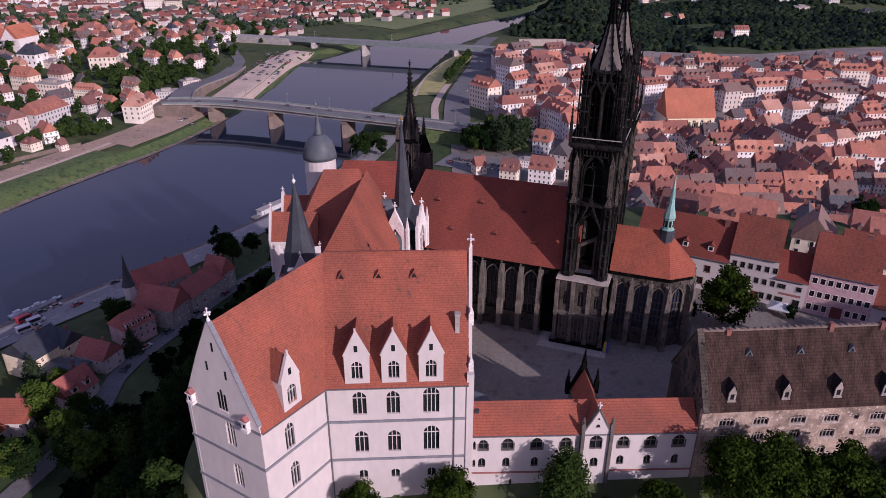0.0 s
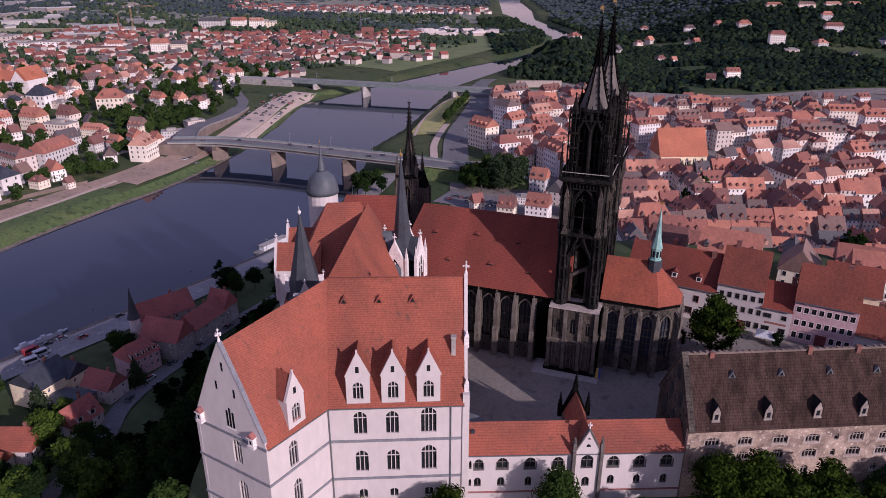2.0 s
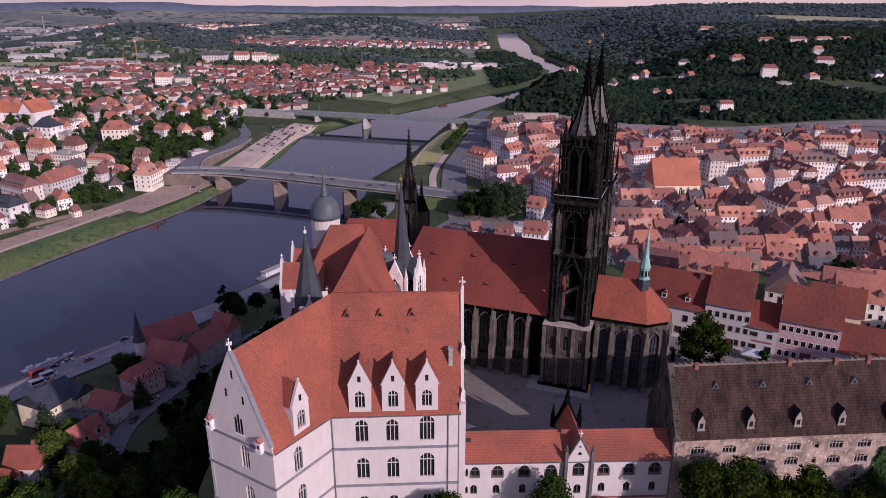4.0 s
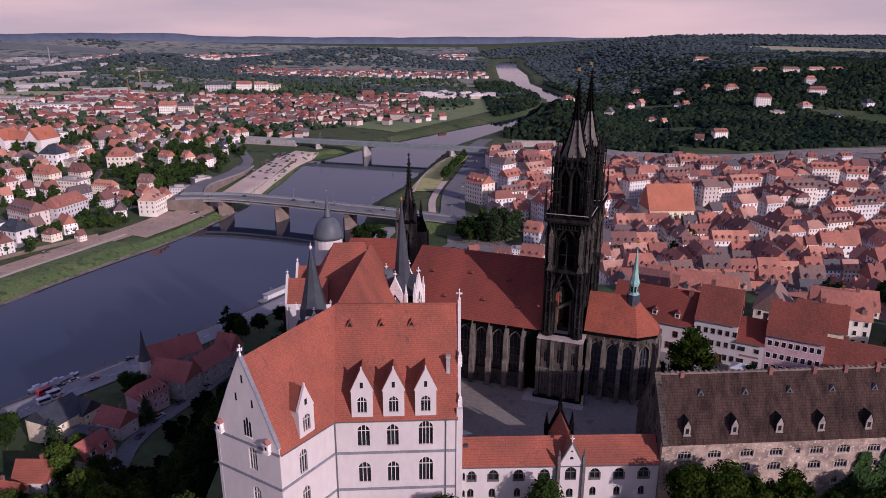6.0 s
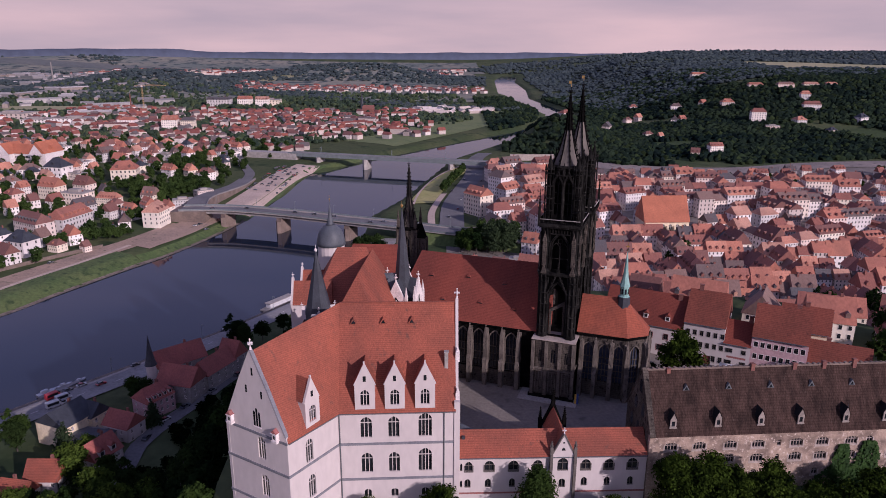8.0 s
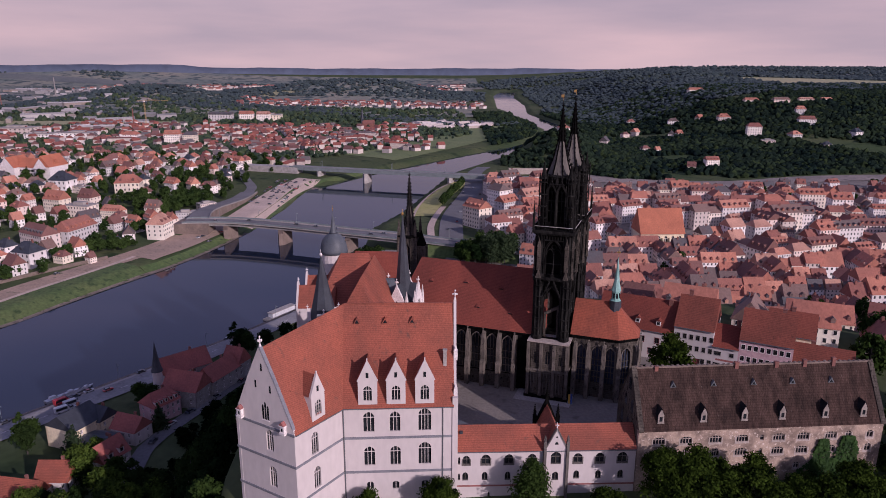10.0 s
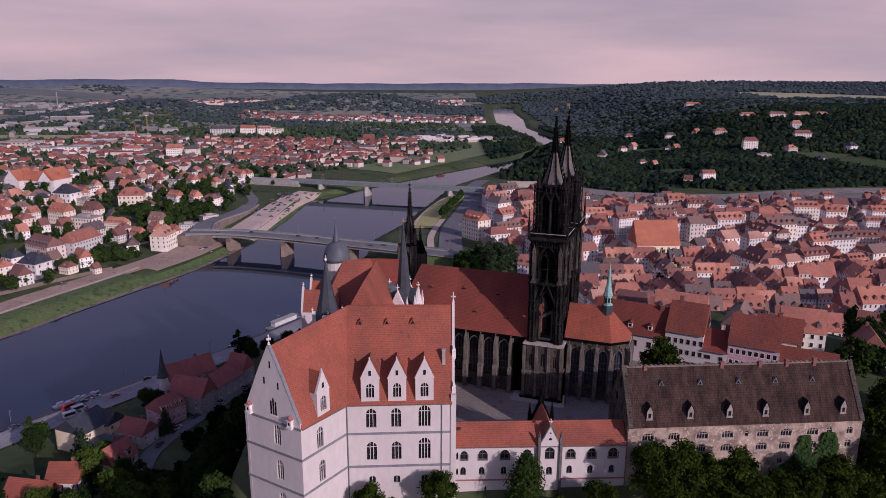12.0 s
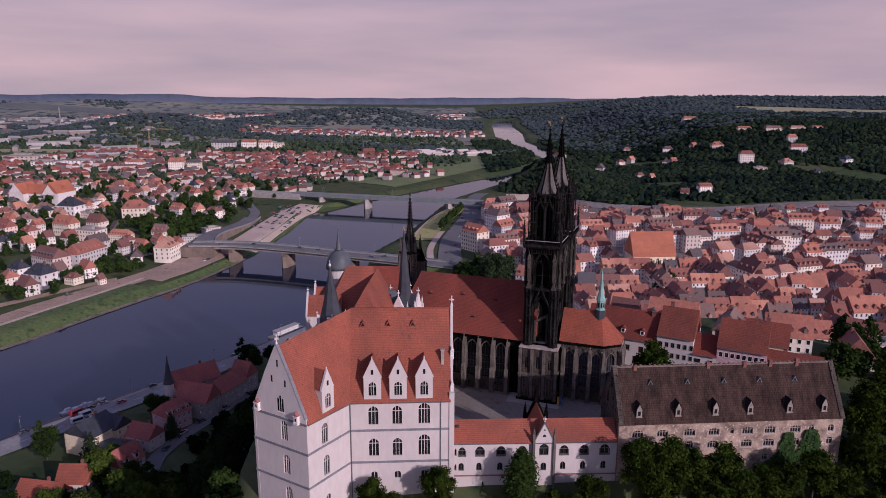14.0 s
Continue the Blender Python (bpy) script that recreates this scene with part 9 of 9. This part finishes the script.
# ---- far woods: one sheet of tree tops, past counting ----
def woods(name, label, count, y0, y1, test, seed, shape, base_r, grow, mat, tall=0.95):
    rg = np.random.default_rng(seed)
    v0, f0 = shape
    y = np.exp(rg.uniform(np.log(y0), np.log(y1), count * 14))
    x = rg.uniform(-1, 1, count * 14) * (0.70 * (y + 60) + 60)
    keep = test(x, y, rg)
    x, y = x[keep][:count], y[keep][:count]
    z = height(x, y)
    n = len(x)
    r = (base_r + grow * y) * rg.uniform(0.7, 1.3, n)
    P = np.stack([x, y, z + r * 0.55], 1)
    V = P[:, None, :] + v0[None] * (r[:, None, None] * np.array([1.0, 1.0, tall])) * (1 + 0.22 * rg.normal(size=(n, len(v0), 1)))
    F = (f0[None] + (np.arange(n) * len(v0))[:, None, None]).reshape(-1, 3)
    me = bpy.data.meshes.new(name)
    me.from_pydata(V.reshape(-1, 3).tolist(), [], F.tolist())
    me.materials.append(mat)
    tagged(new(name, me), label, "woods", kind="stuff")
    return n


def patchy(x, y, scale, seed):
    return np.sin(x / scale + seed) * np.cos(y / scale * 1.3 + seed * 2) + 0.6 * np.sin((x + y) / (scale * 0.43) + seed * 3)


def on_field(x, y):
    return ((np.abs(x - 1300) < 320) & (np.abs(y - 2170) < 170)) | ((np.abs(x + 780) < 225) & (np.abs(y - 1475) < 60)) | (((x - 330) / 42) ** 2 + ((y - 935) / 26) ** 2 < 1)


def right_hill(x, y, rg):
    return ~on_field(x, y) & (beyond_rail(x, y) > np.where(x < 330, 16, 36)) & (x > 88) & (ring_distance(x, y, RIVER) > 14) & (y < 1900) & (patchy(x, y, 95.0, 1.0) > -1.25 + 0.5 * rg.uniform(size=len(x)))


def far_land(x, y, rg):
    rd = ring_distance(x, y, RIVER)
    valley = (rd > 40) & (y > 1500)
    left_town = ((np.abs(x + 470) < 330) & (np.abs(y - 1180) < 260)) | ((np.abs(x + 190) < 150) & (np.abs(y - 1230) < 180)) | ((np.abs(x + 190) < 420) & (np.abs(y - 2150) < 110))
    hills = ((np.abs(x + 900) < 330) & (np.abs(y - 2150) < 260)) | ((np.abs(x + 330) < 520) & (np.abs(y - 2800) < 330))
    p = patchy(x, y, 240.0, 4.0) + 0.5 * rg.uniform(size=len(x))
    return valley & ~on_field(x, y) & (((x > 240) & (p > -0.75)) | hills | (p > 0.95)) & ~(left_town & (rg.uniform(size=len(x)) > 0.3))


def left_plain(x, y, rg):
    rd = ring_distance(x, y, RIVER)
    p = patchy(x, y, 120.0, 2.0)
    return ~on_field(x, y) & (rd > 120) & (x < 60) & (y > 900) & (y < 2000) & ((p > 0.35) | (rg.uniform(size=len(x)) < 0.3))


woods("hillside_woods", "dense woodland on the hills beyond the town, cloud shade in its dark colour", 15000, 760, 1900, right_hill, 1, ICO0, 3.0, 0.001, m_wood_far)
woods("valley_woods", "woods and hedges across the distant valley, haze put into their colour", 17000, 1500, 4300, far_land, 2, ICO0, 3.6, 0.0014, m_wood_valley, 0.6)
woods("plain_woods", "tree belts and gardens on the plain across the river", 6500, 900, 2000, left_plain, 3, ICO0, 3.0, 0.001, m_wood_plain)


# ---- ivy on the granary wall ----
rg = np.random.default_rng(9)
g = Geo(km)
for u0, u1, z1, n in ((41.5, 45.6, 8.6, 700), (46.6, 52.2, 9.2, 900), (37.0, 55.0, 3.6, 1500)):
    for k in range(n):
        t = rg.uniform()
        z = -6 + (z1 + 6) * (1 - rg.uniform() ** 1.6)
        c, hw = (u0 + u1) / 2, (u1 - u0) / 2 * (1.05 - 0.55 * max(0, (z - z1 + 4) / 4))
        x, y, s = c + hw * rg.uniform(-1, 1), -0.1 - 0.6 * rg.uniform() ** 2, rg.uniform(0.22, 0.42)
        a = rg.uniform(0, 6.28)
        g.add([(x + s * math.cos(a), y, z + s * math.sin(a)), (x - s * math.sin(a), y - 0.1, z + s * math.cos(a)), (x - s * math.cos(a), y - 0.16, z - s * math.sin(a)), (x + s * math.sin(a), y - 0.05, z - s * math.cos(a))], [(0, 1, 2, 3)])
tagged(part("ivy", g, m_ivy), "dark green ivy climbing the granary wall", "ivy", kind="stuff")

# ---- cars, boats and quay furniture ----
def car_meshes(length=4.3, width=1.75, high=1.45, van=False):
    g = Geo()
    a, b = length / 2, width / 2
    prof = [(-a, 0.35), (-a, 0.8), (-a * 0.92, 0.95), (a * 0.5, 0.95), (a * 0.95, 0.8), (a, 0.55), (a, 0.35)] if not van else [(-a, 0.35), (-a, high), (a * 0.55, high), (a * 0.85, 1.1), (a, 0.95), (a, 0.35)]
    n = len(prof)
    g.add([(x, -b, z) for x, z in prof] + [(x, b, z) for x, z in prof], [tuple(range(n)), tuple(range(2 * n - 1, n - 1, -1))] + [(i, n + i, n + (i + 1) % n, (i + 1) % n) for i in range(n)])
    body = g.mesh("body", m_car)
    g = Geo()
    if van:
        g.box(a * 0.5, a * 0.78, -b * 0.95, b * 0.95, 1.2, high - 0.15).box(-a * 0.9, a * 0.5, -b - 0.01, b + 0.01, 1.25, high - 0.25)
    else:
        g.loft([[(-a * 0.8, -b * 0.95, 0.95), (a * 0.5, -b * 0.95, 0.95), (a * 0.5, b * 0.95, 0.95), (-a * 0.8, b * 0.95, 0.95)], [(-a * 0.55, -b * 0.78, high - 0.05), (a * 0.12, -b * 0.78, high - 0.05), (a * 0.12, b * 0.78, high - 0.05), (-a * 0.55, b * 0.78, high - 0.05)]])
    glass = g.mesh("cabin_glass", m_glass)
    roof = Geo().box(-a * 0.55, a * 0.12, -b * 0.78, b * 0.78, high - 0.05, high).mesh("cabin_roof", m_car) if not van else None
    wheel = Geo(pose(0, 0, 0, 90, 0, 0)).turned(0, 0, [(0.32, -0.1), (0.32, 0.1)], 10).mesh("wheel", m_tyre)
    return a, b, body, glass, roof, wheel


CAR, VAN = car_meshes(), car_meshes(6.2, 2.1, 2.6, True)


def put_car(x, y, z, turn, group, kind=CAR, label="parked car with dark glass", name="car", mat=None):
    a, b, body, glass, roof, wheel = kind
    c = thing(name, label, name, pose(x, y, z, 0, 0, turn), group)
    part("body", body, None, c)
    part("cabin_glass", glass, None, c)
    if roof:
        part("cabin_roof", roof, None, c)
    for sx in (-0.62, 0.62):
        for sy in (-1, 1):
            part("wheel", wheel, None, c, m=Matrix.Translation((a * sx, b * sy * 0.92, 0.32)))
    return c


rnd = random.Random(3)
line = smooth_line(QUAY, 5.5)
for i in range(16, len(line) - 22):
    p, q = line[i], line[i + 1]
    d = (q - p) / np.linalg.norm(q - p)
    s = np.array([d[1], -d[0]])
    t = math.degrees(math.atan2(d[1], d[0]))
    if rnd.random() < 0.17:
        w = p - s * 8.2
        put_car(w[0], w[1], ground_at(w[0], w[1]) + 0.4, t + rnd.uniform(-4, 4), "cars parked on the quay")
    if rnd.random() < 0.1:
        w = p + s * rnd.choice((-2.0, 2.0))
        put_car(w[0], w[1], ground_at(w[0], w[1]) + 0.55, t, "cars on the quay road")
# lane marks on the quay road
g = Geo()
for i in range(4, len(line) - 3, 3):
    p, q = line[i], line[i + 1]
    d = (q - p) / np.linalg.norm(q - p)
    z = ground_at(*p) + 0.56
    s = np.array([d[1], -d[0]]) * 0.12
    a, b = p, p + d * 3.4
    g.add([(a[0] - s[0], a[1] - s[1], z), (a[0] + s[0], a[1] + s[1], z), (b[0] + s[0], b[1] + s[1], ground_at(*b) + 0.56), (b[0] - s[0], b[1] - s[1], ground_at(*b) + 0.56)], [(0, 1, 2, 3)])
tagged(part("lane_marks", g, m_stone_white), "worn white dashes along the quay road", "road marking", kind="stuff")
for x, y, t in ((-196, 505, 60), (-194, 510, 62), (-186, 500, 62), (-184, 528, 10), (-178, 534, 12), (-256, 402, 66)):
    put_car(x, y, ground_at(x, y) + 0.6, t, "cars at the bridge foot")
# coach and van at the landing stage
for x, y, t, lab, mt in ((-158.5, 224, 56, "red and white van parked at the landing stage", m_red_paint), (-153.5, 222.5, 50, "white van parked at the landing stage", m_boat), (-154, 216.5, 48, "white camper parked on the quay", m_boat)):
    v = put_car(x, y, ground_at(x, y) + 0.4, t, "vans at the landing stage", VAN, lab, "van")
    for c in v.children:
        if c.name.startswith("body"):
            c.data = c.data.copy()
            c.data.materials[0] = mt
# small white boats and the floating stage
for x, y, t, s in ((-170, 238, 58, 0.95), (-166, 245, 52, 0.7), (-161.5, 250, 60, 0.6)):
    b = thing("boat", "small white motor boat moored at the quay", "boat", pose(x, y, WATER, 0, 0, t) @ Matrix.Scale(s, 4), "moored boats")
    part("hull", Geo().loft([[(-4, -1.0, -0.3), (2.4, -1.0, -0.3), (4.0, 0, -0.1), (2.4, 1.0, -0.3), (-4, 1.0, -0.3)], [(-4.2, -1.35, 0.9), (2.8, -1.35, 1.0), (5.0, 0, 1.3), (2.8, 1.35, 1.0), (-4.2, 1.35, 0.9)]]), m_boat, b)
    part("cabin", Geo().loft([[(-2.4, -1.0, 0.9), (1.6, -1.0, 0.95), (1.6, 1.0, 0.95), (-2.4, 1.0, 0.9)], [(-2.0, -0.8, 2.1), (0.6, -0.8, 2.1), (0.6, 0.8, 2.1), (-2.0, 0.8, 2.1)]]), m_boat, b)
    part("windscreen", Geo().box(0.7, 1.15, -0.8, 0.8, 1.2, 1.9), m_glass, b)
stage_ = thing("landing_stage", "floating white landing stage with a ramp", "jetty", pose(-166, 241, WATER, 0, 0, 55))
part("float", Geo().box(-9, 9, -1.6, 1.6, -0.4, 0.7), m_conc, stage_)
part("ramp", Geo().add([(2, -1.6, 0.7), (4, -1.6, 0.7), (4, -10, 5.2), (2, -10, 5.2), (2, -1.6, 0.4), (4, -1.6, 0.4), (4, -10, 4.9), (2, -10, 4.9)], [(0, 1, 2, 3), (7, 6, 5, 4), (0, 3, 7, 4), (1, 5, 6, 2)]), m_steel, stage_)
far_stage = thing("landing_stage", "long white landing stage further along the quay", "jetty", pose(-93, 346, WATER, 0, 0, 58))
part("float", Geo().box(-13, 13, -2.4, 2.4, -0.4, 0.9), m_conc, far_stage)
part("deckhouse", Geo().box(-9, 9, -1.8, 1.8, 0.9, 3.4), m_boat, far_stage)
part("deckhouse_roof", Geo().box(-9.6, 9.6, -2.2, 2.2, 3.4, 3.7), m_paving, far_stage)
# car parks
for k in range(58):
    x, y = -192 + rnd.randint(0, 4) * 7 + rnd.uniform(-0.6, 0.6), 640 + rnd.uniform(0, 165)
    put_car(x, y, ground_at(x, y) + 0.5, rnd.choice((10, 12, 95)) + rnd.uniform(-6, 6), "cars in the riverside car park")
strip("parking_lot", [(0, 414), (24, 402), (50, 388)], 26, 0.45, m_asphalt, "grey car park below the bridge ramp", "car park")
for k in range(26):
    a, b = rnd.randint(0, 12), rnd.randint(0, 1)
    x, y = -2 + a * 3.6 + b * 3, 418 - a * 1.9 - b * 9
    put_car(x, y, ground_at(x, y) + 0.5, 62 + rnd.uniform(-4, 4), "cars in the car park below the ramp")
for i in range(2, len(BLINE) - 2):
    if rnd.random() < 0.4:
        d = BLINE[i + 1] - BLINE[i - 1]
        n = np.array([d[1], -d[0]]) / np.linalg.norm(d) * rnd.choice((-3.0, 3.0))
        put_car(BLINE[i][0] + n[0], BLINE[i][1] + n[1], -38.6, math.degrees(math.atan2(d[1], d[0])), "cars on the bridge")
for x, y, t in ((16, 560, 85), (20, 600, 82), (12, 640, 80), (30, 660, 75), (26, 700, 76), (38, 730, 78), (8, 530, 92), (34, 610, 80), (44, 690, 76)):
    put_car(x, y, ground_at(x, y) + 0.6, t, "cars on the embankment")
for x, y, t in ((-100, 213, 60), (-93.5, 226, 66), (-87, 241, 68), (-104, 203, 62), (-106, 190, 85)):
    put_car(x, y, ground_at(x, y) + 0.55, t, "cars in the lower street")
# quay lamps
post = Geo().turned(0, 0, [(0.12, 0), (0.07, 8.5)], 6).box(-0.08, 1.6, -0.08, 0.08, 8.4, 8.55).box(0.9, 1.7, -0.15, 0.15, 8.25, 8.42).mesh("lamp_post", m_steel)
for i in range(14, len(line) - 8, 9):
    p, q = line[i], line[i + 1]
    d = (q - p) / np.linalg.norm(q - p)
    w = p - np.array([d[1], -d[0]]) * 11
    ob = new("street_lamp", post)
    ob.matrix_basis = turned_frame(w[0], w[1], ground_at(*w), d[1], -d[0])
    tagged(ob, "grey steel street lamp on the quay", "lamp", "quay lamps")
